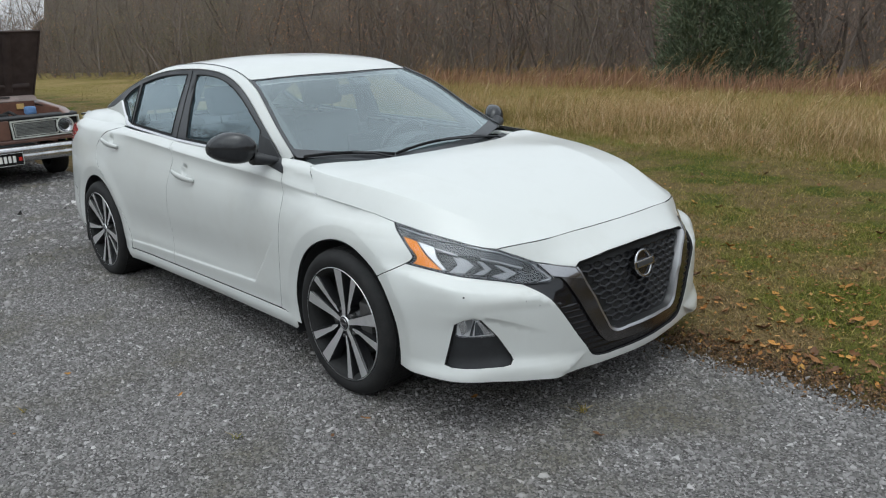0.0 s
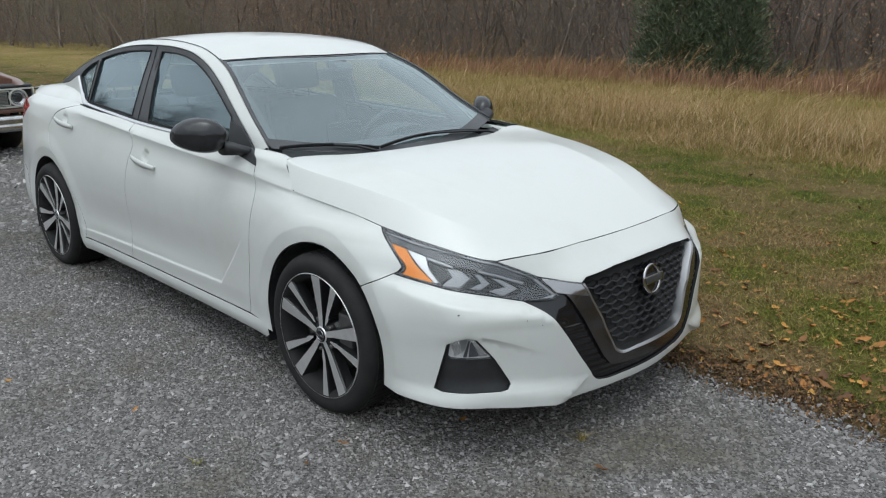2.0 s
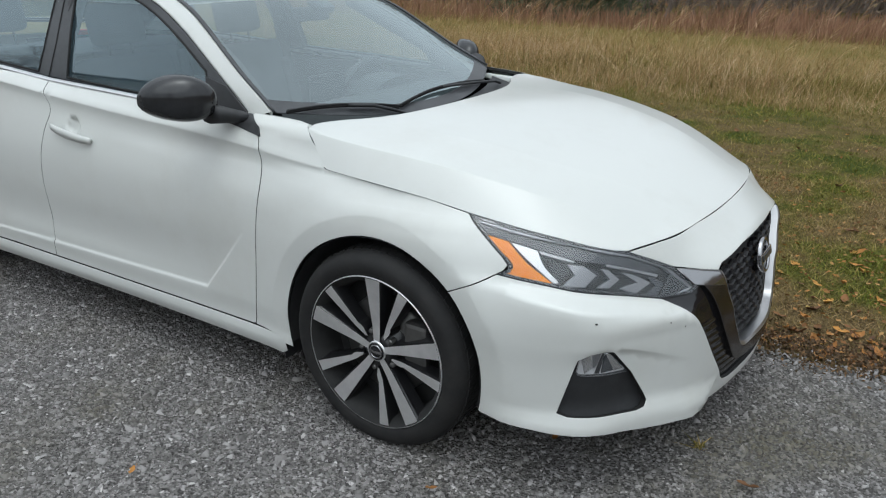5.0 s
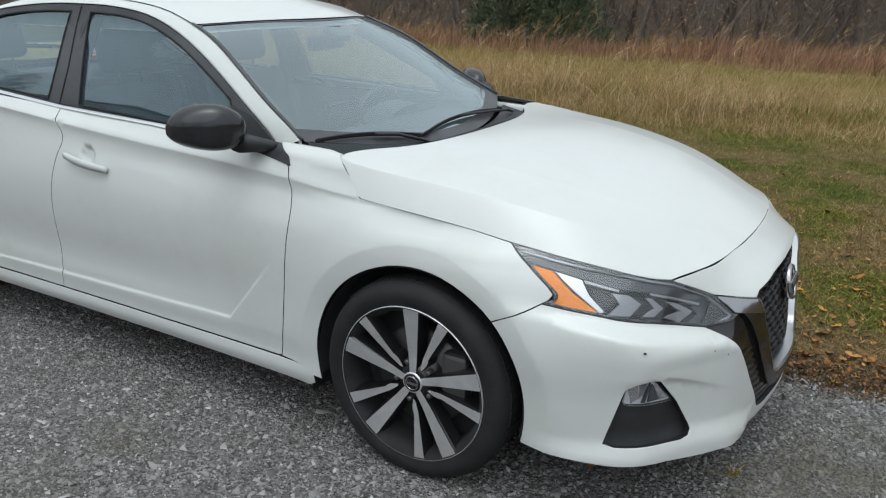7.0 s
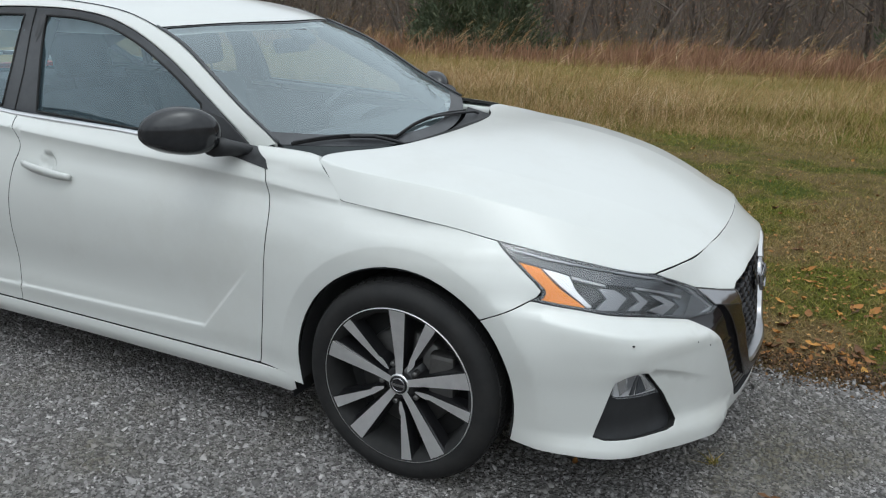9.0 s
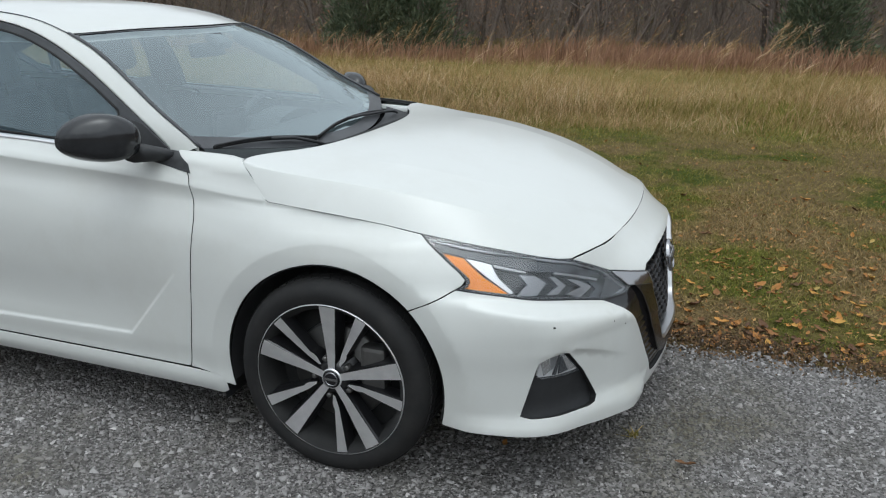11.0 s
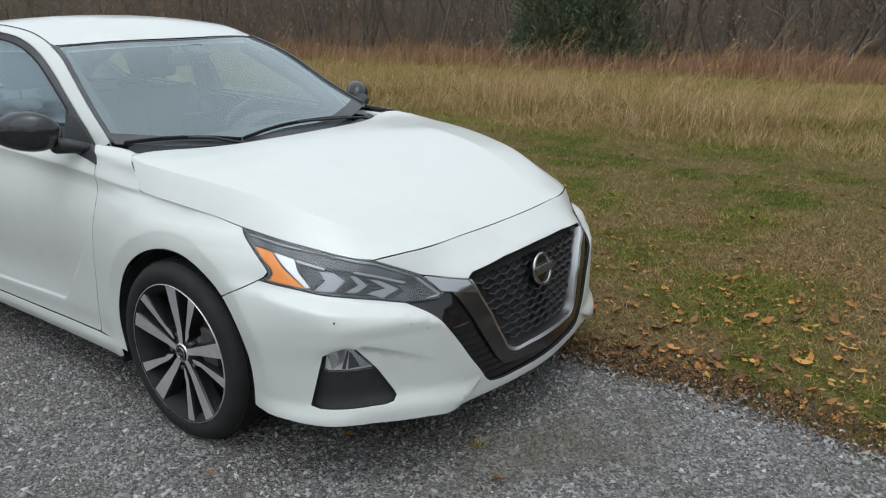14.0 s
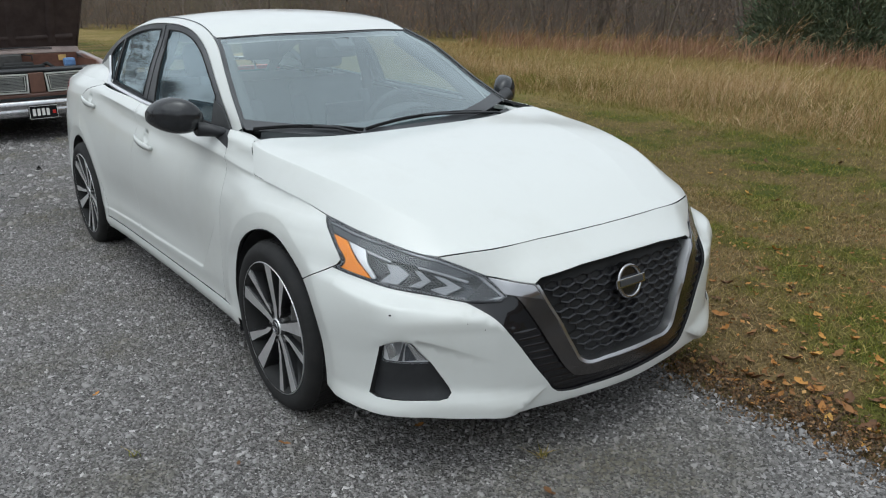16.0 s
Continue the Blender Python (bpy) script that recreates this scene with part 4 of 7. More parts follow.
def glass_material(name, tint, mirror=0.05, power=5.0, dirt_veil=0.04, sheen=(1, 1, 1), gain=0.0):
    """A thin pane: what lies behind is dimmed by the tint, and the surface mirrors by its angle; a diffuse film paints
    in sky haze.
    """
    m = bpy.data.materials.new(name)
    m.use_nodes = True
    nt = m.node_tree
    nt.nodes.clear()
    out, mx = nt.nodes.new("ShaderNodeOutputMaterial"), nt.nodes.new("ShaderNodeMixShader")
    tr, gl, fr = nt.nodes.new("ShaderNodeBsdfTransparent"), nt.nodes.new("ShaderNodeBsdfGlossy"), nt.nodes.new("ShaderNodeLayerWeight")
    tr.inputs[0].default_value = (*tint, 1)
    gl.inputs["Roughness"].default_value = 0.02
    gl.inputs["Color"].default_value = (*sheen, 1)
    fr.inputs[0].default_value = 0.5
    pw, ma = nt.nodes.new("ShaderNodeMath"), nt.nodes.new("ShaderNodeMath")
    pw.operation, ma.operation = "POWER", "MULTIPLY_ADD"
    pw.inputs[1].default_value = power
    ma.inputs[1].default_value, ma.inputs[2].default_value = gain or 1 - mirror, mirror
    ma.use_clamp = True
    nt.links.new(fr.outputs["Facing"], pw.inputs[0])
    nt.links.new(pw.outputs[0], ma.inputs[0])
    # bluish diffuse film: dust, plus hazy sky glare put in as colour
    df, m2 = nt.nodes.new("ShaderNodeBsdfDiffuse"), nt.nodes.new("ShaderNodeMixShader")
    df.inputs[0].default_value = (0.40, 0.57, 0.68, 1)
    sky_haze = ramp(nt, [(0.35, (dirt_veil * 0.85,) * 3), (0.75, (dirt_veil,) * 3)])
    nt.links.new(noise_tex(nt, coords(nt, 1.0, False), 1.6, 3, 0.5), sky_haze.inputs[0])
    nt.links.new(sky_haze.outputs[0], m2.inputs[0])
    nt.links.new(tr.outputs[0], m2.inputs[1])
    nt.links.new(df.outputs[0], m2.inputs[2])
    nt.links.new(ma.outputs[0], mx.inputs[0])
    nt.links.new(m2.outputs[0], mx.inputs[1])
    nt.links.new(gl.outputs[0], mx.inputs[2])
    nt.links.new(mx.outputs[0], out.inputs[0])
    return m


M_PAINT, M_RUBBER = paint_material(), rubber_material()
M_BLACK = material("gloss_black_trim", 0.10, 0.0, (0.007, 0.007, 0.009), 0.15)[0]
M_MIRROR = grain_material("dusty_black_mirror_shell", (0.016, 0.017, 0.019), 0.10, 200, 0.03)
M_SATIN = grain_material("satin_black_trim", (0.040, 0.042, 0.046), 0.38)
M_PLASTIC = grain_material("black_plastic", (0.02, 0.021, 0.023), 0.55)
M_DARK = grain_material("underbody_black", (0.012, 0.012, 0.012), 0.9)
M_ARCH = grain_material("dusty_arch_liner", (0.034, 0.034, 0.035), 0.85)
M_CHROME = grain_material("dark_chrome", (0.125, 0.120, 0.120), 0.26, 60, 0.05)
M_CHROME.node_tree.nodes["Principled BSDF"].inputs["Metallic"].default_value = 1.0
M_GRILLE = material("grille_black", 0.45, 0.0, (0.009, 0.009, 0.011))[0]
M_BRIGHTEDGE = material("bright_frame_edge", 0.34, 1.0, (0.42, 0.42, 0.43))[0]
M_WING = material("smoked_chrome", 0.16, 1.0, (0.36, 0.36, 0.37))[0]
M_BRIGHT = material("bright_chrome", 0.08, 1.0, (0.82, 0.83, 0.84))[0]
M_SATCHROME = material("satin_chrome", 0.30, 1.0, (0.80, 0.80, 0.81))[0]
M_ALLOY = grain_material("machined_alloy", (0.74, 0.74, 0.75), 0.34, 500, 0.05)
M_ALLOY.node_tree.nodes["Principled BSDF"].inputs["Metallic"].default_value = 0.85
M_ALLOYBLACK = material("wheel_gloss_black", 0.35, 0.0, (0.010, 0.010, 0.011), 0.2)[0]
M_STEEL = grain_material("brake_steel", (0.10, 0.098, 0.095), 0.45, 200, 0.1)
M_STEEL.node_tree.nodes["Principled BSDF"].inputs["Metallic"].default_value = 0.7
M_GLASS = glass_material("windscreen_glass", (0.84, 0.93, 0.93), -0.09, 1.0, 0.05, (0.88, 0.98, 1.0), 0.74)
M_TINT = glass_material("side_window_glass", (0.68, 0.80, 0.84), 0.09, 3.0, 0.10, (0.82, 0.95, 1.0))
M_LENS = glass_material("lamp_lens", (0.93, 0.93, 0.94), 0.06, 4.0, 0.02)
M_AMBER = material("amber_reflector", 0.45, 0.0, (0.88, 0.27, 0.006))[0]
M_AMBER.node_tree.nodes["Principled BSDF"].inputs["Specular IOR Level"].default_value = 0.15
M_RED = material("red_tail_lens", 0.15, 0.0, (0.45, 0.02, 0.015), 0.8)[0]
M_WHITEREF = material("white_reflector", 0.15, 0.35, (0.78, 0.79, 0.80))[0]
M_LAMPGREY = material("lamp_housing_grey", 0.25, 0.2, (0.055, 0.058, 0.065))[0]
M_LAMPSILVER = material("lamp_silver", 0.3, 0.7, (0.30, 0.305, 0.315))[0]
M_LAMPDARK = material("lamp_housing_dark", 0.35, 0.1, (0.035, 0.036, 0.040))[0]
M_CLOTH = grain_material("charcoal_seat_cloth", (0.05, 0.052, 0.056), 0.9, 400, 0.5)
M_DASH = grain_material("dashboard_charcoal", (0.03, 0.031, 0.033), 0.7, 250, 0.4)
M_LINER = grain_material("light_grey_headliner", (0.55, 0.55, 0.53), 0.95)

# ---------------------------------------------------------------- the white sedan
sedan = tagged(new("sedan_car"), "white four-door sedan with black mirrors parked on the gravel", "car")
R, L = -1, 1


def roof_top(x, y):
    """Windscreen, roof and rear window as one arched top."""
    x, y = np.atleast_1d(np.asarray(x, float)), np.atleast_1d(np.asarray(y, float))
    z = TOP_LINE(x) - TOP_ARCH(x) * y * y
    return np.stack([x, y, z], -1)


TOP_LINE = pairs((-3.95, 1.075), (-3.7, 1.098), (-3.5, 1.118), (-3.3, 1.165), (-3.0, 1.256), (-2.7, 1.346), (-2.35, 1.424), (-1.95, 1.456), (-1.6, 1.452), (-1.3, 1.424), (-1.03, 1.352), (-0.7, 1.148), (-0.36, 0.947), (-0.2, 0.855))
TOP_ARCH = pairs((-3.9, 0.08), (-3.4, 0.12), (-2.7, 0.13), (-2.0, 0.11), (-1.6, 0.13), (-1.35, 0.165), (-1.145, 0.225), (-0.95, 0.21), (-0.8, 0.175), (-0.5, 0.105), (-0.3, 0.10))


def cabin_side(x, z):
    """The leaning side of the cabin; the car's right."""
    x, z = np.atleast_1d(np.asarray(x, float)), np.atleast_1d(np.asarray(z, float))
    b = LEAN(z) - 0.778 + CABIN_B(x)
    d = 0.778 - 0.20 * (z - 1.0) - 0.12 * np.clip(z - 1.0, 0, 1) ** 2 - LEAN(z)
    return np.stack([x - RAKE(x) * d, -b, z - 0.11 * d], -1)


LEAN = pairs((0.85, 0.745), (0.95, 0.737), (1.0, 0.727), (1.1, 0.698), (1.186, 0.667), (1.233, 0.645), (1.276, 0.622), (1.314, 0.603), (1.36, 0.588), (1.42, 0.574))
RAKE = pairs((-3.4, 2.45), (-2.4, 2.2), (-1.7, 1.75), (-1.2, 1.42), (-0.8, 1.35), (-0.4, 1.35))
CABIN_B = pairs((-3.3, 0.63), (-2.9, 0.70), (-2.5, 0.755), (-2.0, 0.775), (-1.2, 0.778), (-0.5, 0.768))


def hood_section(x, w):
    """Across the hood: a shallow dome to a crease on each side, then a steep flank down to the edge."""
    x, w = np.atleast_1d(np.asarray(x, float)), np.atleast_1d(np.asarray(w, float))
    a = np.abs(w)
    yc, zk, zc, ye, ze = HOOD_YC(x), HOOD_ZK(x), HOOD_ZC(x), HOOD_YE(x), HOOD_ZE(x)
    t = np.clip(a / 0.75, 0, 1)
    s = (a - 0.75) / 0.25
    y = np.where(a <= 0.75, yc * t, yc + (ye - yc) * s)
    fold = 0.017 * smoothstep(-0.12, 0.12, x) * (1 - 0.7 * smoothstep(0.55, 0.80, x))
    drop = fold * np.clip((yc * t - HOOD_FOLD(x)) / (yc - HOOD_FOLD(x)), 0, 1)
    z = np.where(a <= 0.75, zc + (zk + fold - zc) * t ** 2.2 - drop, zk + (ze - zk) * s + 0.004 * 4 * np.clip(s, 0, 1) * (1 - np.clip(s, 0, 1)))
    return np.stack([x, np.sign(w) * y, z], -1)


HOOD_FOLD = pairs((-0.5, 0.56), (0.10, 0.495), (0.37, 0.45), (0.70, 0.32), (0.9, 0.25))
HOOD_YC = pairs((-0.5, 0.775), (-0.376, 0.768), (-0.24, 0.770), (-0.12, 0.758), (0.04, 0.740), (0.25, 0.702), (0.43, 0.654), (0.6, 0.58), (0.70, 0.525), (0.80, 0.455), (0.9, 0.38))
HOOD_ZK = pairs((-0.5, 0.985), (-0.376, 0.974), (-0.24, 0.956), (-0.12, 0.942), (0.04, 0.926), (0.25, 0.894), (0.43, 0.854), (0.6, 0.796), (0.70, 0.755), (0.80, 0.728), (0.9, 0.695))
HOOD_ZC = pairs((-0.5, 0.976), (-0.36, 0.974), (0, 0.962), (0.3, 0.920), (0.6, 0.846), (0.816, 0.752), (0.9, 0.708))
HOOD_YE = pairs((-0.5, 0.815), (-0.217, 0.815), (-0.067, 0.812), (0.033, 0.803), (0.133, 0.791), (0.233, 0.784), (0.267, 0.781), (0.35, 0.768), (0.4, 0.759), (0.475, 0.738), (0.55, 0.709), (0.6, 0.688), (0.65, 0.658), (0.69, 0.626), (0.9, 0.50))
HOOD_ZE = pairs((-0.5, 0.885), (-0.217, 0.863), (0, 0.843), (0.267, 0.806), (0.5, 0.767), (0.691, 0.726), (0.9, 0.68))


def on_hood(x, y):
    """The hood coordinate of a place in plan."""
    yc, ye = float(HOOD_YC(x)), float(HOOD_YE(x))
    a = abs(y)
    w = 0.75 * a / yc if a <= yc else 0.75 + 0.25 * (a - yc) / (ye - yc)
    return x, math.copysign(w, y)


def F(x, z):
    return by_x(x, z)


def N(b, z):
    return by_y(b, z)


def arch(cx, a0, a1, r=ARCH, n=26):
    """Points of a wheel opening's edge, by angle from straight ahead."""
    return [F(cx + r * math.cos(radians(a0 + (a1 - a0) * k / n)), HUB + r * math.sin(radians(a0 + (a1 - a0) * k / n))) for k in range(n + 1)]


def sides(name, pts, mat, label="", **kw):
    """A panel on the car's right and its mirror image on the left."""
    kw.setdefault("gap", 0.0033)
    a = panel(name, pts, skin, mat, sedan, label=label, flip=False, **kw)
    kw = dict(kw)
    for key in ("holes", "creases"):
        if key in kw:
            kw[key] = [both(h) for h in kw[key]]
    b = panel(name, both(pts), skin, mat, sedan, label=label, flip=False, **kw)
    return a, b


# edges that neighbouring panels share
DOOR_FRONT = bent([F(-0.620, 0.972), F(-0.545, 0.935), F(-0.519, 0.868), F(-0.503, 0.80), F(-0.506, 0.66), F(-0.516, 0.52), F(-0.532, 0.36), F(-0.545, 0.272)])
DOOR_MID = bent([F(-1.735, 1.003), F(-1.700, 0.955), F(-1.668, 0.905), F(-1.695, 0.82), F(-1.724, 0.68), F(-1.733, 0.55), F(-1.735, 0.42), F(-1.738, 0.30), F(-1.742, 0.272)])
DOOR_REAR = bent([F(-2.47, 1.046), F(-2.71, 0.97), F(-2.80, 0.88), F(-2.76, 0.80), F(-2.64, 0.722)], 6) + bent([F(-2.52, 0.62), F(-2.425, 0.52), F(-2.36, 0.42), F(-2.33, 0.34), F(-2.345, 0.272)], 6)
HOOD_EDGE = bent([(float(x), float(HOOD_ZE(x))) for x in (-0.235, -0.05, 0.10, 0.267)], 8)
HOOD_EDGE = [F(x, z) for x, z in HOOD_EDGE]
LAMP_LOW = bent([F(0.397, 0.665), F(0.46, 0.657), F(0.53, 0.648), N(0.765, 0.635), N(0.715, 0.624), N(0.645, 0.609), N(0.588, 0.596)], 5)
LAMP_TOP = bent([F(0.267, 0.806), F(0.40, 0.785), F(0.55, 0.757), N(0.620, 0.726), N(0.57, 0.70), N(0.51, 0.668)], 6)

def flare(cx, a0, a1):
    """Lines along the raised lip round a wheel opening."""
    return [arch(cx, a0, a1, ARCH + g, 40) for g in (0.058, 0.062, 0.066)]


def crest(x0, x1, n):
    """Lines along the crest of the shoulder."""
    return [[F(x, float(CREST(x)) + g) for x in np.linspace(x0, x1, n)] for g in (-0.034, -0.020, -0.004, 0.0005, 0.005, 0.020)]


sides("fender", line([F(0.266, 0.597), F(0.397, 0.665), F(0.413, 0.675), F(0.422, 0.692), F(0.400, 0.712), F(0.267, 0.806)])
      + HOOD_EDGE[::-1] + line([F(-0.243, 0.868), F(-0.277, 0.906), F(-0.329, 0.955), F(-0.353, 0.971), F(-0.368, 0.980), F(-0.45, 0.988), F(-0.60, 0.994)]) + DOOR_FRONT
      + line([F(-0.545, 0.268), F(-0.43, 0.262)]) + [F(-0.40, 0.235)] + arch(0, 195, 46), M_PAINT, cell=0.018, creases=flare(0, 178, 54) + crest(-0.262, -0.496, 14))
PRESS_GAPS = (-0.004, 0.005, 0.014)


def press(g):
    """The pressed line on the front door, g inside its foot."""
    xc = -0.78 + ((press_low(-0.78) + g - 0.355) * 0.653 - g) / 0.758
    zc = press_low(xc) + g
    return [F(x, press_low(x) + g) for x in np.linspace(-1.70, xc, 46)] + [F(xc + 0.653 * q, zc + 0.758 * q) for q in np.linspace(0.02, 0.32, 16)]


sides("front_door", DOOR_FRONT + line([F(-0.56, 0.268), F(-1.74, 0.270)], 0.05) + DOOR_MID[::-1] + line([F(-1.73, 1.006), F(-1.2, 0.992), F(-0.66, 0.968)], 0.05), M_PAINT, cell=0.02, creases=[press(g) for g in PRESS_GAPS] + crest(-0.530, -1.655, 60))
sides("rear_door", DOOR_MID + line([F(-1.76, 0.270), F(-2.34, 0.272)], 0.05) + DOOR_REAR[::-1] + line([F(-2.44, 1.046), F(-1.75, 1.007)], 0.05), M_PAINT, cell=0.02, creases=[[F(x, press_low(x) + g) for x in np.linspace(-1.77, -2.30, 22)] for g in PRESS_GAPS] + crest(-1.735, -2.32, 32))
sides("side_sill", line([F(-0.405, 0.264), F(-0.395, 0.205), F(-0.42, 0.19), F(-2.40, 0.19), F(-2.43, 0.259), F(-2.345, 0.268), F(-1.74, 0.2675), F(-0.55, 0.2655)], 0.06), M_PAINT)
REAR_ARCH = [F(-WHEELBASE + ARCH * math.cos(radians(t)), HUB + ARCH * math.sin(radians(t))) for t in np.linspace(-10, 190, 34)]
sides("quarter_panel", DOOR_REAR + line([F(-2.36, 0.262), F(-2.44, 0.25)]) + REAR_ARCH
      + line([F(-3.30, 0.30), F(-3.36, 0.55), F(-3.62, 0.62), F(-3.60, 0.80), F(-3.62, 0.86), F(-3.465, 0.888), F(-3.265, 0.982), F(-3.40, 1.012), F(-3.42, 1.055), F(-2.60, 1.056), F(-2.50, 1.052)], 0.05), M_PAINT, creases=flare(-WHEELBASE, 48, 168))

# nose: bumper with lamp openings, the upper strip above the grille
FOG = [N(0.828, 0.462), N(0.812, 0.479), N(0.785, 0.487), N(0.757, 0.478), N(0.705, 0.405), N(0.664, 0.325), N(0.660, 0.308), N(0.672, 0.292), N(0.695, 0.286), N(0.838, 0.286), N(0.847, 0.293), N(0.838, 0.36)]
V_EDGE = bent([N(0.588, 0.596), N(0.562, 0.578), N(0.540, 0.560), N(0.520, 0.538), N(0.495, 0.500), N(0.458, 0.448), N(0.400, 0.360), N(0.357, 0.302), N(0.336, 0.272), N(0.315, 0.255), N(0.285, 0.247), N(0.17, 0.243), N(0.0, 0.242)], 5)
right_half = line([F(0.266, 0.597), F(0.397, 0.665)]) + LAMP_LOW + V_EDGE
low_half = line([N(0.0, 0.205), N(0.33, 0.208), N(0.40, 0.209), N(0.44, 0.207), N(0.485, 0.208), N(0.58, 0.219), N(0.665, 0.222), N(0.737, 0.228), N(0.806, 0.231), N(0.86, 0.232), F(0.54, 0.234), F(0.45, 0.231), F(0.372, 0.230)], 0.04) + arch(0, -14, 46)
fog_line = line(FOG + FOG[:1], 0.03)[:-1]
folds = []
for dz in (0.002, -0.005, -0.012):
    folds.append([(-a, float(BROW(a)) + dz) for a in np.linspace(0.46, 0.775, 22)])
for dz in (-0.004, -0.014, -0.023, -0.032, -0.042):
    folds.append([(-a, float(LAMP_SHELF(a)) + dz) for a in np.linspace(0.66, 1.08, 36)])
for k in (-0.006, 0.003, 0.012):
    folds.append([(-(0.388 + k + (0.266 - z) * 1.74), z) for z in np.linspace(0.288, 0.220, 9)])
folds += flare(0, 0, 40)
folds += [both(c) for c in folds]
panel("front_bumper", tidy(right_half + both(right_half) + both(low_half) + low_half), skin, M_PAINT, sedan, holes=[fog_line, both(fog_line)], depth=0.03, cell=0.02, creases=folds)
strip_low = line([N(0.51, 0.668), N(0.44, 0.650), N(0.390, 0.640), N(0.365, 0.656), N(0.2, 0.670), N(0.0, 0.674)], 0.04)
HOOD_FRONT = [(0.691, 0.620), (0.738, 0.53), (0.776, 0.42), (0.800, 0.28), (0.812, 0.14), (0.816, 0.0)]
strip_top = [N(float(b), float(hood_section(*on_hood(x, b))[0, 2]) - 0.003) for x, b in bent(HOOD_FRONT, 6)]
panel("bumper_strip", tidy(strip_top[::-1] + [N(0.57, 0.70)] + strip_low + both(strip_top[::-1] + [N(0.57, 0.70)] + strip_low)), skin, M_PAINT, sedan, depth=0.02, gap=0.0012)

# hood
h_front = bent(HOOD_FRONT, 8)
hood_right = [on_hood(x, -y) for x, y in h_front[::-1]] + [(x, -1.0) for x in np.linspace(0.66, -0.22, 34)] + [(-0.235, -1.0), (-0.25, -0.985), (-0.282, -0.905), (-0.325, -0.805), (-0.350, -0.757)]
hood_rear = [on_hood(x, -y) for x, y in bent([(-0.362, 0.745), (-0.371, 0.71), (-0.348, 0.60), (-0.298, 0.50), (-0.262, 0.40), (-0.238, 0.28), (-0.225, 0.14), (-0.221, 0.0)], 5)]
hood_r = hood_right + hood_rear
panel("hood", tidy(hood_r + [(x, -w) for x, w in hood_r[::-1]]), hood_section, M_PAINT, sedan, cell=0.035, gap=0.0016, depth=0.022, flip=False, eps=4e-3,
      creases=[[(x, q * w) for x in np.linspace(-0.28, 0.66, 44)] for q in (-1, 1) for w in (0.738, 0.75, 0.762)]
      + [[(x, q * (0.75 * float(HOOD_FOLD(x) / HOOD_YC(x)) + g)) for x in np.linspace(-0.08, 0.72, 40)] for q in (-1, 1) for g in (-0.008, 0.0, 0.008)])

# dark inner shell that closes the gaps
shell = line([N(0.0, 0.22), F(0.40, 0.22)], 0.08) + [F(0.42 * math.cos(radians(t)), HUB + 0.42 * math.sin(radians(t))) for t in np.linspace(-5, 185, 24)] + line([F(-0.44, 0.24), F(-2.37, 0.24)], 0.1) \
    + [F(-WHEELBASE + 0.42 * math.cos(radians(t)), HUB + 0.42 * math.sin(radians(t))) for t in np.linspace(-5, 185, 24)] + line([F(-3.3, 0.26), F(-3.9, 0.30)], 0.1) + line([F(-3.9, 0.95), F(-3.2, 1.02), F(-2.5, 1.02), F(-0.62, 0.955), F(-0.3, 0.90), F(0.26, 0.78), F(0.42, 0.74), N(0.60, 0.70), N(0.4, 0.70), N(0, 0.70)], 0.08)
for sgn, pts in ((-1, shell), (1, both(shell))):
    panel("inner_shell", pts, skin, M_DARK, sedan, off=-0.035, cell=0.08, depth=0.004)
panel("hood_underside", [(x, w) for x, w in ((0.72, -0.66), (0.72, 0.66), (-0.34, 0.73), (-0.34, -0.73))], hood_section, M_DARK, sedan, off=-0.035, cell=0.1, depth=0.003)

# rear bumper, trunk and tail lamps
rb = line([F(-3.31, 0.30), F(-3.37, 0.545), F(-3.63, 0.615), F(-3.75, 0.62)], 0.05)
ru = float(PLAN_U[-1])
rear_half = rb + line([(-ru + 0.3, 0.62), (-ru, 0.62)], 0.05)
rear_low = line([(-ru, 0.26), (-ru + 0.6, 0.25), F(-3.30, 0.24)], 0.06)
for p in (rear_half + rear_low, both(rear_half + rear_low)):
    panel("rear_bumper", tidy(p), skin, M_PAINT, sedan)
tl = line([F(-3.27, 0.983), F(-3.465, 0.892), F(-3.62, 0.865), F(-3.74, 0.86), (-ru + 0.5, 0.86), (-ru + 0.55, 0.985), F(-3.52, 1.016), F(-3.40, 1.010), F(-3.27, 0.983)], 0.05)[:-1]
sides("tail_lamp", tl, M_RED, "red tail lamp lens")
tk = line([(-ru + 0.5, 0.63), (-ru, 0.63), (-ru, 0.985), (-ru + 0.55, 0.98), (-ru + 0.49, 0.86)], 0.05)
for p in (tk, both(tk)):
    panel("trunk_face", tidy(p), skin, M_PAINT, sedan)
panel("trunk_lid", line([(-3.50, -0.58), (-3.50, 0.58), (-3.80, 0.60), (-3.90, 0.35), (-3.93, 0), (-3.90, -0.35), (-3.80, -0.60), (-3.50, -0.58)], 0.08)[:-1], roof_top, M_PAINT, sedan, flip=False)
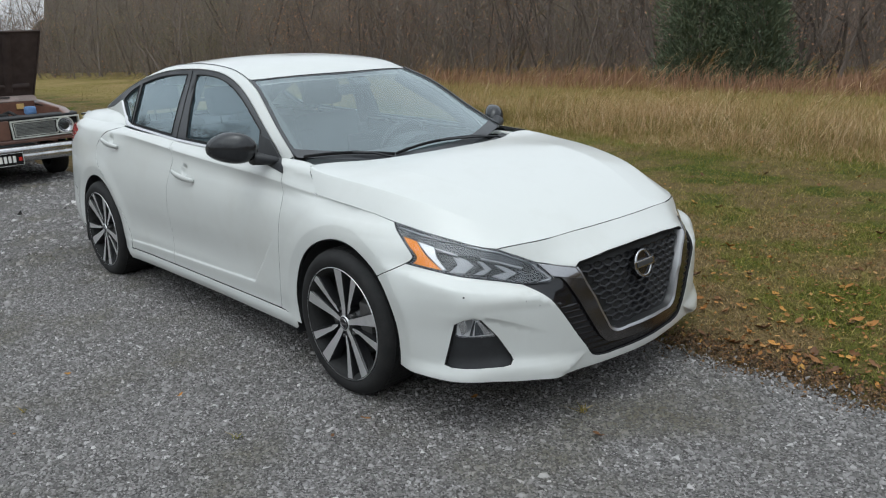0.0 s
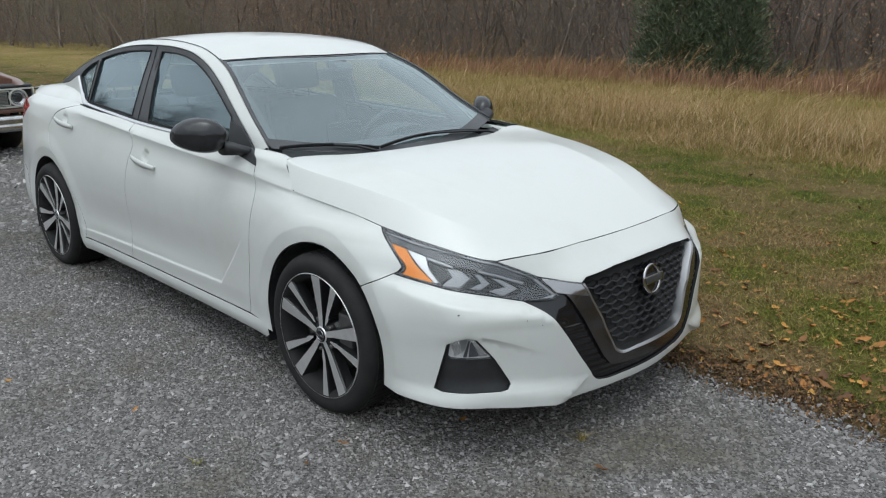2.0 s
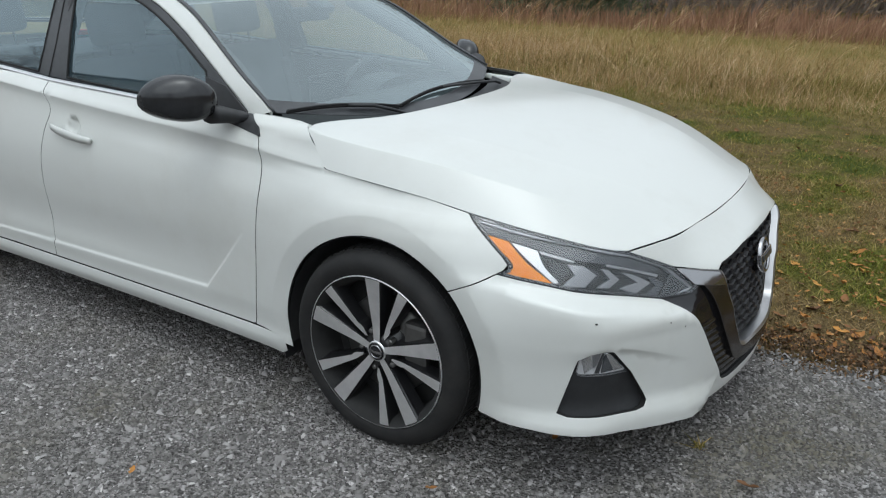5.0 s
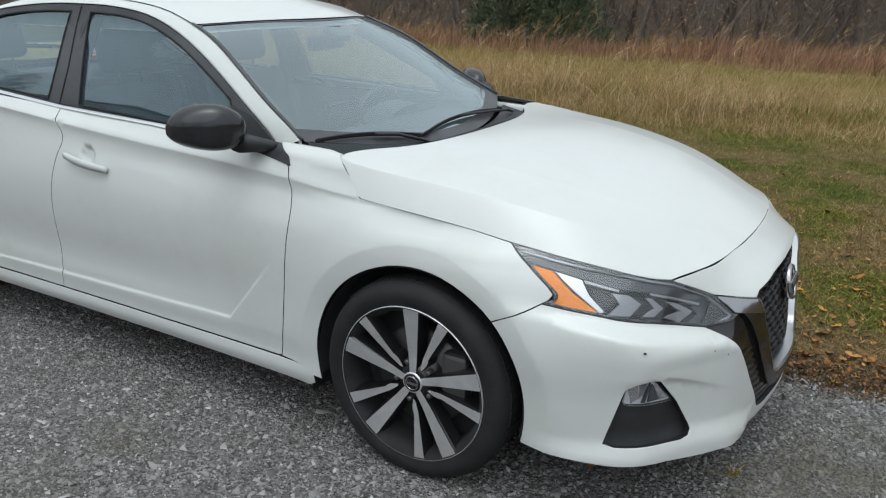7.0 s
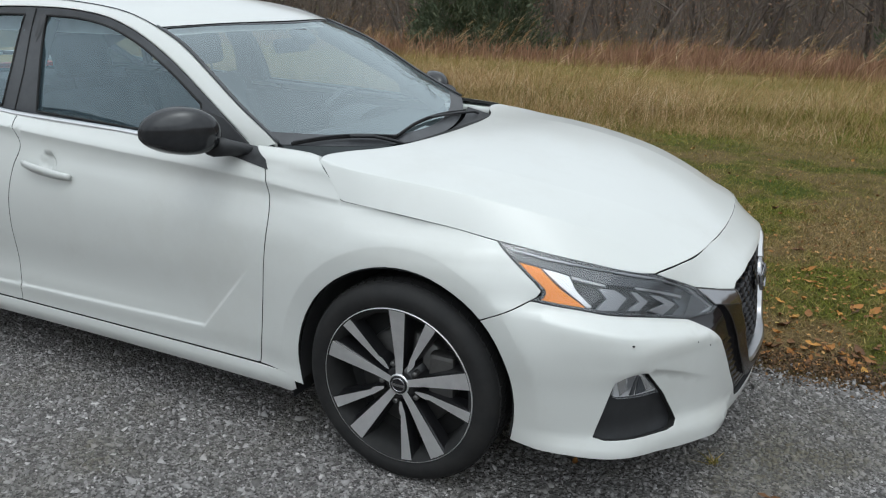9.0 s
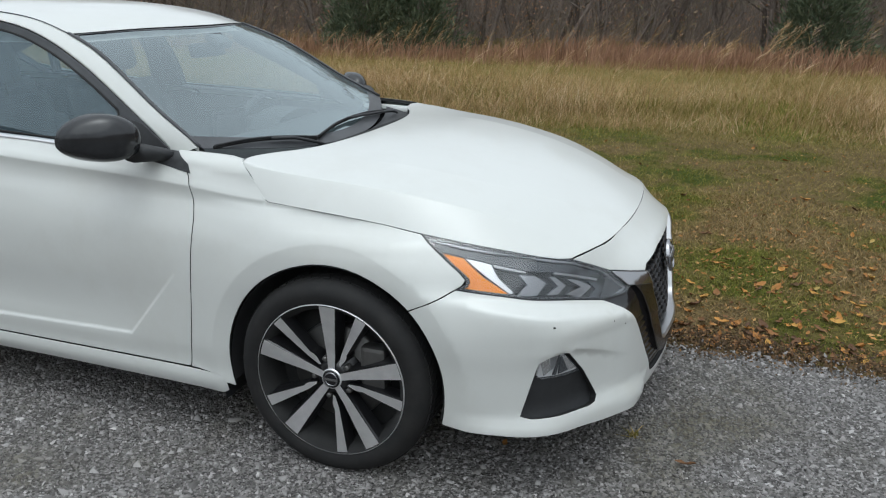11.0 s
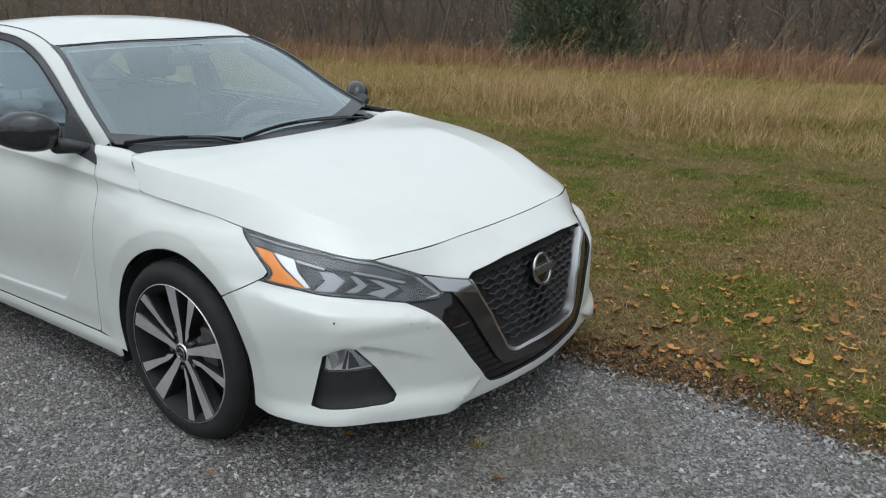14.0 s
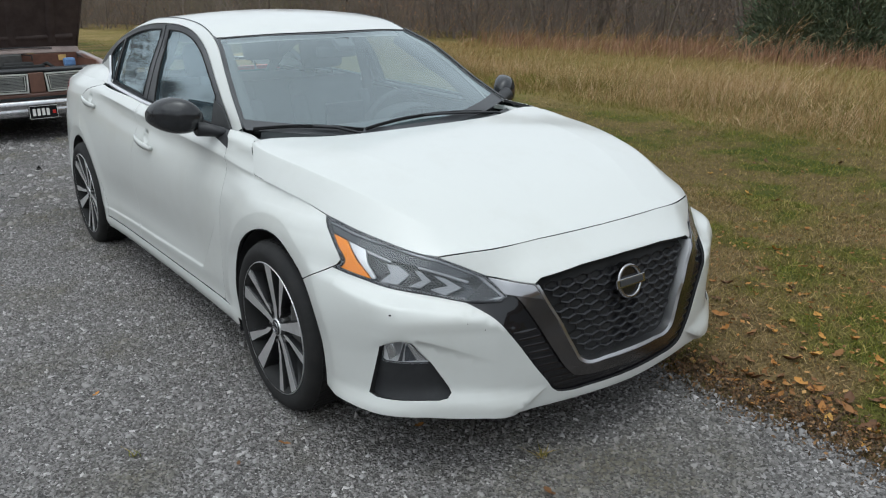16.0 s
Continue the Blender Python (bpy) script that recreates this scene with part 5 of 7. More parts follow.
for sgn in (R, L):
    rows = []
    for x in np.linspace(-3.75, -2.43, 18):
        p = skin(*by_x(x, 1.05))[0]
        q = roof_top(x, 0.56)[0] if x < -3.45 else np.array([x, float(np.interp(x, [-3.45, -3.0, -2.6, -2.43], [0.545, 0.600, 0.690, 0.742])), float(np.interp(x, [-3.45, -3.2, -2.9, -2.6, -2.43], [1.098, 1.110, 1.104, 1.058, 1.047]))])
        a, c = Vector((p[0], sgn * abs(p[1]), 1.048)), Vector((q[0], sgn * abs(q[1]), q[2]))
        rows.append([a.lerp(c, t) + Vector((0, 0, 0.02 * min(1, max(0, -2.58 - x) / 0.3) * math.sin(math.pi * t))) for t in (0, 0.33, 0.66, 1)])
    loft("rear_shoulder", rows, M_PAINT, sedan)

# roof, cant rails, windscreen, rear window
HEADER = [(-1.035 - 0.55 * y * y, y) for y in np.linspace(-0.549, 0.549, 25)]
RAIL_IN = pairs((-3.3, 0.46), (-2.75, 0.500), (-2.3, 0.522), (-1.9, 0.526), (-1.6, 0.524), (-1.47, 0.529), (-1.355, 0.536), (-1.27, 0.543), (-1.19, 0.553), (-1.12, 0.567), (-0.948, 0.617), (-0.782, 0.660), (-0.629, 0.697), (-0.53, 0.722))
roof_side = [(x, float(RAIL_IN(x))) for x in np.linspace(-1.205, -2.72, 30)]
panel("roof", tidy(HEADER + roof_side + [(-2.68 - 0.11 * (y / 0.5) ** 2, y) for y in np.linspace(0.50, -0.50, 14)] + [(x, -y) for x, y in roof_side[::-1]]), roof_top, M_PAINT, sedan, cell=0.05, flip=False, gap=0.003)
ws_base = [(-0.338 - 0.40 * y * y, y) for y in np.linspace(0.708, -0.708, 25)]
ws_side = [(x, -float(RAIL_IN(x)) + 0.004) for x in np.linspace(-0.556, -1.18, 14)]
ws = tidy(ws_base + ws_side + [(x + 0.006, y) for x, y in HEADER] + [(x, -y) for x, y in ws_side[::-1]])
rows = []
for q in np.linspace(0.008, 0.992, 22):
    row = []
    for t in np.linspace(-0.992, 0.992, 31):
        x = -0.7
        for _ in range(12):
            y = t * (float(RAIL_IN(x)) - 0.004)
            x = (1 - q) * (-0.338 - 0.40 * y * y) + q * (-1.029 - 0.55 * y * y)
        p = roof_top(x, y)[0]
        row.append((p[0], p[1], p[2] - 0.006))
    rows.append(row)
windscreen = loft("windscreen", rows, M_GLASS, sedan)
windscreen.visible_shadow = False
frit_low = [(x - 0.045 - 0.02 * (y / 0.6) ** 2, y) for x, y in ((-0.338 - 0.40 * y * y, y) for y in np.linspace(0.655, -0.655, 25))]
frit_side = [(x, -float(RAIL_IN(x)) + 0.017) for x in np.linspace(-0.60, -1.16, 12)]
clear = tidy(frit_low + frit_side + [(x + 0.016, y * 0.955) for x, y in HEADER] + [(x, -y) for x, y in frit_side[::-1]])
panel("windscreen_border", ws, roof_top, M_SATIN, sedan, holes=[clear], off=-0.003, cell=0.05, gap=0.001, depth=0.004, label="black printed border of the windscreen")
rw_side = [(x, -float(RAIL_IN(x)) + 0.004) for x in np.linspace(-2.74, -3.3, 10)]
rw = tidy([(-2.70 - 0.10 * (y / 0.5) ** 2, y) for y in np.linspace(-0.50, 0.50, 12)] + [(x, -y) for x, y in rw_side] + [(-3.46 + 0.12 * (y / 0.45) ** 2, y) for y in np.linspace(0.45, -0.45, 12)] + rw_side[::-1])
rear_window = panel("rear_window", rw, roof_top, M_TINT, sedan, off=-0.004, cell=0.06, gap=0.004, depth=0.006)
rear_window.visible_shadow = False

# window band: black frame with three panes a side
DLO_TOP = bent([(-0.583, 0.957), (-0.618, 1.000), (-0.705, 1.066), (-0.82, 1.150), (-0.955, 1.243), (-1.11, 1.326), (-1.26, 1.376), (-1.42, 1.399), (-1.66, 1.406), (-1.88, 1.400), (-2.11, 1.377), (-2.33, 1.340), (-2.62, 1.268), (-2.90, 1.194), (-3.16, 1.128)], 5)
DLO_LOW = bent([(-3.15, 1.120), (-2.92, 1.148), (-2.735, 1.196)], 4) + line([(-2.70, 1.198), (-2.515, 1.060), (-2.48, 1.050), (-1.75, 1.010), (-0.66, 0.970), (-0.550, 0.938)], 0.06)
PANE_FRONT = bent([(-0.812, 1.105), (-0.955, 1.203), (-1.11, 1.291), (-1.26, 1.346), (-1.40, 1.370), (-1.574, 1.377)], 5) + line([(-1.600, 1.20), (-1.612, 1.017), (-0.80, 0.985)], 0.06) + [(-0.80, 1.04)]
PANE_REAR = bent([(-1.692, 1.378), (-1.88, 1.373), (-2.10, 1.352), (-2.318, 1.312)], 5) + line([(-2.362, 1.18), (-2.410, 1.058), (-1.806, 1.026), (-1.750, 1.195)], 0.06)
PANE_QUARTER = bent([(-2.362, 1.300), (-2.48, 1.268), (-2.58, 1.232), (-2.655, 1.196)], 4) + line([(-2.515, 1.078), (-2.49, 1.064), (-2.448, 1.060), (-2.398, 1.18)], 0.05)


def mirrored(surf):
    def f(a, b):
        p = surf(a, b)
        p[:, 1] = -p[:, 1]
        return p
    return f


def fine(pts):
    return line(tidy(pts) + tidy(pts)[:1], 0.022)[:-1]


for sgn, surf, fl in ((R, cabin_side, False), (L, mirrored(cabin_side), True)):
    panel("quarter_top", line([(-2.53, 1.062), (-2.71, 1.195), (-2.74, 1.192), (-2.92, 1.144), (-3.15, 1.116), (-3.25, 1.10), (-3.25, 1.048), (-2.53, 1.048)], 0.05), surf, M_PAINT, sedan, off=0.001, cell=0.06, gap=0.001, flip=fl)
    panel("window_frame", tidy(DLO_TOP + DLO_LOW), surf, M_SATIN, sedan, holes=[fine(PANE_FRONT), fine(PANE_REAR), fine(PANE_QUARTER)], off=0.0, cell=0.025, depth=0.03, flip=fl)
    for nm, pn in (("front_side_window", PANE_FRONT), ("rear_side_window", PANE_REAR), ("quarter_window", PANE_QUARTER)):
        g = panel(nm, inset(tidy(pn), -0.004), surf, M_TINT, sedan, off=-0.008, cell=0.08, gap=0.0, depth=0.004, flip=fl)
        g.visible_shadow = False
        seal = fine(pn)
        rod("window_seal", [tuple(surf(np.array([p[0]]), np.array([p[1]]))[0]) for p in seal + seal[:1]], 0.0045, M_DARK, sedan, "black rubber seal round the pane", 6)
    rod("pillar_seam", [tuple(surf(np.array([x]), np.array([z]))[0] + np.array([0, sgn * 0.0008, 0])) for x, z in line([(-1.634, 1.402), (-1.655, 1.30), (-1.690, 1.15), (-1.736, 1.004)], 0.025)], 0.0028, M_DARK, sedan, "dark gap between the door frames", 6)
    # white cant rail from the foot of the windscreen to the tail, and the bright strip at the belt
    rows = []
    n = 44
    outer_pts = DLO_TOP
    ln = np.cumsum([0] + [math.hypot(b[0] - a[0], b[1] - a[1]) for a, b in zip(outer_pts, outer_pts[1:])])
    for k in range(n + 1):
        t = k / n
        ox, oz = np.interp(t * ln[-1], ln, [p[0] for p in outer_pts]), np.interp(t * ln[-1], ln, [p[1] for p in outer_pts])
        o = cabin_side(ox, oz + 0.003)[0]
        ix = -np.interp(-ox, [0.583, 0.79, 1.08, 1.66, 2.60, 3.16], [0.548, 0.80, 1.205, 1.84, 2.66, 3.25])
        i = roof_top(ix, -(float(RAIL_IN(ix)) + 0.004))[0]
        o, i = Vector(o), Vector(i)
        c = Vector(((o.x + i.x) / 2, o.y * 0.6 + i.y * 0.4, i.z * 0.6 + o.z * 0.4))
        row = [i - Vector((0, 0, 0.02))]
        for s in np.linspace(0, 1, 9):
            row.append(i * (1 - s) ** 2 + c * 2 * s * (1 - s) + o * s * s)
        row.append(o - Vector((0, -0.02, 0.0)))
        rows.append([Vector((p.x, p.y * -sgn, p.z)) for p in row])
    loft("cant_rail", rows, M_PAINT, sedan)
    rod("windscreen_molding", [tuple(roof_top(x, -sgn * (float(RAIL_IN(x)) + 0.001))[0] + np.array([0, 0, 0.003])) for x in np.linspace(-0.545, -1.20, 18)], 0.0055, M_SATIN, sedan, "black molding along the windscreen pillar")
    rod("roof_ditch", [tuple(roof_top(x, -sgn * (float(RAIL_IN(x)) + 0.002))[0] + np.array([0, 0, 0.001])) for x in np.linspace(-1.20, -2.70, 26)], 0.0022, M_SATIN, sedan, "thin black strip along the roof edge")
    belt = [(-0.64, 0.962), (-0.70, 0.967), (-1.2, 0.990), (-1.75, 1.005), (-2.47, 1.045), (-2.525, 1.060), (-2.695, 1.188)]
    strip, ledge = [], []
    for x, z in line(belt, 0.08):
        q = cabin_side(x, z)[0]
        o = np.array([x, -(float(CABIN_B(x)) - 0.20 * (z - 1.0)), z])
        k = float(np.clip((z - 1.044) / 0.05, 0, 1))
        p = o * (1 - k) + q * k
        strip.append([Vector((p[0], p[1] * -sgn + sgn * o, p[2] + dz)) for o, dz in ((-0.010, 0.009), (0.007, 0.006), (0.010, 0.0), (0.007, -0.006), (-0.012, -0.009))])
        if z < 1.06:
            ledge.append([Vector((p[0], p[1] * -sgn + sgn * o, p[2] + dz)) for o, dz in ((-0.075, -0.012), (-0.03, -0.004), (0.0, -0.003), (0.004, -0.02))])
    loft("belt_seal", ledge, M_SATIN, sedan, "black seal at the foot of the side windows")
    loft("belt_strip", strip, M_SATCHROME, sedan, "bright strip under the side windows")

# white corners between fender, pillar and hood
for sg in (R, L):
    rows = []
    for (x, z), (ix, iy, iz) in zip(((-0.354, 0.974), (-0.370, 0.978), (-0.41, 0.984), (-0.47, 0.986), (-0.545, 0.984), (-0.615, 0.978)), ((-0.372, 0.722, 0.9735), (-0.382, 0.722, 0.974), (-0.41, 0.720, 0.976), (-0.475, 0.712, 0.980), (-0.552, 0.722, 0.986), (-0.640, 0.728, 0.984))):
        o = skin(*by_x(x, z))[0]
        sink = 0.026 if sg == L else 0.0
        o, i = Vector((o[0], sg * abs(o[1]), z - 0.001 - sink)), Vector((ix, sg * iy, iz - sink))
        rows.append([o - Vector((0, 0, 0.012))] + [o.lerp(i, t) + Vector((0, 0, 0.002 * math.sin(math.pi * t))) for t in (0, 0.25, 0.5, 0.75, 1)] + [i - Vector((0, 0, 0.02))])
    rows.insert(0, [p - Vector((0.004, 0, 0.03)) for p in rows[0]])
    loft("cowl_corner", rows, M_PAINT, sedan)

# cowl and wipers
cw = [(-0.27 - 0.16 * y * y, y) for y in np.linspace(-0.70, 0.70, 15)]
rows = [[(x + 0.085, y, 0.916), (x - 0.05, y, 0.930 + 0.012 * (abs(y) / 0.7) ** 2), (x - 0.075 - 0.08 * (abs(y) / 0.7) ** 2, y, 0.936 + 0.03 * (abs(y) / 0.7) ** 2)] for x, y in cw]
loft("cowl", [[(p[0], p[1], p[2] - 0.012) for p in r] for r in rows], M_PLASTIC, sedan)


def wiper(blade_line, arm_line):
    """A blade that lies along the foot of the glass, held at its middle by a bent arm."""
    blade = []
    for x, y in bent(blade_line, 4):
        p = roof_top(x, y)[0]
        blade.append((p[0], p[1], max(p[2], 0.935) + 0.010))
    arm = []
    for x, y, up in arm_line:
        p = roof_top(x, y)[0]
        arm.append((p[0], p[1], max(p[2], 0.925) + up))
    ob = rod("wiper", arm, 0.0062, M_PLASTIC, sedan, "black wiper arm and blade")
    rod("wiper_blade", blade, 0.0065, M_RUBBER, ob)
    rod("blade_spine", [(x + 0.004, y, z + 0.007) for x, y, z in blade], 0.0035, M_PLASTIC, ob)


wiper([(-0.374, -0.240), (-0.410, -0.335), (-0.452, -0.460), (-0.480, -0.560), (-0.511, -0.690)], [(-0.335, -0.225, 0.006), (-0.358, -0.275, 0.016), (-0.402, -0.358, 0.022), (-0.440, -0.450, 0.018)])
wiper([(-0.376, -0.225), (-0.399, -0.045), (-0.410, 0.12), (-0.414, 0.28), (-0.413, 0.46)], [(-0.405, 0.60, 0.006), (-0.400, 0.545, 0.018), (-0.394, 0.36, 0.022), (-0.398, 0.20, 0.020), (-0.404, 0.11, 0.016)])

# grille: dark chrome V, black surround, honeycomb, badge
CH_OUT = bent([N(0.505, 0.662), N(0.470, 0.628), N(0.447, 0.599), N(0.412, 0.540), N(0.331, 0.400), N(0.285, 0.330), N(0.258, 0.306), N(0.215, 0.295), N(0.12, 0.289), N(0.0, 0.288)], 6)
CH_IN = bent([N(0.390, 0.638), N(0.374, 0.597), N(0.325, 0.510), N(0.262, 0.390), N(0.240, 0.352), N(0.216, 0.336), N(0.12, 0.331), N(0.0, 0.331)], 6)
panel("grille_surround", tidy(V_EDGE + both(V_EDGE)[1:] + [(-u, v) for u, v in CH_OUT] + CH_OUT[::-1]), skin, M_BLACK, sedan, off=-0.012, cell=0.03, gap=0.0, depth=0.01, label="gloss black trim round the grille")
panel("grille_chrome", tidy(CH_OUT + both(CH_OUT)[1:] + [(-u, v) for u, v in CH_IN] + CH_IN[::-1]), skin, M_CHROME, sedan, off=0.004, cell=0.03, gap=0.001, depth=0.03, label="dark chrome V-shaped grille frame")
chamfer = []
rim_in = inset(tidy(CH_IN + both(CH_IN)[1:]), 0.0)
for k, (u, z) in enumerate(rim_in):
    n = np.array([-u, 0.56 - z])
    n /= np.linalg.norm(n)
    chamfer.append([tuple(skin(u + n[0] * g, z + n[1] * g, o)[0]) for g, o in ((0.001, -0.01), (0.001, 0.0025), (0.003, 0.003), (0.013, -0.003), (0.014, -0.050))])
loft("grille_bright_edge", chamfer, M_BRIGHTEDGE, sedan, "bright inner edge of the grille frame", False)
for sg in (R, L):
    for z in np.arange(0.275, 0.50, 0.026):
        b0 = float(np.interp(z, [p[1] for p in V_EDGE[::-1]], [-p[0] for p in V_EDGE[::-1]])) - 0.006
        b1 = float(np.interp(z, [p[1] for p in CH_OUT[::-1]], [-p[0] for p in CH_OUT[::-1]])) + 0.006 if z > 0.325 else 0.0
        rib = []
        for a in np.linspace(b0, max(b1, 0.0), 8):
            rib.append([tuple(skin(sg * a, z + dz, o)[0]) for dz, o in ((0.009, -0.0118), (0.003, -0.0095), (-0.004, -0.0095), (-0.009, -0.0118))])
        loft("grille_slat", rib, M_BLACK, sedan)
gtop = line([N(0.39, 0.640), N(0.365, 0.660), N(0.2, 0.674), N(0.0, 0.678)], 0.05)
grille = panel("grille", tidy(CH_IN + both(CH_IN)[1:] + [(-u, v) for u, v in gtop] + gtop[::-1]), skin, M_DARK, sedan, off=-0.045, cell=0.04, gap=0.0, depth=0.004, label="black honeycomb grille")


def honeycomb():
    """Raised hexagonal cells, flattened, in staggered rows."""
    outline = tidy(CH_IN + both(CH_IN)[1:] + [(-u, w) for u, w in gtop] + gtop[::-1])
    core = inset(outline, 0.034)
    dw, dh = 0.066, 0.0265
    hexa = ((0, 1), (1, 0.42), (1, -0.42), (0, -1), (-1, -0.42), (-1, 0.42))
    for j in range(0, 15):
        z = 0.352 + dh * j
        for i in range(-8, 9):
            u = (i + 0.5 * (j % 2)) * dw
            if not inside((u, z), core):
                continue
            v = []
            for kw, kh, o in ((0.5, 0.67, -0.028), (0.40, 0.50, -0.031), (0.33, 0.38, -0.043)):
                ring = [(u + dw * kw * c, z + dh * kh * q) for c, q in hexa]
                v += skin([p[0] for p in ring], [p[1] for p in ring], o).tolist()
            f = []
            for k in range(6):
                m = (k + 1) % 6
                f += [(k, m, 6 + m, 6 + k), (6 + k, 6 + m, 12 + m, 12 + k)]
            mesh_object("grille_cell", v, f, M_GRILLE, grille)


honeycomb()
bp = skin(0.0, 0.575)[0]
badge = new("badge")
badge.parent = sedan
badge.matrix_basis = pose(bp[0] - 0.004, 0, 0.575, 0, 78, 0)
tagged(badge, "round chrome badge with a plain bar")
ringp = [(0.060, -0.006), (0.060, 0.004), (0.057, 0.009), (0.051, 0.009), (0.048, 0.004), (0.048, -0.006)]
lathe(ringp, 48, M_WING, "badge_ring", badge, axis="z")
lathe([(0.0, 0.0), (0.049, 0.0)], 40, M_BLACK, "badge_field", badge, axis="z")
box("badge_bar", (0.032, 0.142, 0.012), (0, 0, 0.006), M_WING, badge, bevel=0.003)
box("badge_bar_face", (0.020, 0.112, 0.004), (0, 0, 0.0125), M_LAMPGREY, badge, bevel=0.001)

# fog lamp pockets
for sg in (R, L):
    sel = (lambda q: q) if sg == R else both
    fo = line(FOG + FOG[:1], 0.04)[:-1]
    pocket = panel("fog_pocket", sel(fo), skin, M_PLASTIC, sedan, off=-0.028, cell=0.03, gap=0.0, depth=0.004, label="black pocket below the fog lamp")
    up = [N(0.824, 0.459), N(0.809, 0.474), N(0.785, 0.482), N(0.759, 0.473), N(0.711, 0.409), N(0.714, 0.403), N(0.76, 0.404), N(0.820, 0.407), N(0.827, 0.414)]
    panel("fog_reflector", sel(line(up + up[:1], 0.03)[:-1]), skin, M_WHITEREF, pocket, off=-0.020, cell=0.03, depth=0.003)
    cutl = [N(0.778, 0.474), N(0.772, 0.473), N(0.782, 0.410), N(0.794, 0.411)]
    panel("fog_divider", sel(line(cutl + cutl[:1], 0.03)[:-1]), skin, M_LAMPDARK, pocket, off=-0.014, cell=0.03, depth=0.008)
    for mat, fac in ((M_BRIGHT, [N(0.818, 0.452), N(0.806, 0.468), N(0.797, 0.430), N(0.812, 0.414)]), (M_LAMPSILVER, [N(0.800, 0.471), N(0.782, 0.476), N(0.788, 0.440), N(0.796, 0.430)]),
                     (M_BRIGHT, [N(0.768, 0.470), N(0.756, 0.466), N(0.722, 0.415), N(0.742, 0.412)]), (M_LAMPGREY, [N(0.772, 0.462), N(0.768, 0.466), N(0.746, 0.414), N(0.776, 0.412)])):
        panel("fog_facet", sel(line(fac + fac[:1], 0.03)[:-1]), skin, mat, pocket, off=-0.016, cell=0.03, gap=0.0005, depth=0.004)
    panel("fog_lens", sel(line(up + up[:1], 0.03)[:-1]), skin, M_LENS, pocket, off=-0.008, cell=0.03, depth=0.008, label="clear fog lamp lens")

# head lamps
LAMP = LAMP_TOP + line([N(0.51, 0.668), N(0.468, 0.606), N(0.498, 0.592), N(0.588, 0.596)], 0.03) + LAMP_LOW[::-1] + line([F(0.397, 0.665), F(0.424, 0.680), F(0.422, 0.692), F(0.405, 0.708), F(0.267, 0.806)], 0.03)


def lamp_piece(name, pts, mat, parent, sg, off, label="", depth=0.012):
    q = line(pts + pts[:1], 0.03)[:-1]
    return panel(name, q if sg == R else both(q), skin, mat, parent, off=off, cell=0.03, gap=0.0005, depth=depth, label=label)


def at_u(*pts):
    """Places on the skin by the distance round the outline and the height."""
    return [(-u, z) for u, z in pts]


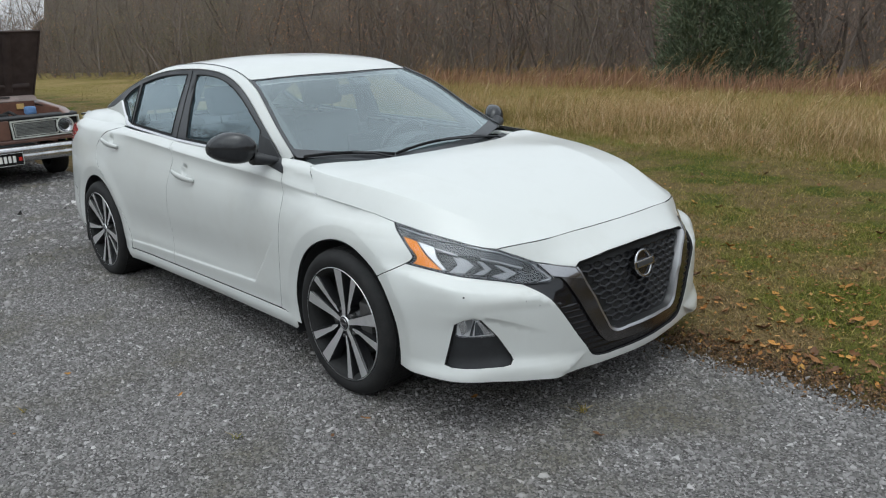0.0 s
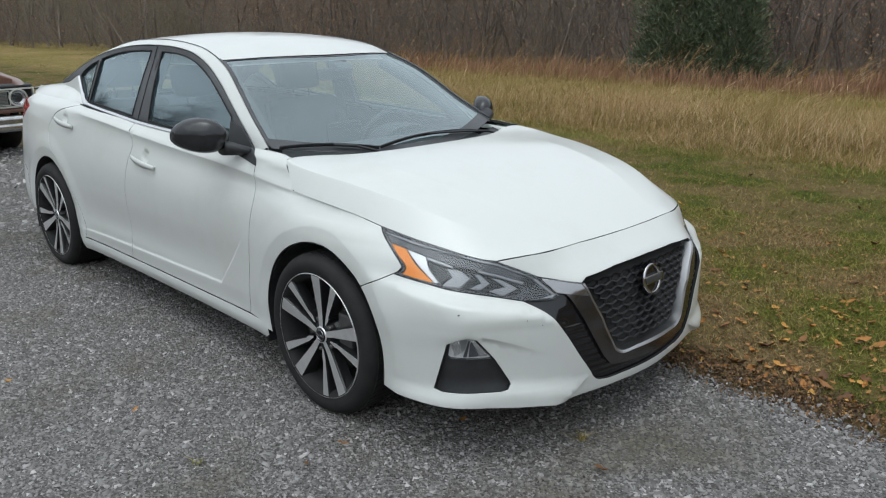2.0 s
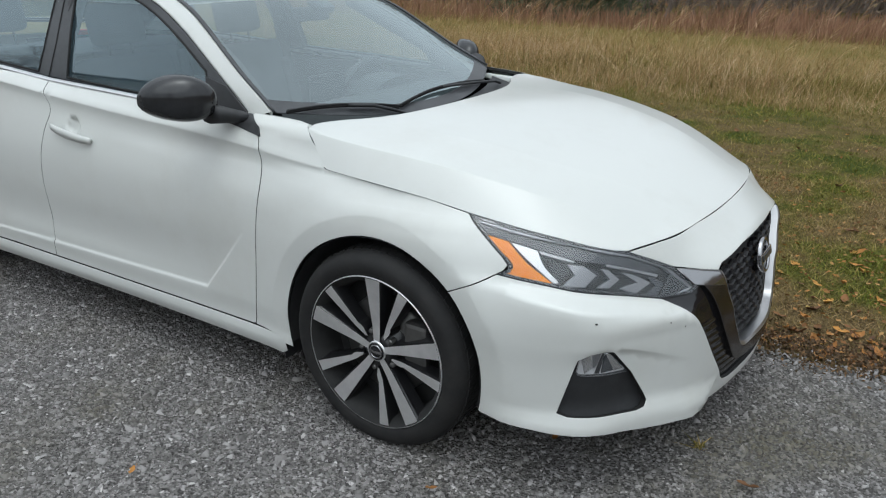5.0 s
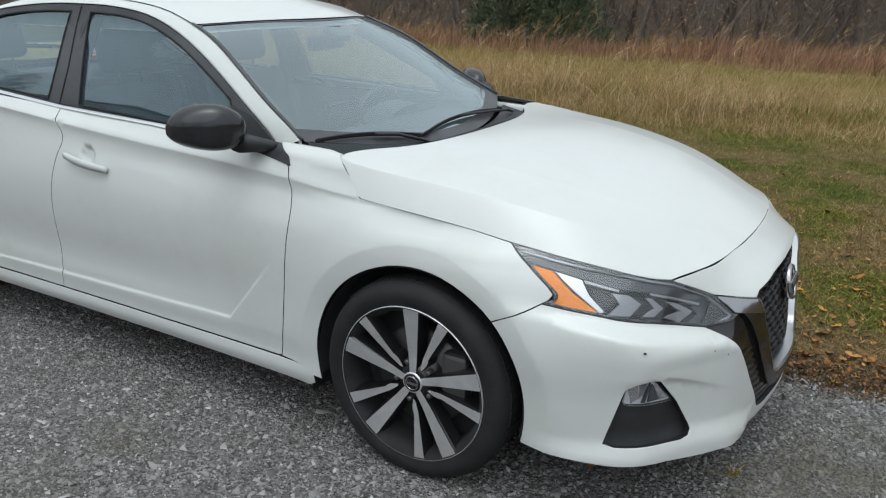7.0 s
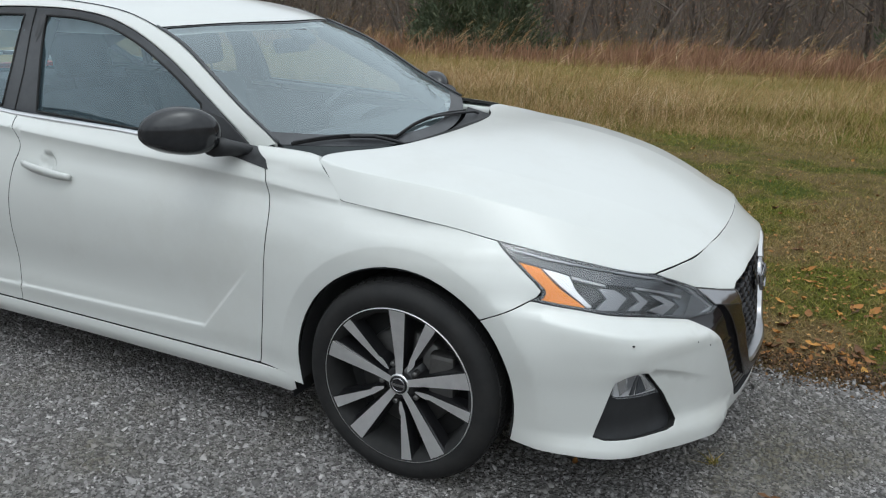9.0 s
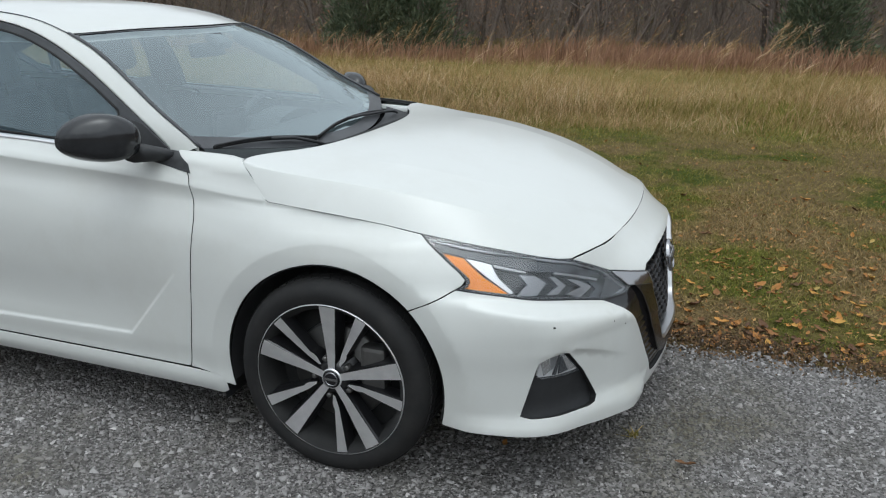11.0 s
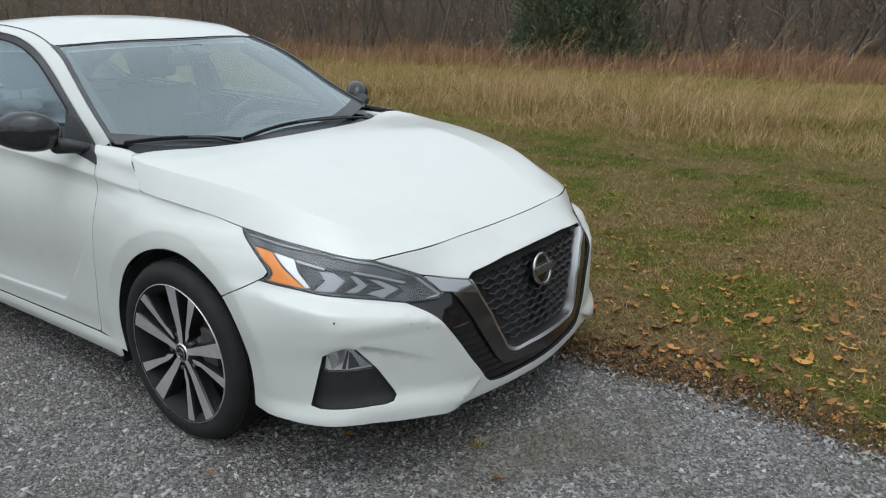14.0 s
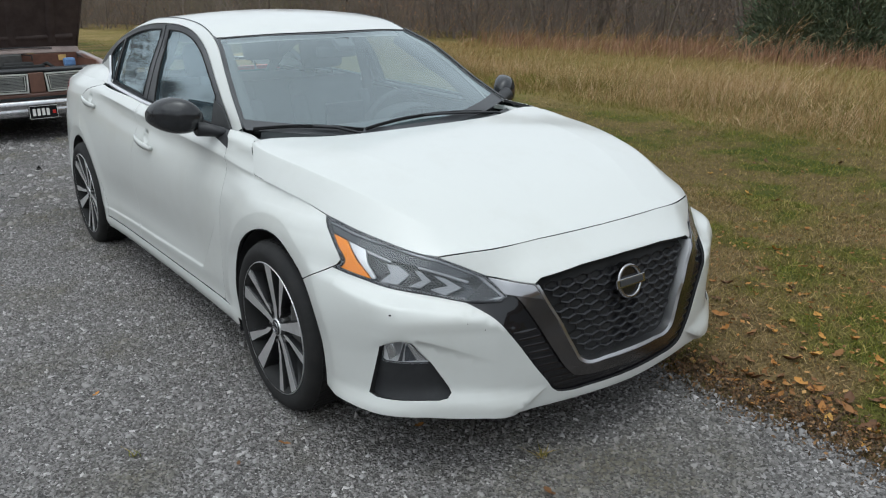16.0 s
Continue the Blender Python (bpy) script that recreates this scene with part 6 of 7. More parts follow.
for sg in (R, L):
    sel = (lambda q: q) if sg == R else both
    lamp = panel("headlamp", sel(tidy(LAMP)), skin, M_LAMPDARK, sedan, off=-0.045, cell=0.03, gap=0.0, depth=0.004, label="angular headlamp with amber corner and clear lens")
    panel("lamp_rim", sel(tidy(LAMP)), skin, M_BLACK, lamp, holes=[sel(inset(tidy(LAMP), 0.007))], off=-0.003, cell=0.03, gap=0.0006, depth=0.04)
    lamp_piece("upper_bezel", at_u((1.215, 0.788), (1.112, 0.769), (0.897, 0.740), (0.719, 0.707), (0.605, 0.668), (0.665, 0.668), (0.76, 0.694), (0.905, 0.716), (1.02, 0.739), (1.12, 0.757), (1.185, 0.768)), M_LAMPGREY, lamp, sg, -0.012, "grey upper bezel of the lamp")
    lamp_piece("light_guide", at_u((1.245, 0.799), (1.112, 0.777), (0.897, 0.749), (0.719, 0.717), (0.584, 0.672), (0.586, 0.668), (0.721, 0.713), (0.898, 0.7455), (1.113, 0.7735), (1.240, 0.795)), M_LAMPSILVER, lamp, sg, -0.006, "thin silver light guide", 0.006)
    lamp_piece("amber_marker", [F(0.326, 0.764), F(0.402, 0.750), F(0.470, 0.700), F(0.540, 0.656), F(0.534, 0.653), F(0.475, 0.662), F(0.424, 0.670), F(0.437, 0.684), F(0.433, 0.697), F(0.414, 0.713)], M_AMBER, lamp, sg, -0.010, "amber side marker")
    lamp_piece("white_blade", [F(0.411, 0.750), F(0.483, 0.734), F(0.513, 0.696), F(0.558, 0.657), F(0.548, 0.655), F(0.478, 0.704)], M_WHITEREF, lamp, sg, -0.012, "white reflector blade")
    lamp_piece("module_edge", at_u((1.012, 0.734), (0.905, 0.713), (0.905, 0.709), (1.008, 0.728)), M_LAMPSILVER, lamp, sg, -0.012)
    lamp_piece("inner_ledge", at_u((0.80, 0.699), (0.70, 0.676), (0.62, 0.655), (0.625, 0.651), (0.70, 0.671), (0.80, 0.694)), M_LAMPSILVER, lamp, sg, -0.012)
    for mod in (((0.985, 0.722), (0.925, 0.708), (0.900, 0.690), (0.945, 0.662), (0.965, 0.668)), ((0.862, 0.698), (0.835, 0.691), (0.803, 0.672), (0.845, 0.652), (0.865, 0.656))):
        lamp_piece("lamp_module", at_u(*mod), M_LAMPDARK, lamp, sg, -0.036, "dark projector module")
    for chev in (((0.922, 0.706), (0.872, 0.700), (0.832, 0.673), (0.868, 0.645), (0.935, 0.649), (0.898, 0.676)), ((0.812, 0.688), (0.790, 0.683), (0.755, 0.656), (0.788, 0.637), (0.828, 0.641), (0.782, 0.658)),
                 ((0.742, 0.672), (0.700, 0.662), (0.648, 0.638), (0.705, 0.616), (0.752, 0.631), (0.690, 0.642))):
        lamp_piece("chevron", at_u(*chev), M_LAMPSILVER, lamp, sg, -0.020, "silver chevron between the modules")
    lamp_piece("chevron", at_u((0.650, 0.652), (0.622, 0.646), (0.592, 0.627), (0.636, 0.605), (0.670, 0.611), (0.625, 0.628)), M_LAMPGREY, lamp, sg, -0.022)
    lamp_piece("inner_frame", at_u((0.588, 0.671), (0.572, 0.667), (0.499, 0.606), (0.556, 0.596), (0.557, 0.601), (0.512, 0.608), (0.574, 0.659)), M_LAMPSILVER, lamp, sg, -0.010)
    lens = panel("lens", sel(inset(tidy(LAMP), 0.003)), skin, M_LENS, lamp, off=0.001, cell=0.03, gap=0.0, depth=0.004, label="clear lamp lens")
    lens.visible_shadow = False
    wing = line([N(0.505, 0.660), N(0.44, 0.643), N(0.395, 0.634), N(0.372, 0.592), N(0.40, 0.598), N(0.445, 0.606), N(0.480, 0.612)], 0.03)
    panel("chrome_wing", sel(tidy(wing)), skin, M_WING, sedan, off=0.006, cell=0.03, gap=0.001, depth=0.01, label="bright tip of the grille frame by the lamp")

# door handles
for sg in (R, L):
    for hx, hz in HANDLES:
        rows = []
        for k in range(13):
            t = k / 12
            x = hx + 0.122 - 0.244 * t
            p = skin(*by_x(x, hz - 0.045))[0]
            o = 0.024 * math.sin(math.pi * min(max(t, 0.04), 0.96)) ** 0.45
            hgt = 0.0175 * (0.70 + 0.30 * math.sin(math.pi * t))
            zc = hz - 0.018 + 0.030 * t
            y = abs(p[1])
            rows.append([(x, sg * (y + o + dd), zc + dz) for dd, dz in ((0.004, 0), (0.001, hgt), (-0.010, hgt * 0.7), (-0.014, 0), (-0.010, -hgt * 0.7), (0.001, -hgt))])
        loft("door_handle", rows, M_PAINT, sedan, "white pull handle", True, True, True)

# wing mirrors
for sg in (R, L):
    sail = [(-0.575, 0.950), (-0.60, 0.992), (-0.70, 1.062), (-0.80, 1.085), (-0.80, 0.975), (-0.69, 0.962), (-0.585, 0.928), (-0.545, 0.908)]
    panel("mirror_sail", sail if sg == R else sail, cabin_side if sg == R else mirrored(cabin_side), M_PLASTIC, sedan, off=0.012, cell=0.06, gap=0.0, depth=0.02, flip=sg == L, label="black corner panel behind the mirror")
    skirt = line([F(-0.532, 0.930), F(-0.546, 0.955), F(-0.60, 0.986), F(-0.66, 0.990), F(-0.75, 0.975), F(-0.70, 0.958), F(-0.62, 0.946), F(-0.532, 0.930)], 0.03)[:-1]
    panel("sail_skirt", skirt if sg == R else both(skirt), skin, M_PLASTIC, sedan, off=0.004, cell=0.03, gap=0.0, depth=0.02, label="black skirt of the mirror corner over the door")
    rows = []
    for k in range(17):
        t = k / 16
        a = math.sin(math.pi * (0.025 + 0.95 * t)) ** 0.5
        y = (0.832 if sg == R else 0.845) + 0.195 * t
        wx, wz = 0.097 * a, 0.085 * a * (1.0 - 0.10 * t)
        cx, cz = -0.715 - 0.115 * t - (0.045 if sg == L else 0), 1.038 + 0.006 * t - (0.038 if sg == L else 0)
        ring = []
        for q in range(24):
            ang = 2 * math.pi * q / 24
            ca, sa = math.cos(ang), math.sin(ang)
            ring.append((cx + wx * math.copysign(abs(ca) ** 0.72, ca) * (1.0 if ca > 0 else 0.55), sg * y, cz + wz * math.copysign(abs(sa) ** (0.9 if sa > 0 else 0.55), sa) * (1.06 if sa > 0 else 0.84)))
        rows.append(ring)
    mir = loft("wing_mirror", rows, M_MIRROR, sedan, "gloss black wing mirror", True, True, True)
    rows = []
    for (x, y, z, w, h) in ((-0.645, 0.765, 0.972, 0.042, 0.024), (-0.665, 0.805, 0.984, 0.044, 0.026), (-0.695, 0.865, 0.998, 0.054, 0.036)):
        rows.append([(x + w * math.cos(a), sg * y, z + h * math.sin(a)) for a in np.linspace(0, 2 * math.pi, 13)[:-1]])
    loft("mirror_foot", rows, M_PLASTIC, mir, "black mirror foot", True, True, True)
    mesh_object("mirror_glass", [(-0.715 - 0.115 * t - 0.046, sg * (0.825 + 0.195 * t), z) for t, z in ((0.32, 1.0), (0.76, 1.0), (0.76, 1.06), (0.32, 1.06))], [(0, 1, 2, 3)], M_BRIGHT, mir)


# wheels
def wheel(x, sg):
    hubx = new("wheel")
    hubx.parent = sedan
    hubx.matrix_basis = pose(x, sg * 0.785, HUB, 0, 0 if x == 0 else 25, 0 if sg < 0 else 180)
    tagged(hubx, "nineteen-inch machined alloy wheel with a low tyre")
    tyre = [(0.250, -0.108), (0.258, -0.115), (0.270, -0.120), (0.289, -0.1235), (0.305, -0.119), (0.319, -0.108), (0.3275, -0.094), (0.3325, -0.07), (0.3335, -0.03), (0.3335, 0.03), (0.3325, 0.07), (0.3275, 0.094), (0.315, 0.11), (0.285, 0.12), (0.26, 0.115), (0.250, 0.108)]
    t = lathe(tyre, 72, M_RUBBER, "tyre", hubx, "low black tyre")
    tread = []
    tf = []
    for k in range(64):
        for (ya, yb, sk) in ((-0.082, -0.052, 0.5), (-0.045, -0.004, 0.2), (0.006, 0.046, -0.2)):
            a0, a1 = 2 * math.pi * k / 64, 2 * math.pi * (k + 0.78) / 64
            b0 = len(tread)
            for r in (0.330, 0.3346):
                for a, y in ((a0, ya), (a1, ya), (a1 + sk * 0.06, yb), (a0 + sk * 0.06, yb)):
                    tread.append((r * math.cos(a), y, r * math.sin(a)))
            tf += [(b0 + 4, b0 + 5, b0 + 6, b0 + 7), (b0, b0 + 1, b0 + 5, b0 + 4), (b0 + 1, b0 + 2, b0 + 6, b0 + 5), (b0 + 2, b0 + 3, b0 + 7, b0 + 6), (b0 + 3, b0, b0 + 4, b0 + 7)]
    mesh_object("tread", tread, tf, M_RUBBER, t)
    rim = lathe([(0.2525, -0.1095), (0.2565, -0.112), (0.2585, -0.116), (0.2572, -0.1190), (0.2550, -0.1190)], 72, M_ALLOY, "rim", hubx, "machined rim edge")
    lathe([(0.2550, -0.1190), (0.247, -0.112), (0.236, -0.098), (0.228, -0.06), (0.224, 0.05), (0.240, 0.105)], 72, M_DARK, "barrel", rim, "black wheel barrel")
    lathe([(0.0, -0.045), (0.16, -0.045), (0.165, -0.03), (0.165, 0.0)], 48, M_STEEL, "brake_disc", hubx, "grey brake disc")
    lathe([(0.0, -0.012), (0.227, -0.012)], 40, M_DARK, "back_plate", hubx)
    box("caliper", (0.085, 0.055, 0.15), (0.135, -0.055, 0.045), M_STEEL, hubx, "grey brake caliper", 0.014)
    for k in range(10):
        wide = k % 2 == 0
        a = radians(76 + 72 * (k // 2) + (13.5 if wide else -13.5))
        if wide:
            pts = [(0.032, -0.0115), (0.085, -0.0145), (0.252, -0.0275), (0.2535, 0), (0.252, 0.0275), (0.085, 0.0145), (0.032, 0.0115)]
        else:
            pts = [(0.056, -0.006), (0.084, -0.0125), (0.098, -0.0118), (0.108, -0.0080), (0.252, -0.0185), (0.2535, 0), (0.252, 0.0185), (0.098, 0.0080), (0.062, 0.0005)]
        c, s = math.cos(a), math.sin(a)
        n = len(pts)
        v = []

        def dish(r):
            return -0.098 - 0.018 * smoothstep(0.06, 0.25, r)

        for grow, dy in ((1.0, 0.0), (1.16, 0.007), (1.55, 0.045)):
            for r, w in pts:
                v.append((r * c - w * grow * s, float(dish(r)) + dy, r * s + w * grow * c))
        f = [tuple(range(n))]
        sp = mesh_object("spoke", v[:n], f, M_ALLOY, hubx, "machined silver spoke")
        ff = []
        for rr in range(2):
            for i in range(n):
                j = (i + 1) % n
                ff.append((rr * n + i, rr * n + j, (rr + 1) * n + j, (rr + 1) * n + i))
        mesh_object("spoke_body", v, ff, M_ALLOYBLACK, sp, "gloss black spoke flank")
    lathe([(0.0, -0.095), (0.044, -0.094), (0.053, -0.090), (0.058, -0.080), (0.075, -0.06), (0.09, -0.04)], 40, M_ALLOYBLACK, "hub", hubx)
    cap = lathe([(0.0, -0.1035), (0.026, -0.1035), (0.029, -0.102), (0.031, -0.098)], 36, M_BLACK, "centre_cap", hubx, "dark centre cap with a silver ring")
    lathe([(0.024, -0.1040), (0.0235, -0.106), (0.020, -0.106), (0.0195, -0.1036)], 36, M_WING, "cap_ring", cap)
    box("cap_bar", (0.050, 0.004, 0.009), (0, -0.1055, 0), M_WING, cap, bevel=0.001)
    lathe([(0.0305, -0.1015), (0.0335, -0.1015), (0.0350, -0.097)], 40, M_ALLOY, "hub_face", hubx)
    for k in range(5):
        a = radians(76 + 36 + 72 * k)
        nut = lathe([(0.0, -0.096), (0.0075, -0.096), (0.0095, -0.093), (0.0095, -0.07)], 8, M_STEEL, "lug_nut", hubx, "steel lug nut")
        nut.location = (0.066 * math.cos(a), 0, 0.066 * math.sin(a))
    return hubx


for wx in (0.0, -WHEELBASE):
    for sg in (R, L):
        wheel(wx, sg)
        rows = []
        for t in np.linspace(-12, 192, 22):
            c, s = math.cos(radians(t)), math.sin(radians(t))
            rows.append([(wx + r * c, sg * y, HUB + r * s) for r, y in ((ARCH - 0.004, 0.878), (ARCH + 0.006, 0.855), (ARCH + 0.012, 0.60), (0.10, 0.58))])
        loft("wheel_liner", rows, M_ARCH, sedan, "black wheel arch liner")
for sg in (R, L):
    for mx in (-0.405, -WHEELBASE - 0.42):
        loft("mud_flap", [[(mx - 0.012, sg * y, z) for y in (0.66, 0.80, 0.868)] for z in (0.32, 0.22, 0.165)], M_PLASTIC, sedan, "black flap behind the wheel")
loft("underbody", [[(x, y, 0.215) for y in (-w, 0, w)] for x, w in ((0.80, 0.42), (0.60, 0.66), (0.43, 0.74))], M_DARK, sedan)
loft("underbody", [[(x, y, 0.215) for y in (-0.83, -0.3, 0.3, 0.83)] for x in (-0.42, -1.4, -2.38)], M_DARK, sedan)
loft("underbody", [[(x, y, 0.24) for y in (-0.55, 0.55)] for x in (0.43, -0.42)], M_DARK, sedan)
loft("underbody", [[(x, y, 0.25) for y in (-0.58, -0.2, 0.2, 0.58)] for x in (-2.38, -3.2, -3.85)], M_DARK, sedan)
# flecks of tar on the bumper
for b, z, w in ((0.806, 0.575, 0.0065), (0.615, 0.542, 0.0025), (0.568, 0.520, 0.0025)):
    u, z = by_y(b, z)
    box("paint_chip", (w, w, 0.004), tuple(skin(u, z, 0.001)[0]), M_DARK, sedan, "dark paint chip", 0.001, (0, 0, 40))

# ---------------------------------------------------------------- inside the sedan
def seat(x, y, name, wide=0.50, back=0.62):
    """A bucket seat with bolsters and head restraint."""
    s = new(name)
    s.parent = sedan
    s.location = (x, y, 0.30)
    tagged(s, "charcoal cloth seat with a head restraint")
    box("seat_cushion", (0.50, wide, 0.16), (0.0, 0, 0.10), M_CLOTH, s, bevel=0.05, turn=(0, -8, 0), segs=3)
    box("seat_back", (0.13, wide * 0.94, back), (-0.32, 0, 0.46), M_CLOTH, s, bevel=0.055, turn=(0, -16, 0), segs=3)
    for q in (-1, 1):
        box("bolster", (0.10, 0.08, back * 0.75), (-0.27, q * wide * 0.44, 0.44), M_CLOTH, s, bevel=0.038, turn=(0, -16, 0), segs=3)
        rod("restraint_post", [(-0.405, q * 0.06, 0.74), (-0.425, q * 0.06, 0.86)], 0.006, M_STEEL, s)
    box("head_restraint", (0.10, 0.26, 0.18), (-0.43, 0, 0.895), M_CLOTH, s, bevel=0.045, turn=(0, -12, 0), segs=3)
    return s


seat(-1.42, -0.36, "front_seat")
seat(-1.42, 0.36, "front_seat")
seat(-2.35, -0.38, "rear_seat", 0.58, 0.55)
seat(-2.35, 0.38, "rear_seat", 0.58, 0.55)
rows = []
for y in np.linspace(-0.70, 0.70, 11):
    q = 0.24 * y * y
    rows.append([(-0.46 - q, y, 0.90), (-0.62 - q * 0.6, y, 0.925), (-0.80 - q * 0.3, y, 0.925), (-0.90, y, 0.90), (-0.95, y, 0.82), (-0.90, y, 0.66), (-0.80, y, 0.55)])
dash = loft("dashboard", rows, M_DASH, sedan, "charcoal dashboard")
hood_c = []
for t in np.linspace(0, math.pi, 9):
    hood_c.append([(-0.80, 0.36 + 0.20 * math.cos(t), 0.90 + 0.07 * math.sin(t)), (-0.94, 0.36 + 0.20 * math.cos(t), 0.90 + 0.075 * math.sin(t))])
loft("instrument_hood", hood_c, M_DASH, dash)
box("display", (0.02, 0.22, 0.13), (-0.915, -0.02, 0.95), M_BLACK, dash, "black centre display", 0.008)
sw = new("steering_wheel")
sw.parent = sedan
sw.matrix_basis = pose(-1.04, 0.36, 0.86, 0, -68, 0)
lathe([(0.185 + 0.016 * math.cos(a), 0.016 * math.sin(a)) for a in np.linspace(0, 2 * math.pi, 11)], 36, M_DASH, "wheel_grip", sw, axis="z")
box("wheel_boss", (0.15, 0.17, 0.05), (0, 0, 0.0), M_DASH, sw, bevel=0.02)
box("wheel_spoke", (0.03, 0.35, 0.02), (0, 0, 0.0), M_DASH, sw, bevel=0.006)
mirror_in = box("interior_mirror", (0.03, 0.22, 0.06), (-1.01, 0.0, 1.255), M_PLASTIC, sedan, "black interior mirror", 0.015, (0, -12, 0))
box("camera_pod", (0.085, 0.10, 0.035), (-0.965, 0.02, 1.292), M_PLASTIC, mirror_in, "black sensor pod behind the windscreen", 0.015, (0, 32, 0))
panel("headliner", tidy([(x, y) for x, y in HEADER] + [(-2.65, 0.5), (-2.65, -0.5)]), roof_top, M_LINER, sedan, off=-0.035, cell=0.12, depth=0.003)
for sg in (R, L):
    for nm, pts in (("pillar_trim", [(-1.76, 0.60, 1.36), (-1.80, 0.665, 1.18), (-1.83, 0.72, 1.0), (-1.80, 0.76, 0.6)]), ("pillar_trim", [(-1.21, 0.555, 1.29), (-0.84, 0.645, 1.10), (-0.62, 0.69, 0.95)]), ("pillar_trim", [(-2.42, 0.57, 1.29), (-2.75, 0.56, 1.15), (-2.95, 0.55, 1.0)])):
        rod(nm, [(x, sg * (y - 0.045), z) for x, y, z in pts], 0.035, M_DASH, sedan, sides=8)
    loft("door_lining", [[(x, sg * (0.735 - 0.05 * (z > 0.8)), z) for z in (0.35, 0.7, 0.96)] for x in (-0.62, -1.7, -2.5)], M_DASH, sedan)
loft("cabin_floor", [[(x, y, 0.27) for y in (-0.74, 0.74)] for x in (-0.6, -2.7)], M_DARK, sedan)
loft("parcel_shelf", [[(x, y, 0.98) for y in (-0.62, 0.62)] for x in (-2.62, -3.35)], M_DASH, sedan)

# ---------------------------------------------------------------- the old brown car with its hood up
def rust_paint():
    m, nt, b = material("faded_brown_paint", 0.35, 0.0, (0.16, 0.06, 0.035), 0.4)
    co = coords(nt, 1.0, False)
    r = ramp(nt, [(0.35, (0.10, 0.05, 0.038)), (0.6, (0.16, 0.078, 0.052)), (0.8, (0.24, 0.14, 0.10))])
    nt.links.new(noise_tex(nt, co, 3.0, 8, 0.7), r.inputs[0])
    nt.links.new(r.outputs[0], b.inputs["Base Color"])
    return m


M_BROWN = rust_paint()
M_UNDERHOOD = grain_material("dark_brown_underside", (0.048, 0.033, 0.029), 0.8)
M_RUSTRED = grain_material("rusty_inner_panel", (0.105, 0.045, 0.028), 0.7)
M_GRILLEGREY = grain_material("grey_grille_bars", (0.21, 0.215, 0.20), 0.45)
M_BLUE = grain_material("faded_blue_plastic", (0.12, 0.22, 0.42), 0.5)
M_TAG = grain_material("yellowed_label", (0.50, 0.33, 0.12), 0.6)
M_PLATEWHITE = material("plate_white", 0.5, 0.0, (0.75, 0.74, 0.7))[0]
M_OLDCHROME = grain_material("pitted_chrome", (0.45, 0.45, 0.46), 0.24, 90, 0.15)
M_OLDCHROME.node_tree.nodes["Principled BSDF"].inputs["Metallic"].default_value = 1.0
M_DUSTY = grain_material("dusty_faded_brown", (0.27, 0.215, 0.195), 0.7)
M_TRIM = grain_material("aged_silver_trim", (0.42, 0.42, 0.39), 0.45)
OX, OY = -7.45, -0.29
old = tagged(new("old_car"), "old brown coupe with its hood propped open on the gravel", "car")
old.location = (OX, OY, 0)


def old_section(x):
    """Half width and heights of the old body, by the distance behind its nose."""
    w = np.interp(x, [0, 0.3, 1.0, 2.5, 4.0, 4.7], [0.86, 0.885, 0.90, 0.905, 0.89, 0.84])
    top = np.interp(x, [0, 0.3, 1.3, 2.5, 4.0, 4.7], [0.80, 0.865, 0.925, 0.93, 0.93, 0.88])
    return w, top


for q in (-1, 1):
    rows = []
    for x in np.linspace(0.02, 4.7, 34):
        w, top = old_section(x)
        lift = 0.30
        for cx in (0.80, 3.55):
            if abs(x - cx) < 0.36:
                lift = max(lift, 0.33 + math.sqrt(0.36 ** 2 - (x - cx) ** 2))
        prof = [(w - 0.05, lift - 0.03), (w - 0.01, lift + 0.02), (w, max(0.55, lift + 0.06)), (w + 0.004, max(0.66, lift + 0.09)), (w - 0.02, top - 0.05), (w - 0.06, top - 0.012), (w - 0.11, top), (w - 0.17, top - 0.004), (w - 0.185, top - 0.03)]
        rows.append([(-x, q * b, z) for b, z in prof])
    loft("body_side", rows, M_BROWN, old, "faded brown fender and flank")
    loft("inner_fender", [[(-x, q * b, z) for b, z in ((0.70, 0.86), (0.66, 0.70), (0.62, 0.45))] for x in (0.15, 0.7, 1.25)], M_RUSTRED, old, "rusty inner fender")
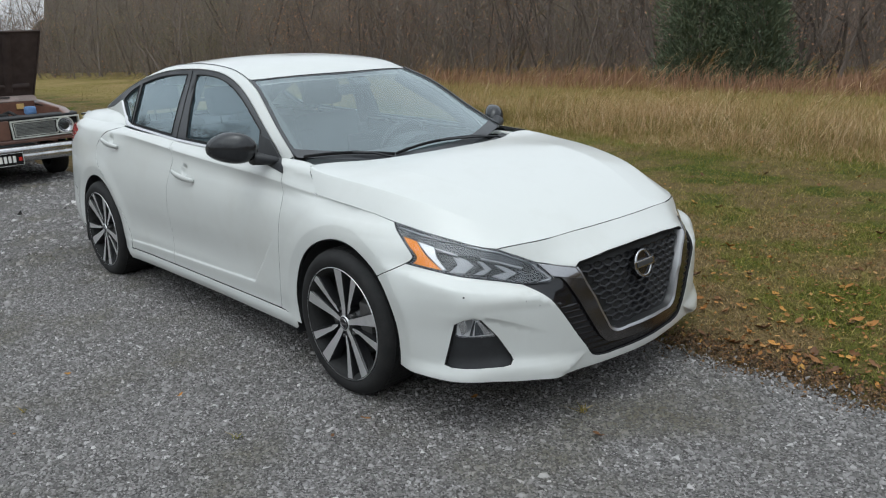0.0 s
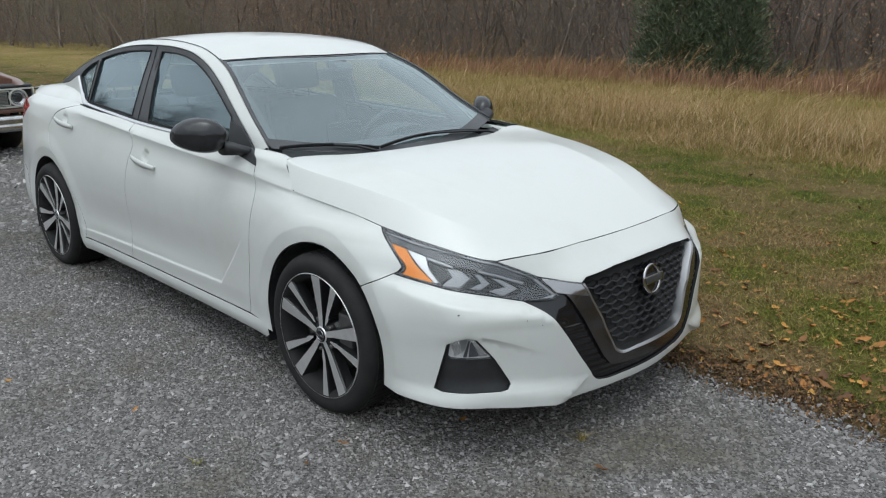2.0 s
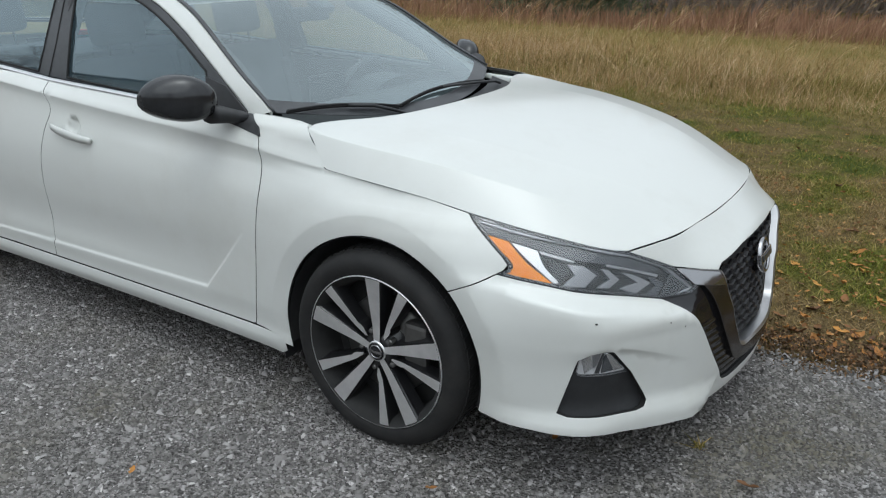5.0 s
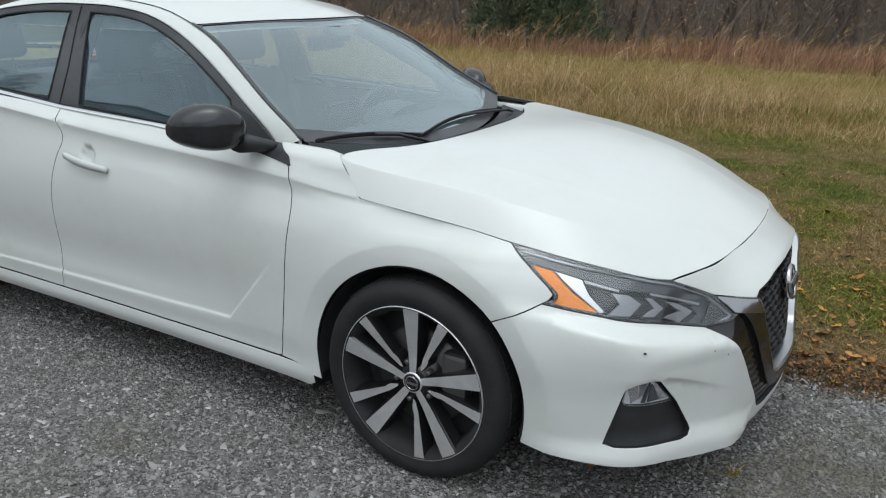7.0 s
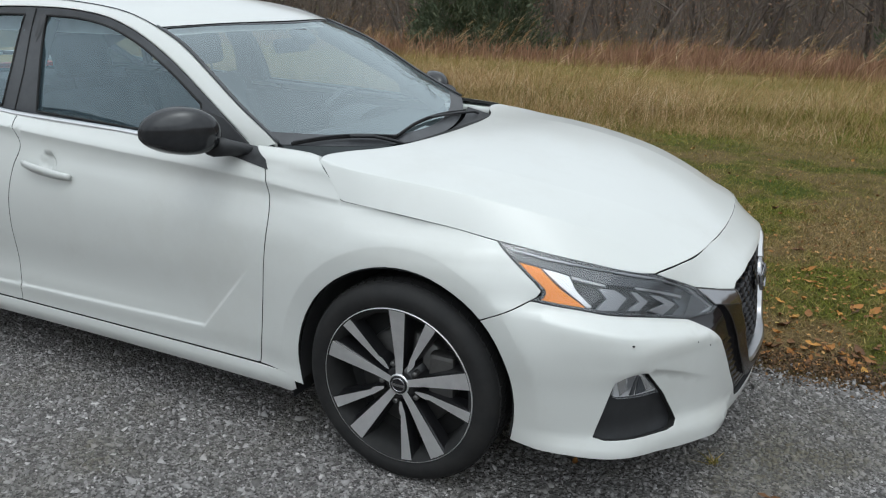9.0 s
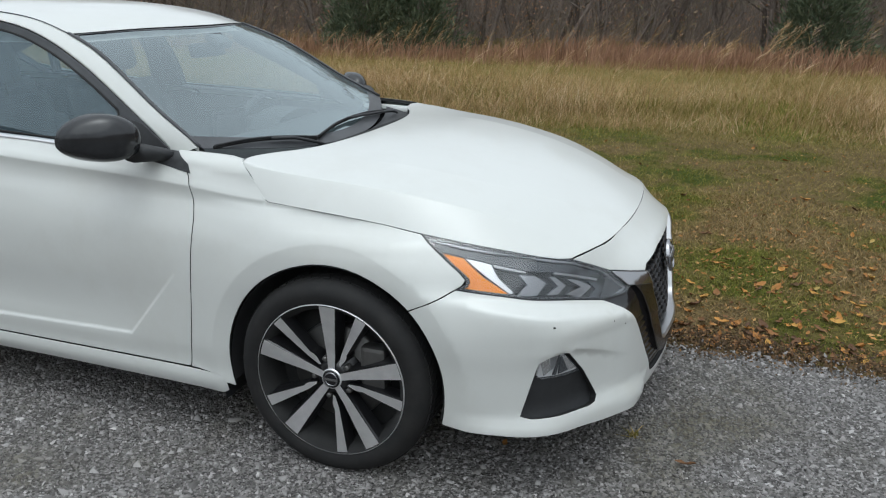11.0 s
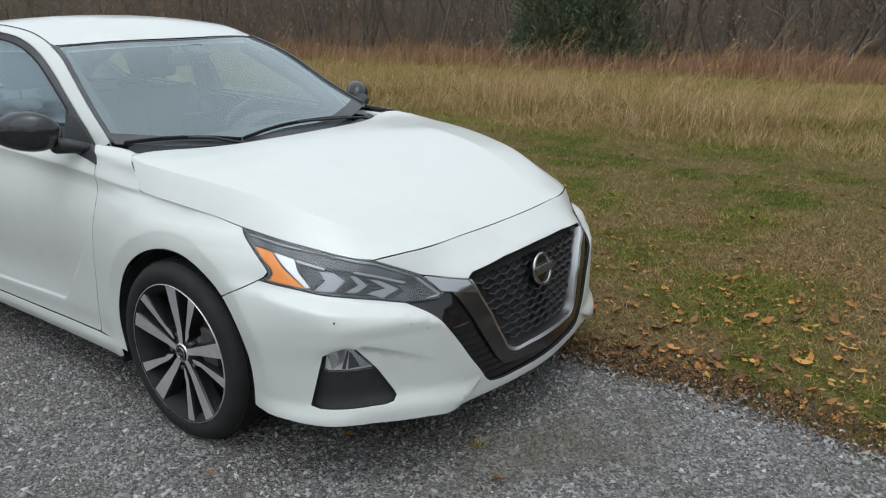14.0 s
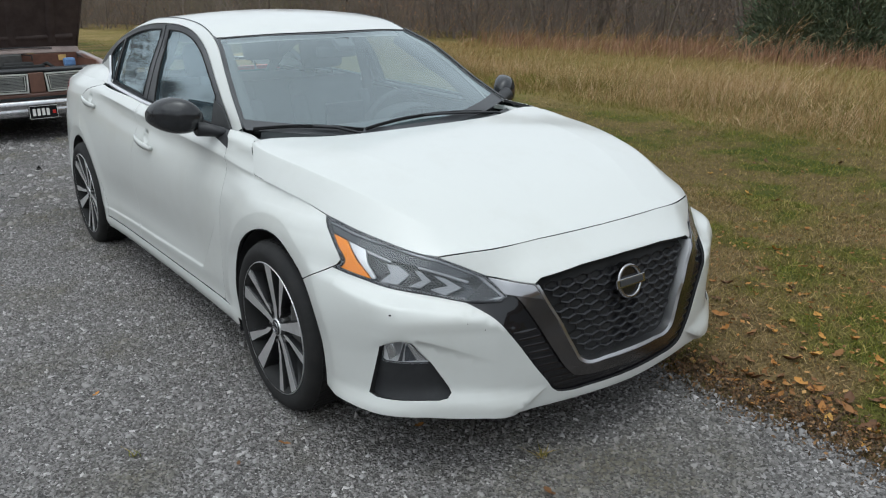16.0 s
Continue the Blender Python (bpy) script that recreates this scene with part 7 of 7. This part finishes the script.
# nose panel, grille frames, lamps
loft("nose_panel", [[(0.0 - dx, y, z) for y in np.linspace(-0.86, 0.86, 9)] for dx, z in ((0.02, 0.50), (0.0, 0.53), (0.03, 0.55))], M_BROWN, old)
loft("nose_panel", [[(0.0 - dx, y, z) for y in np.linspace(-0.86, 0.86, 9)] for dx, z in ((0.05, 0.765), (0.02, 0.79), (0.03, 0.805), (0.16, 0.815))], M_PLASTIC, old, "black lip under the open hood")
box("nose_middle", (0.05, 0.16, 0.22), (-0.03, 0, 0.66), M_BROWN, old, "brown panel between the grilles", 0.008)
for q in (-1, 1):
    gf = [(q * y, z) for y, z in ((0.085, 0.762), (0.865, 0.775), (0.865, 0.56), (0.10, 0.55))]
    if q < 0:
        gf = gf[::-1]
    ring_in = inset(gf, 0.016)
    v = [(0.012, y, z) for y, z in gf] + [(0.012, y, z) for y, z in ring_in] + [(-0.03, y, z) for y, z in ring_in] + [(-0.02, y, z) for y, z in gf]
    f = []
    for i in range(4):
        j = (i + 1) % 4
        f += [(i, j, 4 + j, 4 + i), (4 + i, 4 + j, 8 + j, 8 + i), (12 + i, 12 + j, j, i)]
    fr = mesh_object("grille_frame", v, f, M_TRIM, old, "pale silver frame round the grille")
    ri = inset(gf, 0.022)
    mesh_object("grille_gap", [(-0.028, y, z) for y, z in ri], [(0, 1, 2, 3)], M_DARK, fr)
    box("grille_insert", (0.02, 0.44, 0.150), (-0.012, q * 0.36, 0.660), M_GRILLEGREY, fr, "grey ribbed grille insert", 0.004)
    inner = [(q * y, z) for y, z in ((0.118, 0.738), (0.605, 0.745), (0.605, 0.582), (0.128, 0.578))]
    inner = inner if q > 0 else inner[::-1]
    inn2 = inset(inner, 0.008)
    v = [(0.006, y, z) for y, z in inner] + [(0.006, y, z) for y, z in inn2] + [(-0.01, y, z) for y, z in inn2] + [(-0.01, y, z) for y, z in inner]
    mesh_object("grille_trim", v, f, M_TRIM, fr)
    for k in range(9):
        box("grille_rib", (0.006, 0.43, 0.004), (0.0, q * 0.36, 0.596 + 0.016 * k), M_SATIN, fr, "", 0.0)
    box("parking_lamp", (0.012, 0.24, 0.006), (0.004, q * 0.40, 0.662), M_PLASTIC, fr, "", 0.002)
    hl = new("headlamp")
    hl.parent = old
    hl.matrix_basis = pose(0.0, q * 0.690, 0.665, 0, 90, 0)
    tagged(hl, "round sealed-beam headlamp with a chrome ring")
    lathe([(0.098, -0.02), (0.100, 0.012), (0.092, 0.020), (0.084, 0.012)], 36, M_TRIM, "lamp_ring", hl, axis="z")
    lathe([(0.0, -0.05), (0.05, -0.035), (0.085, 0.008)], 32, M_OLDCHROME, "reflector", hl, axis="z")
    lathe([(0.0, 0.024), (0.045, 0.020), (0.086, 0.010)], 32, M_LENS, "lens", hl, axis="z")
# bumper, plate
rows = []
for y in np.linspace(-0.90, 0.90, 19):
    bow = -0.05 * (y / 0.9) ** 2 - (0.10 * max(0, abs(y) - 0.8) / 0.1)
    rows.append([(bow + dx, y, z) for dx, z in ((0.0, 0.475), (0.055, 0.468), (0.075, 0.44), (0.072, 0.40), (0.060, 0.385), (0.072, 0.37), (0.070, 0.315), (0.050, 0.290), (0.0, 0.285))])
loft("bumper", rows, M_OLDCHROME, old, "chrome front bumper")
plate = box("number_plate", (0.008, 0.30, 0.15), (0.085, 0.0, 0.338), M_BLACK, old, "black plate with white bars", 0.003)
for k in range(4):
    box("plate_bar", (0.003, 0.032, 0.078), (0.0905, -0.098 + 0.048 * k, 0.340), M_PLATEWHITE, plate, "white bar", 0.004)
box("plate_sticker", (0.003, 0.036, 0.04), (0.0905, 0.112, 0.335), M_RED, plate, "red sticker", 0.002)
for q in (-1, 1):
    box("plate_edge", (0.002, 0.292, 0.004), (0.0898, 0, 0.338 + q * 0.070), M_PLATEWHITE, plate, "", 0.0)
    box("plate_edge", (0.002, 0.004, 0.142), (0.0898, q * 0.145, 0.338), M_PLATEWHITE, plate, "", 0.0)
# engine bay
bay = box("radiator_support", (0.03, 1.40, 0.30), (-0.18, 0, 0.66), M_DARK, old, "black radiator support", 0.01)
box("radiator_top", (0.06, 0.55, 0.06), (-0.26, -0.12, 0.81), M_DARK, bay, "", 0.02)
box("firewall", (0.03, 1.40, 0.46), (-1.11, 0, 0.69), M_RUSTRED, old, "rusty firewall", 0.01)
box("engine_block", (0.62, 0.42, 0.30), (-0.75, -0.05, 0.60), M_STEEL, old, "grey engine under the open hood", 0.05)
cl = lathe([(0.0, 0.045), (0.15, 0.045), (0.165, 0.035), (0.165, -0.03), (0.15, -0.04)], 32, M_DARK, "air_cleaner", old, "black round air cleaner", axis="z")
cl.location = (-0.72, -0.05, 0.80)
box("heater_box", (0.14, 0.38, 0.16), (-1.03, -0.15, 0.85), M_STEEL, old, "grey heater box", 0.02)
box("washer_bag", (0.10, 0.13, 0.10), (-0.62, 0.50, 0.83), M_BLUE, old, "faded blue washer bag", 0.025)
box("yellow_tag", (0.02, 0.09, 0.07), (-1.085, 0.52, 0.86), M_TAG, old, "yellowed label on the firewall", 0.004)
rod("bay_hose", [(-0.28, 0.25, 0.80), (-0.45, 0.22, 0.84), (-0.62, 0.12, 0.78)], 0.02, M_RUBBER, old)
rod("bay_cable", [(-1.09, 0.05, 0.92), (-1.0, 0.16, 0.90), (-0.8, 0.12, 0.86)], 0.007, M_DARK, old)
loft("cowl_lip", [[(x, y, z + 0.012 * (1 - (y / 0.75) ** 2)) for y in np.linspace(-0.735, 0.735, 11)] for x, z in ((-1.30, 0.986), (-1.20, 0.984), (-1.13, 0.968), (-1.10, 0.942), (-1.095, 0.918))], M_DUSTY, old, "dusty faded cowl lip under the raised hood")
rod("cowl_wiper", [(-1.10, -0.40, 0.985), (-1.12, 0.05, 1.0), (-1.10, 0.42, 0.978)], 0.008, M_PLASTIC, old, "black wiper arm on the cowl")
# cowl, windscreen with wipers, roof behind the hood
rows = [[(-1.30 - dx, y, z + 0.02 * (1 - (y / 0.75) ** 2)) for y in np.linspace(-0.76, 0.76, 9)] for dx, z in ((0.0, 0.935), (0.06, 0.955), (0.30, 0.965))]
loft("cowl", rows, M_BROWN, old)
for q in (-0.30, 0.35):
    rod("wiper", [(-1.42, q, 0.995), (-1.40, q + 0.28, 1.005)], 0.007, M_OLDCHROME, old)
cab = [(1.55, 0.70, 0.95), (2.10, 0.58, 1.33), (2.9, 0.57, 1.37), (3.5, 0.57, 1.30), (4.2, 0.66, 0.95)]
rows = []
for x, b, z in cab:
    rows.append([(-x, y * b, z + 0.03 * (1 - y * y) * (z > 1)) for y in np.linspace(-1, 1, 9)])
loft("windscreen", rows[:2], M_TINT, old)
loft("roof", rows[1:4], M_BROWN, old)
loft("rear_window", rows[3:], M_TINT, old)
for q in (-1, 1):
    loft("side_window", [[(-x, q * b, z), (-x, q * 0.72, 0.94)] for x, b, z in cab[1:4]], M_TINT, old)
    loft("pillar", [[(-1.55, q * 0.71, 0.94), (-1.62, q * 0.72, 0.94)], [(-2.08, q * 0.59, 1.33), (-2.16, q * 0.59, 1.33)]], M_BROWN, old)
    loft("pillar", [[(-4.2, q * 0.67, 0.94), (-3.5, q * 0.73, 0.94)], [(-3.5, q * 0.58, 1.30), (-3.2, q * 0.58, 1.33)]], M_BROWN, old)
loft("trunk_lid", [[(-x, y, z) for y in np.linspace(-0.72, 0.72, 7)] for x, z in ((4.15, 0.95), (4.65, 0.92), (4.72, 0.86), (4.72, 0.40))], M_BROWN, old)
loft("floor_pan", [[(-x, y, 0.30) for y in (-0.80, 0.80)] for x in (0.10, 2.4, 4.7)], M_DARK, old)
# the raised hood, seen from below
hrows, trows = [], []
for t in np.linspace(0, 1, 7):
    x, z, hw = -1.28 + 0.38 * t, 0.985 + 0.80 * t, 0.755 + 0.10 * t
    hrows.append([(x + 0.05 * math.sin(math.pi * t) * 0 + 0.035 * (1 - y * y), y * hw, z) for y in np.linspace(-1, 1, 11)])
    trows.append([(p[0] - 0.035, p[1], p[2] + 0.012) for p in hrows[-1]])
hoodo = loft("raised_hood", trows, M_BROWN, old, "brown hood propped wide open")
loft("hood_lining", hrows, M_UNDERHOOD, hoodo, "dark brown underside of the raised hood")
rim_pts = [hrows[k][0] for k in range(7)] + hrows[6][1:] + [hrows[k][-1] for k in range(5, -1, -1)]
rod("hood_edge", rim_pts, 0.014, M_UNDERHOOD, hoodo)
for y in (-0.45, 0.0, 0.45):
    loft("hood_brace", [[(-1.28 + 0.38 * t + dx + 0.035, y + dy, 0.985 + 0.80 * t) for dx, dy in ((0.0, -0.05), (0.018, -0.03), (0.018, 0.03), (0.0, 0.05))] for t in (0.06, 0.5, 0.95)], M_UNDERHOOD, hoodo)
loft("hood_brace", [[(-1.28 + 0.38 * t + dx + 0.02, y, 0.985 + 0.80 * t) for dx, t in ((0.0, 0.10), (0.025, 0.13), (0.025, 0.17), (0.0, 0.20))] for y in (-0.70, 0, 0.70)], M_UNDERHOOD, hoodo)
for wx in (-0.80, -3.55):
    for q in (-1, 1):
        w = new("wheel")
        w.parent = old
        w.matrix_basis = pose(wx, q * 0.74, 0.315, 0, 0, 0 if q < 0 else 180)
        tagged(w, "black tyre on a steel wheel")
        lathe([(0.18, -0.085), (0.21, -0.10), (0.26, -0.104), (0.295, -0.095), (0.312, -0.075), (0.316, 0.0), (0.312, 0.075), (0.29, 0.095), (0.20, 0.09)], 44, M_RUBBER, "tyre", w)
        lathe([(0.0, -0.06), (0.06, -0.075), (0.11, -0.05), (0.165, -0.055), (0.185, -0.088)], 36, M_OLDCHROME, "wheel_cover", w)

# ---------------------------------------------------------------- what the panes and paint mirror: a house and bare trees across the drive
def siding_material():
    m, nt, b = material("pale_siding", 0.7, 0.0, (0.5, 0.48, 0.44))
    r = ramp(nt, [(0.4, (0.45, 0.43, 0.39)), (0.7, (0.55, 0.53, 0.49))])
    nt.links.new(noise_tex(nt, coords(nt), 2.0, 6), r.inputs[0])
    nt.links.new(r.outputs[0], b.inputs["Base Color"])
    return m


M_SIDING = siding_material()
M_SHINGLE = grain_material("dark_roof_shingles", (0.05, 0.05, 0.052), 0.9, 60, 0.5)
house = tagged(new("house"), "low house with a dark gabled shingle roof", "house")
house.matrix_basis = pose(-19.5, -13.0, 0, 0, 0, 25)
hw, hl2, hh, rh = 4.2, 6.5, 2.5, 1.7
prof = [(-hw, 0), (hw, 0), (hw, hh), (0, hh + rh - 0.05), (-hw, hh)]
loft("wall", [[(x, y, z) for y, z in prof] for x in (-hl2, hl2)], M_SIDING, house, "pale lap siding wall", False, True, True)
for q in (-1, 1):
    loft("roof", [[(x, q * y, z + o) for y, z, o in ((hw + 0.5, hh - 0.2, 0), (0, hh + rh, 0), (0, hh + rh, 0.12), (hw + 0.5, hh - 0.2, 0.12))] for x in (-hl2 - 0.4, hl2 + 0.4)], M_SHINGLE, house, "dark shingle roof slope", False, True, True)
for x in (-3.5, 0.5, 3.8):
    win = box("window", (1.0, 0.10, 1.2), (x, hw + 0.03, 1.5), M_PLATEWHITE, house, "white framed window", 0.01)
    box("pane", (0.84, 0.03, 1.04), (x, hw + 0.075, 1.5), M_BLACK, win, "", 0.0)


def bare_tree(x, y, h, r, seed):
    t = tagged(new("bare_tree"), "tall bare deciduous tree across the drive", "tree", "bare trees by the house")
    t.location = (x, y, 0)
    (v, f), tips = tree_rods(np.zeros(1), np.zeros(1), np.array([h]), np.array([r]), 34, 8)
    a = array_object("trunk", v, f, M_TRUNK, kind="")
    a.parent = t
    k = 2600
    p = tips[rng.integers(0, len(tips), k)]
    e = p + rng.standard_normal((k, 3)) * 0.55 + np.array([0, 0, 0.2])
    v, f = tubes(p, e, np.full(k, 0.008), np.full(k, 0.003), 3)
    c = array_object("crown", v, f, M_TWIG, kind="")
    c.parent = t


for bx_, by_, bh_, br_ in ((-32, -5.9, 8.5, 0.10), (-30, -9.0, 4.4, 0.06), (-44, -20, 12, 0.16), (-13, -24, 13, 0.2), (-46, -6, 13, 0.16), (10, -28, 14, 0.2), (-2, -30, 13, 0.2)):
    bare_tree(bx_, by_, bh_, br_, 1)
# unseen screen added behind the viewpoint to darken the mirrored low horizon
fx_, ft_ = np.meshgrid(np.arange(-120, 90, 2.0), np.linspace(0, 1, 5), indexing="ij")
sheet("added_horizon_screen", fx_, -52 + 3 * smooth_noise(fx_, 0 * fx_, 0.2), -0.2 + ft_ * (7.5 + 1.8 * smooth_noise(fx_, 0 * fx_, 0.6, 2.0) + rng.uniform(-0.7, 0.7, fx_.shape)), bpy.data.materials["deep_woods"], "added unseen woods-coloured screen that darkens the low horizon", "backdrop")
# unseen screen added ahead of the car, blocks low sky from its front
fy_, ft_ = np.meshgrid(np.arange(-52, 70, 2.0), np.linspace(0, 1, 5), indexing="ij")
sheet("added_screen_ahead", 46 + 3 * smooth_noise(fy_, 0 * fy_, 0.2), fy_, -0.2 + ft_ * (11 + 1.8 * smooth_noise(fy_, 0 * fy_, 0.6, 1.0) + rng.uniform(-0.7, 0.7, fy_.shape)), bpy.data.materials["deep_woods"], "added unseen woods-coloured screen that dims the front of the car", "backdrop")

# ---------------------------------------------------------------- fallen leaves, weeds, clods
def leaf_material():
    m, nt, b = material("fallen_leaf", 0.6)
    r = ramp(nt, [(0.0, (0.10, 0.050, 0.024)), (0.3, (0.21, 0.10, 0.036)), (0.55, (0.39, 0.175, 0.042)), (0.8, (0.48, 0.235, 0.052)), (0.95, (0.50, 0.29, 0.065)), (1.0, (0.34, 0.25, 0.07))])
    oi = nt.nodes.new("ShaderNodeObjectInfo")
    nt.links.new(oi.outputs["Random"], r.inputs[0])
    c = mixed(nt, noise_tex(nt, coords(nt, 1.0, False), 40, 4), r.outputs[0], (0.42, 0.42, 0.42), "OVERLAY")
    nt.links.new(c, b.inputs["Base Color"])
    b.inputs["Specular IOR Level"].default_value = 0.3
    return m


M_FALLEN = leaf_material()
lr = random.Random(11)


def leaf_mesh(long, wide, lobes, curl):
    """A curled leaf with a midrib, lobed along its margin, and a stalk."""
    v, f = [], []
    n = 9
    for k in range(n):
        t = k / (n - 1)
        w = wide * (math.sin(math.pi * min(t * 0.94 + 0.04, 1)) ** 0.8) * (1 + lobes * math.cos(t * 17)) * 0.5
        z = curl * (t - 0.5) ** 2 * 2
        x = long * (t - 0.5)
        v += [(x, -w, z + curl * 0.9 * (w / wide) + 0.004 * math.sin(9 * t)), (x, 0, z), (x + 0.004, w, z + curl * 0.7 * (w / wide))]
    for k in range(n - 1):
        a = 3 * k
        f += [(a, a + 3, a + 4, a + 1), (a + 1, a + 4, a + 5, a + 2)]
    b0 = len(v)
    v += [(-long * 0.5, -0.0012, 0.001), (-long * 0.5, 0.0012, 0.001), (-long * 0.78, 0.001, 0.006), (-long * 0.78, -0.001, 0.006)]
    f.append((b0, b0 + 1, b0 + 2, b0 + 3))
    me = bpy.data.meshes.new("fallen_leaf")
    me.from_pydata(v, [], f)
    me.materials.append(M_FALLEN)
    me.shade_smooth()
    return me


LEAVES = [leaf_mesh(0.080, 0.036, 0.12, 0.030), leaf_mesh(0.066, 0.040, 0.25, 0.024), leaf_mesh(0.062, 0.026, 0.08, 0.034), leaf_mesh(0.088, 0.034, 0.18, 0.020), leaf_mesh(0.050, 0.034, 0.30, 0.030)]


def drop_leaf(x, y, s=1.0):
    ob = new("fallen_leaf", lr.choice(LEAVES))
    on_drive = y < float(drive_edge(x))
    z = (0.012 if on_drive else float(ground_height(x, y)) + 0.006) + lr.uniform(0, 0.008)
    ob.matrix_basis = pose(x, y, z, lr.uniform(-22, 22), lr.uniform(-22, 22), lr.uniform(0, 360)) @ Matrix.Scale(s, 4)
    tagged(ob, "curled orange-brown fallen leaf on the " + ("gravel" if on_drive else "grass"), "leaf", "fallen leaves")


drop_leaf(1.082, -0.492, 0.8)
for k in range(90):
    drop_leaf(1.25 + lr.gauss(0, 0.30), 0.62 + abs(lr.gauss(0, 0.16)) - 0.06, lr.uniform(0.55, 1.05))
for k in range(100):
    drop_leaf(1.45 + lr.gauss(0, 0.7), 0.95 + abs(lr.gauss(0, 0.6)), lr.uniform(0.55, 1.05))
for k in range(110):
    drop_leaf(lr.uniform(-1.5, 3.6), lr.uniform(0.7, 5.6), lr.uniform(0.5, 1.1))
for k in range(12):
    drop_leaf(lr.uniform(-2.2, 1.6), lr.uniform(-2.2, 0.3), lr.uniform(0.3, 0.6))


def tuft(x, y, n, h, name, mat, label, w=0.005):
    a, r = rng.uniform(0, 6.28, n), np.abs(rng.standard_normal(n)) * h * 0.5
    v, f = blades(x + r * np.cos(a), y + r * np.sin(a), np.full(n, 0.0), h * rng.uniform(0.5, 1.2, n), np.full(n, w), 0.9, 0.6)
    array_object(name, v, f, mat, label, "weed", "")


for x, y, n in ((0.90, -0.35, 26), (0.02, -1.46, 14), (-0.90, -2.0, 16), (-1.9, -1.9, 18), (0.55, -1.75, 8)):
    tuft(x, y, n, 0.028, "weed", M_LAWN, "small green weed in the gravel")


def litter(n):
    """Crumbs of soil, bark and broken leaves along the drive's edge."""
    x = np.concatenate([rng.uniform(0.4, 3.2, n // 2), 1.25 + 0.45 * rng.standard_normal(n - n // 2)])
    y = drive_edge(x) + 0.08 + 0.09 * rng.standard_normal(n)
    p = np.stack([x, y, np.maximum(ground_height(x, y), -0.004) + rng.uniform(0.0, 0.014, n)], 1)
    return quads(p, 0.0085)


lv, lf = litter(7000)
M_LITTER = blade_material("leaf_litter", [(0.0, (0.06, 0.044, 0.028)), (0.5, (0.12, 0.082, 0.05)), (0.85, (0.20, 0.12, 0.06)), (1.0, (0.30, 0.17, 0.08))], 0.9, 0.1)
array_object("leaf_litter", lv, lf, M_LITTER, "dark soil crumbs and broken leaves along the drive", "leaf litter")


def leaf_scatter(n):
    """Small broken leaves lying in the mown grass."""
    x = np.concatenate([rng.uniform(-1.5, 4.0, n // 2), 2.0 + 0.9 * rng.standard_normal(n - n // 2)])
    y = drive_edge(x) + 0.1 + np.abs(rng.standard_normal(n)) * 1.5
    p = np.stack([x, y, ground_height(x, y) + rng.uniform(0.012, 0.026, n)], 1)
    v, f = quads(p, 0.016)
    v = v.reshape(-1, 4, 3)
    v[..., 2] = p[:, None, 2] + (v[..., 2] - p[:, None, 2]) * 0.45
    return v.reshape(-1, 3), f


lv, lf = leaf_scatter(3000)
M_CRUMB = blade_material("broken_leaves", [(0.0, (0.16, 0.08, 0.035)), (0.4, (0.27, 0.125, 0.04)), (0.8, (0.38, 0.185, 0.055)), (1.0, (0.42, 0.26, 0.10))], 0.7, 0.1)
array_object("broken_leaves", lv, lf, M_CRUMB, "small broken orange leaves lying in the grass", "leaf litter")
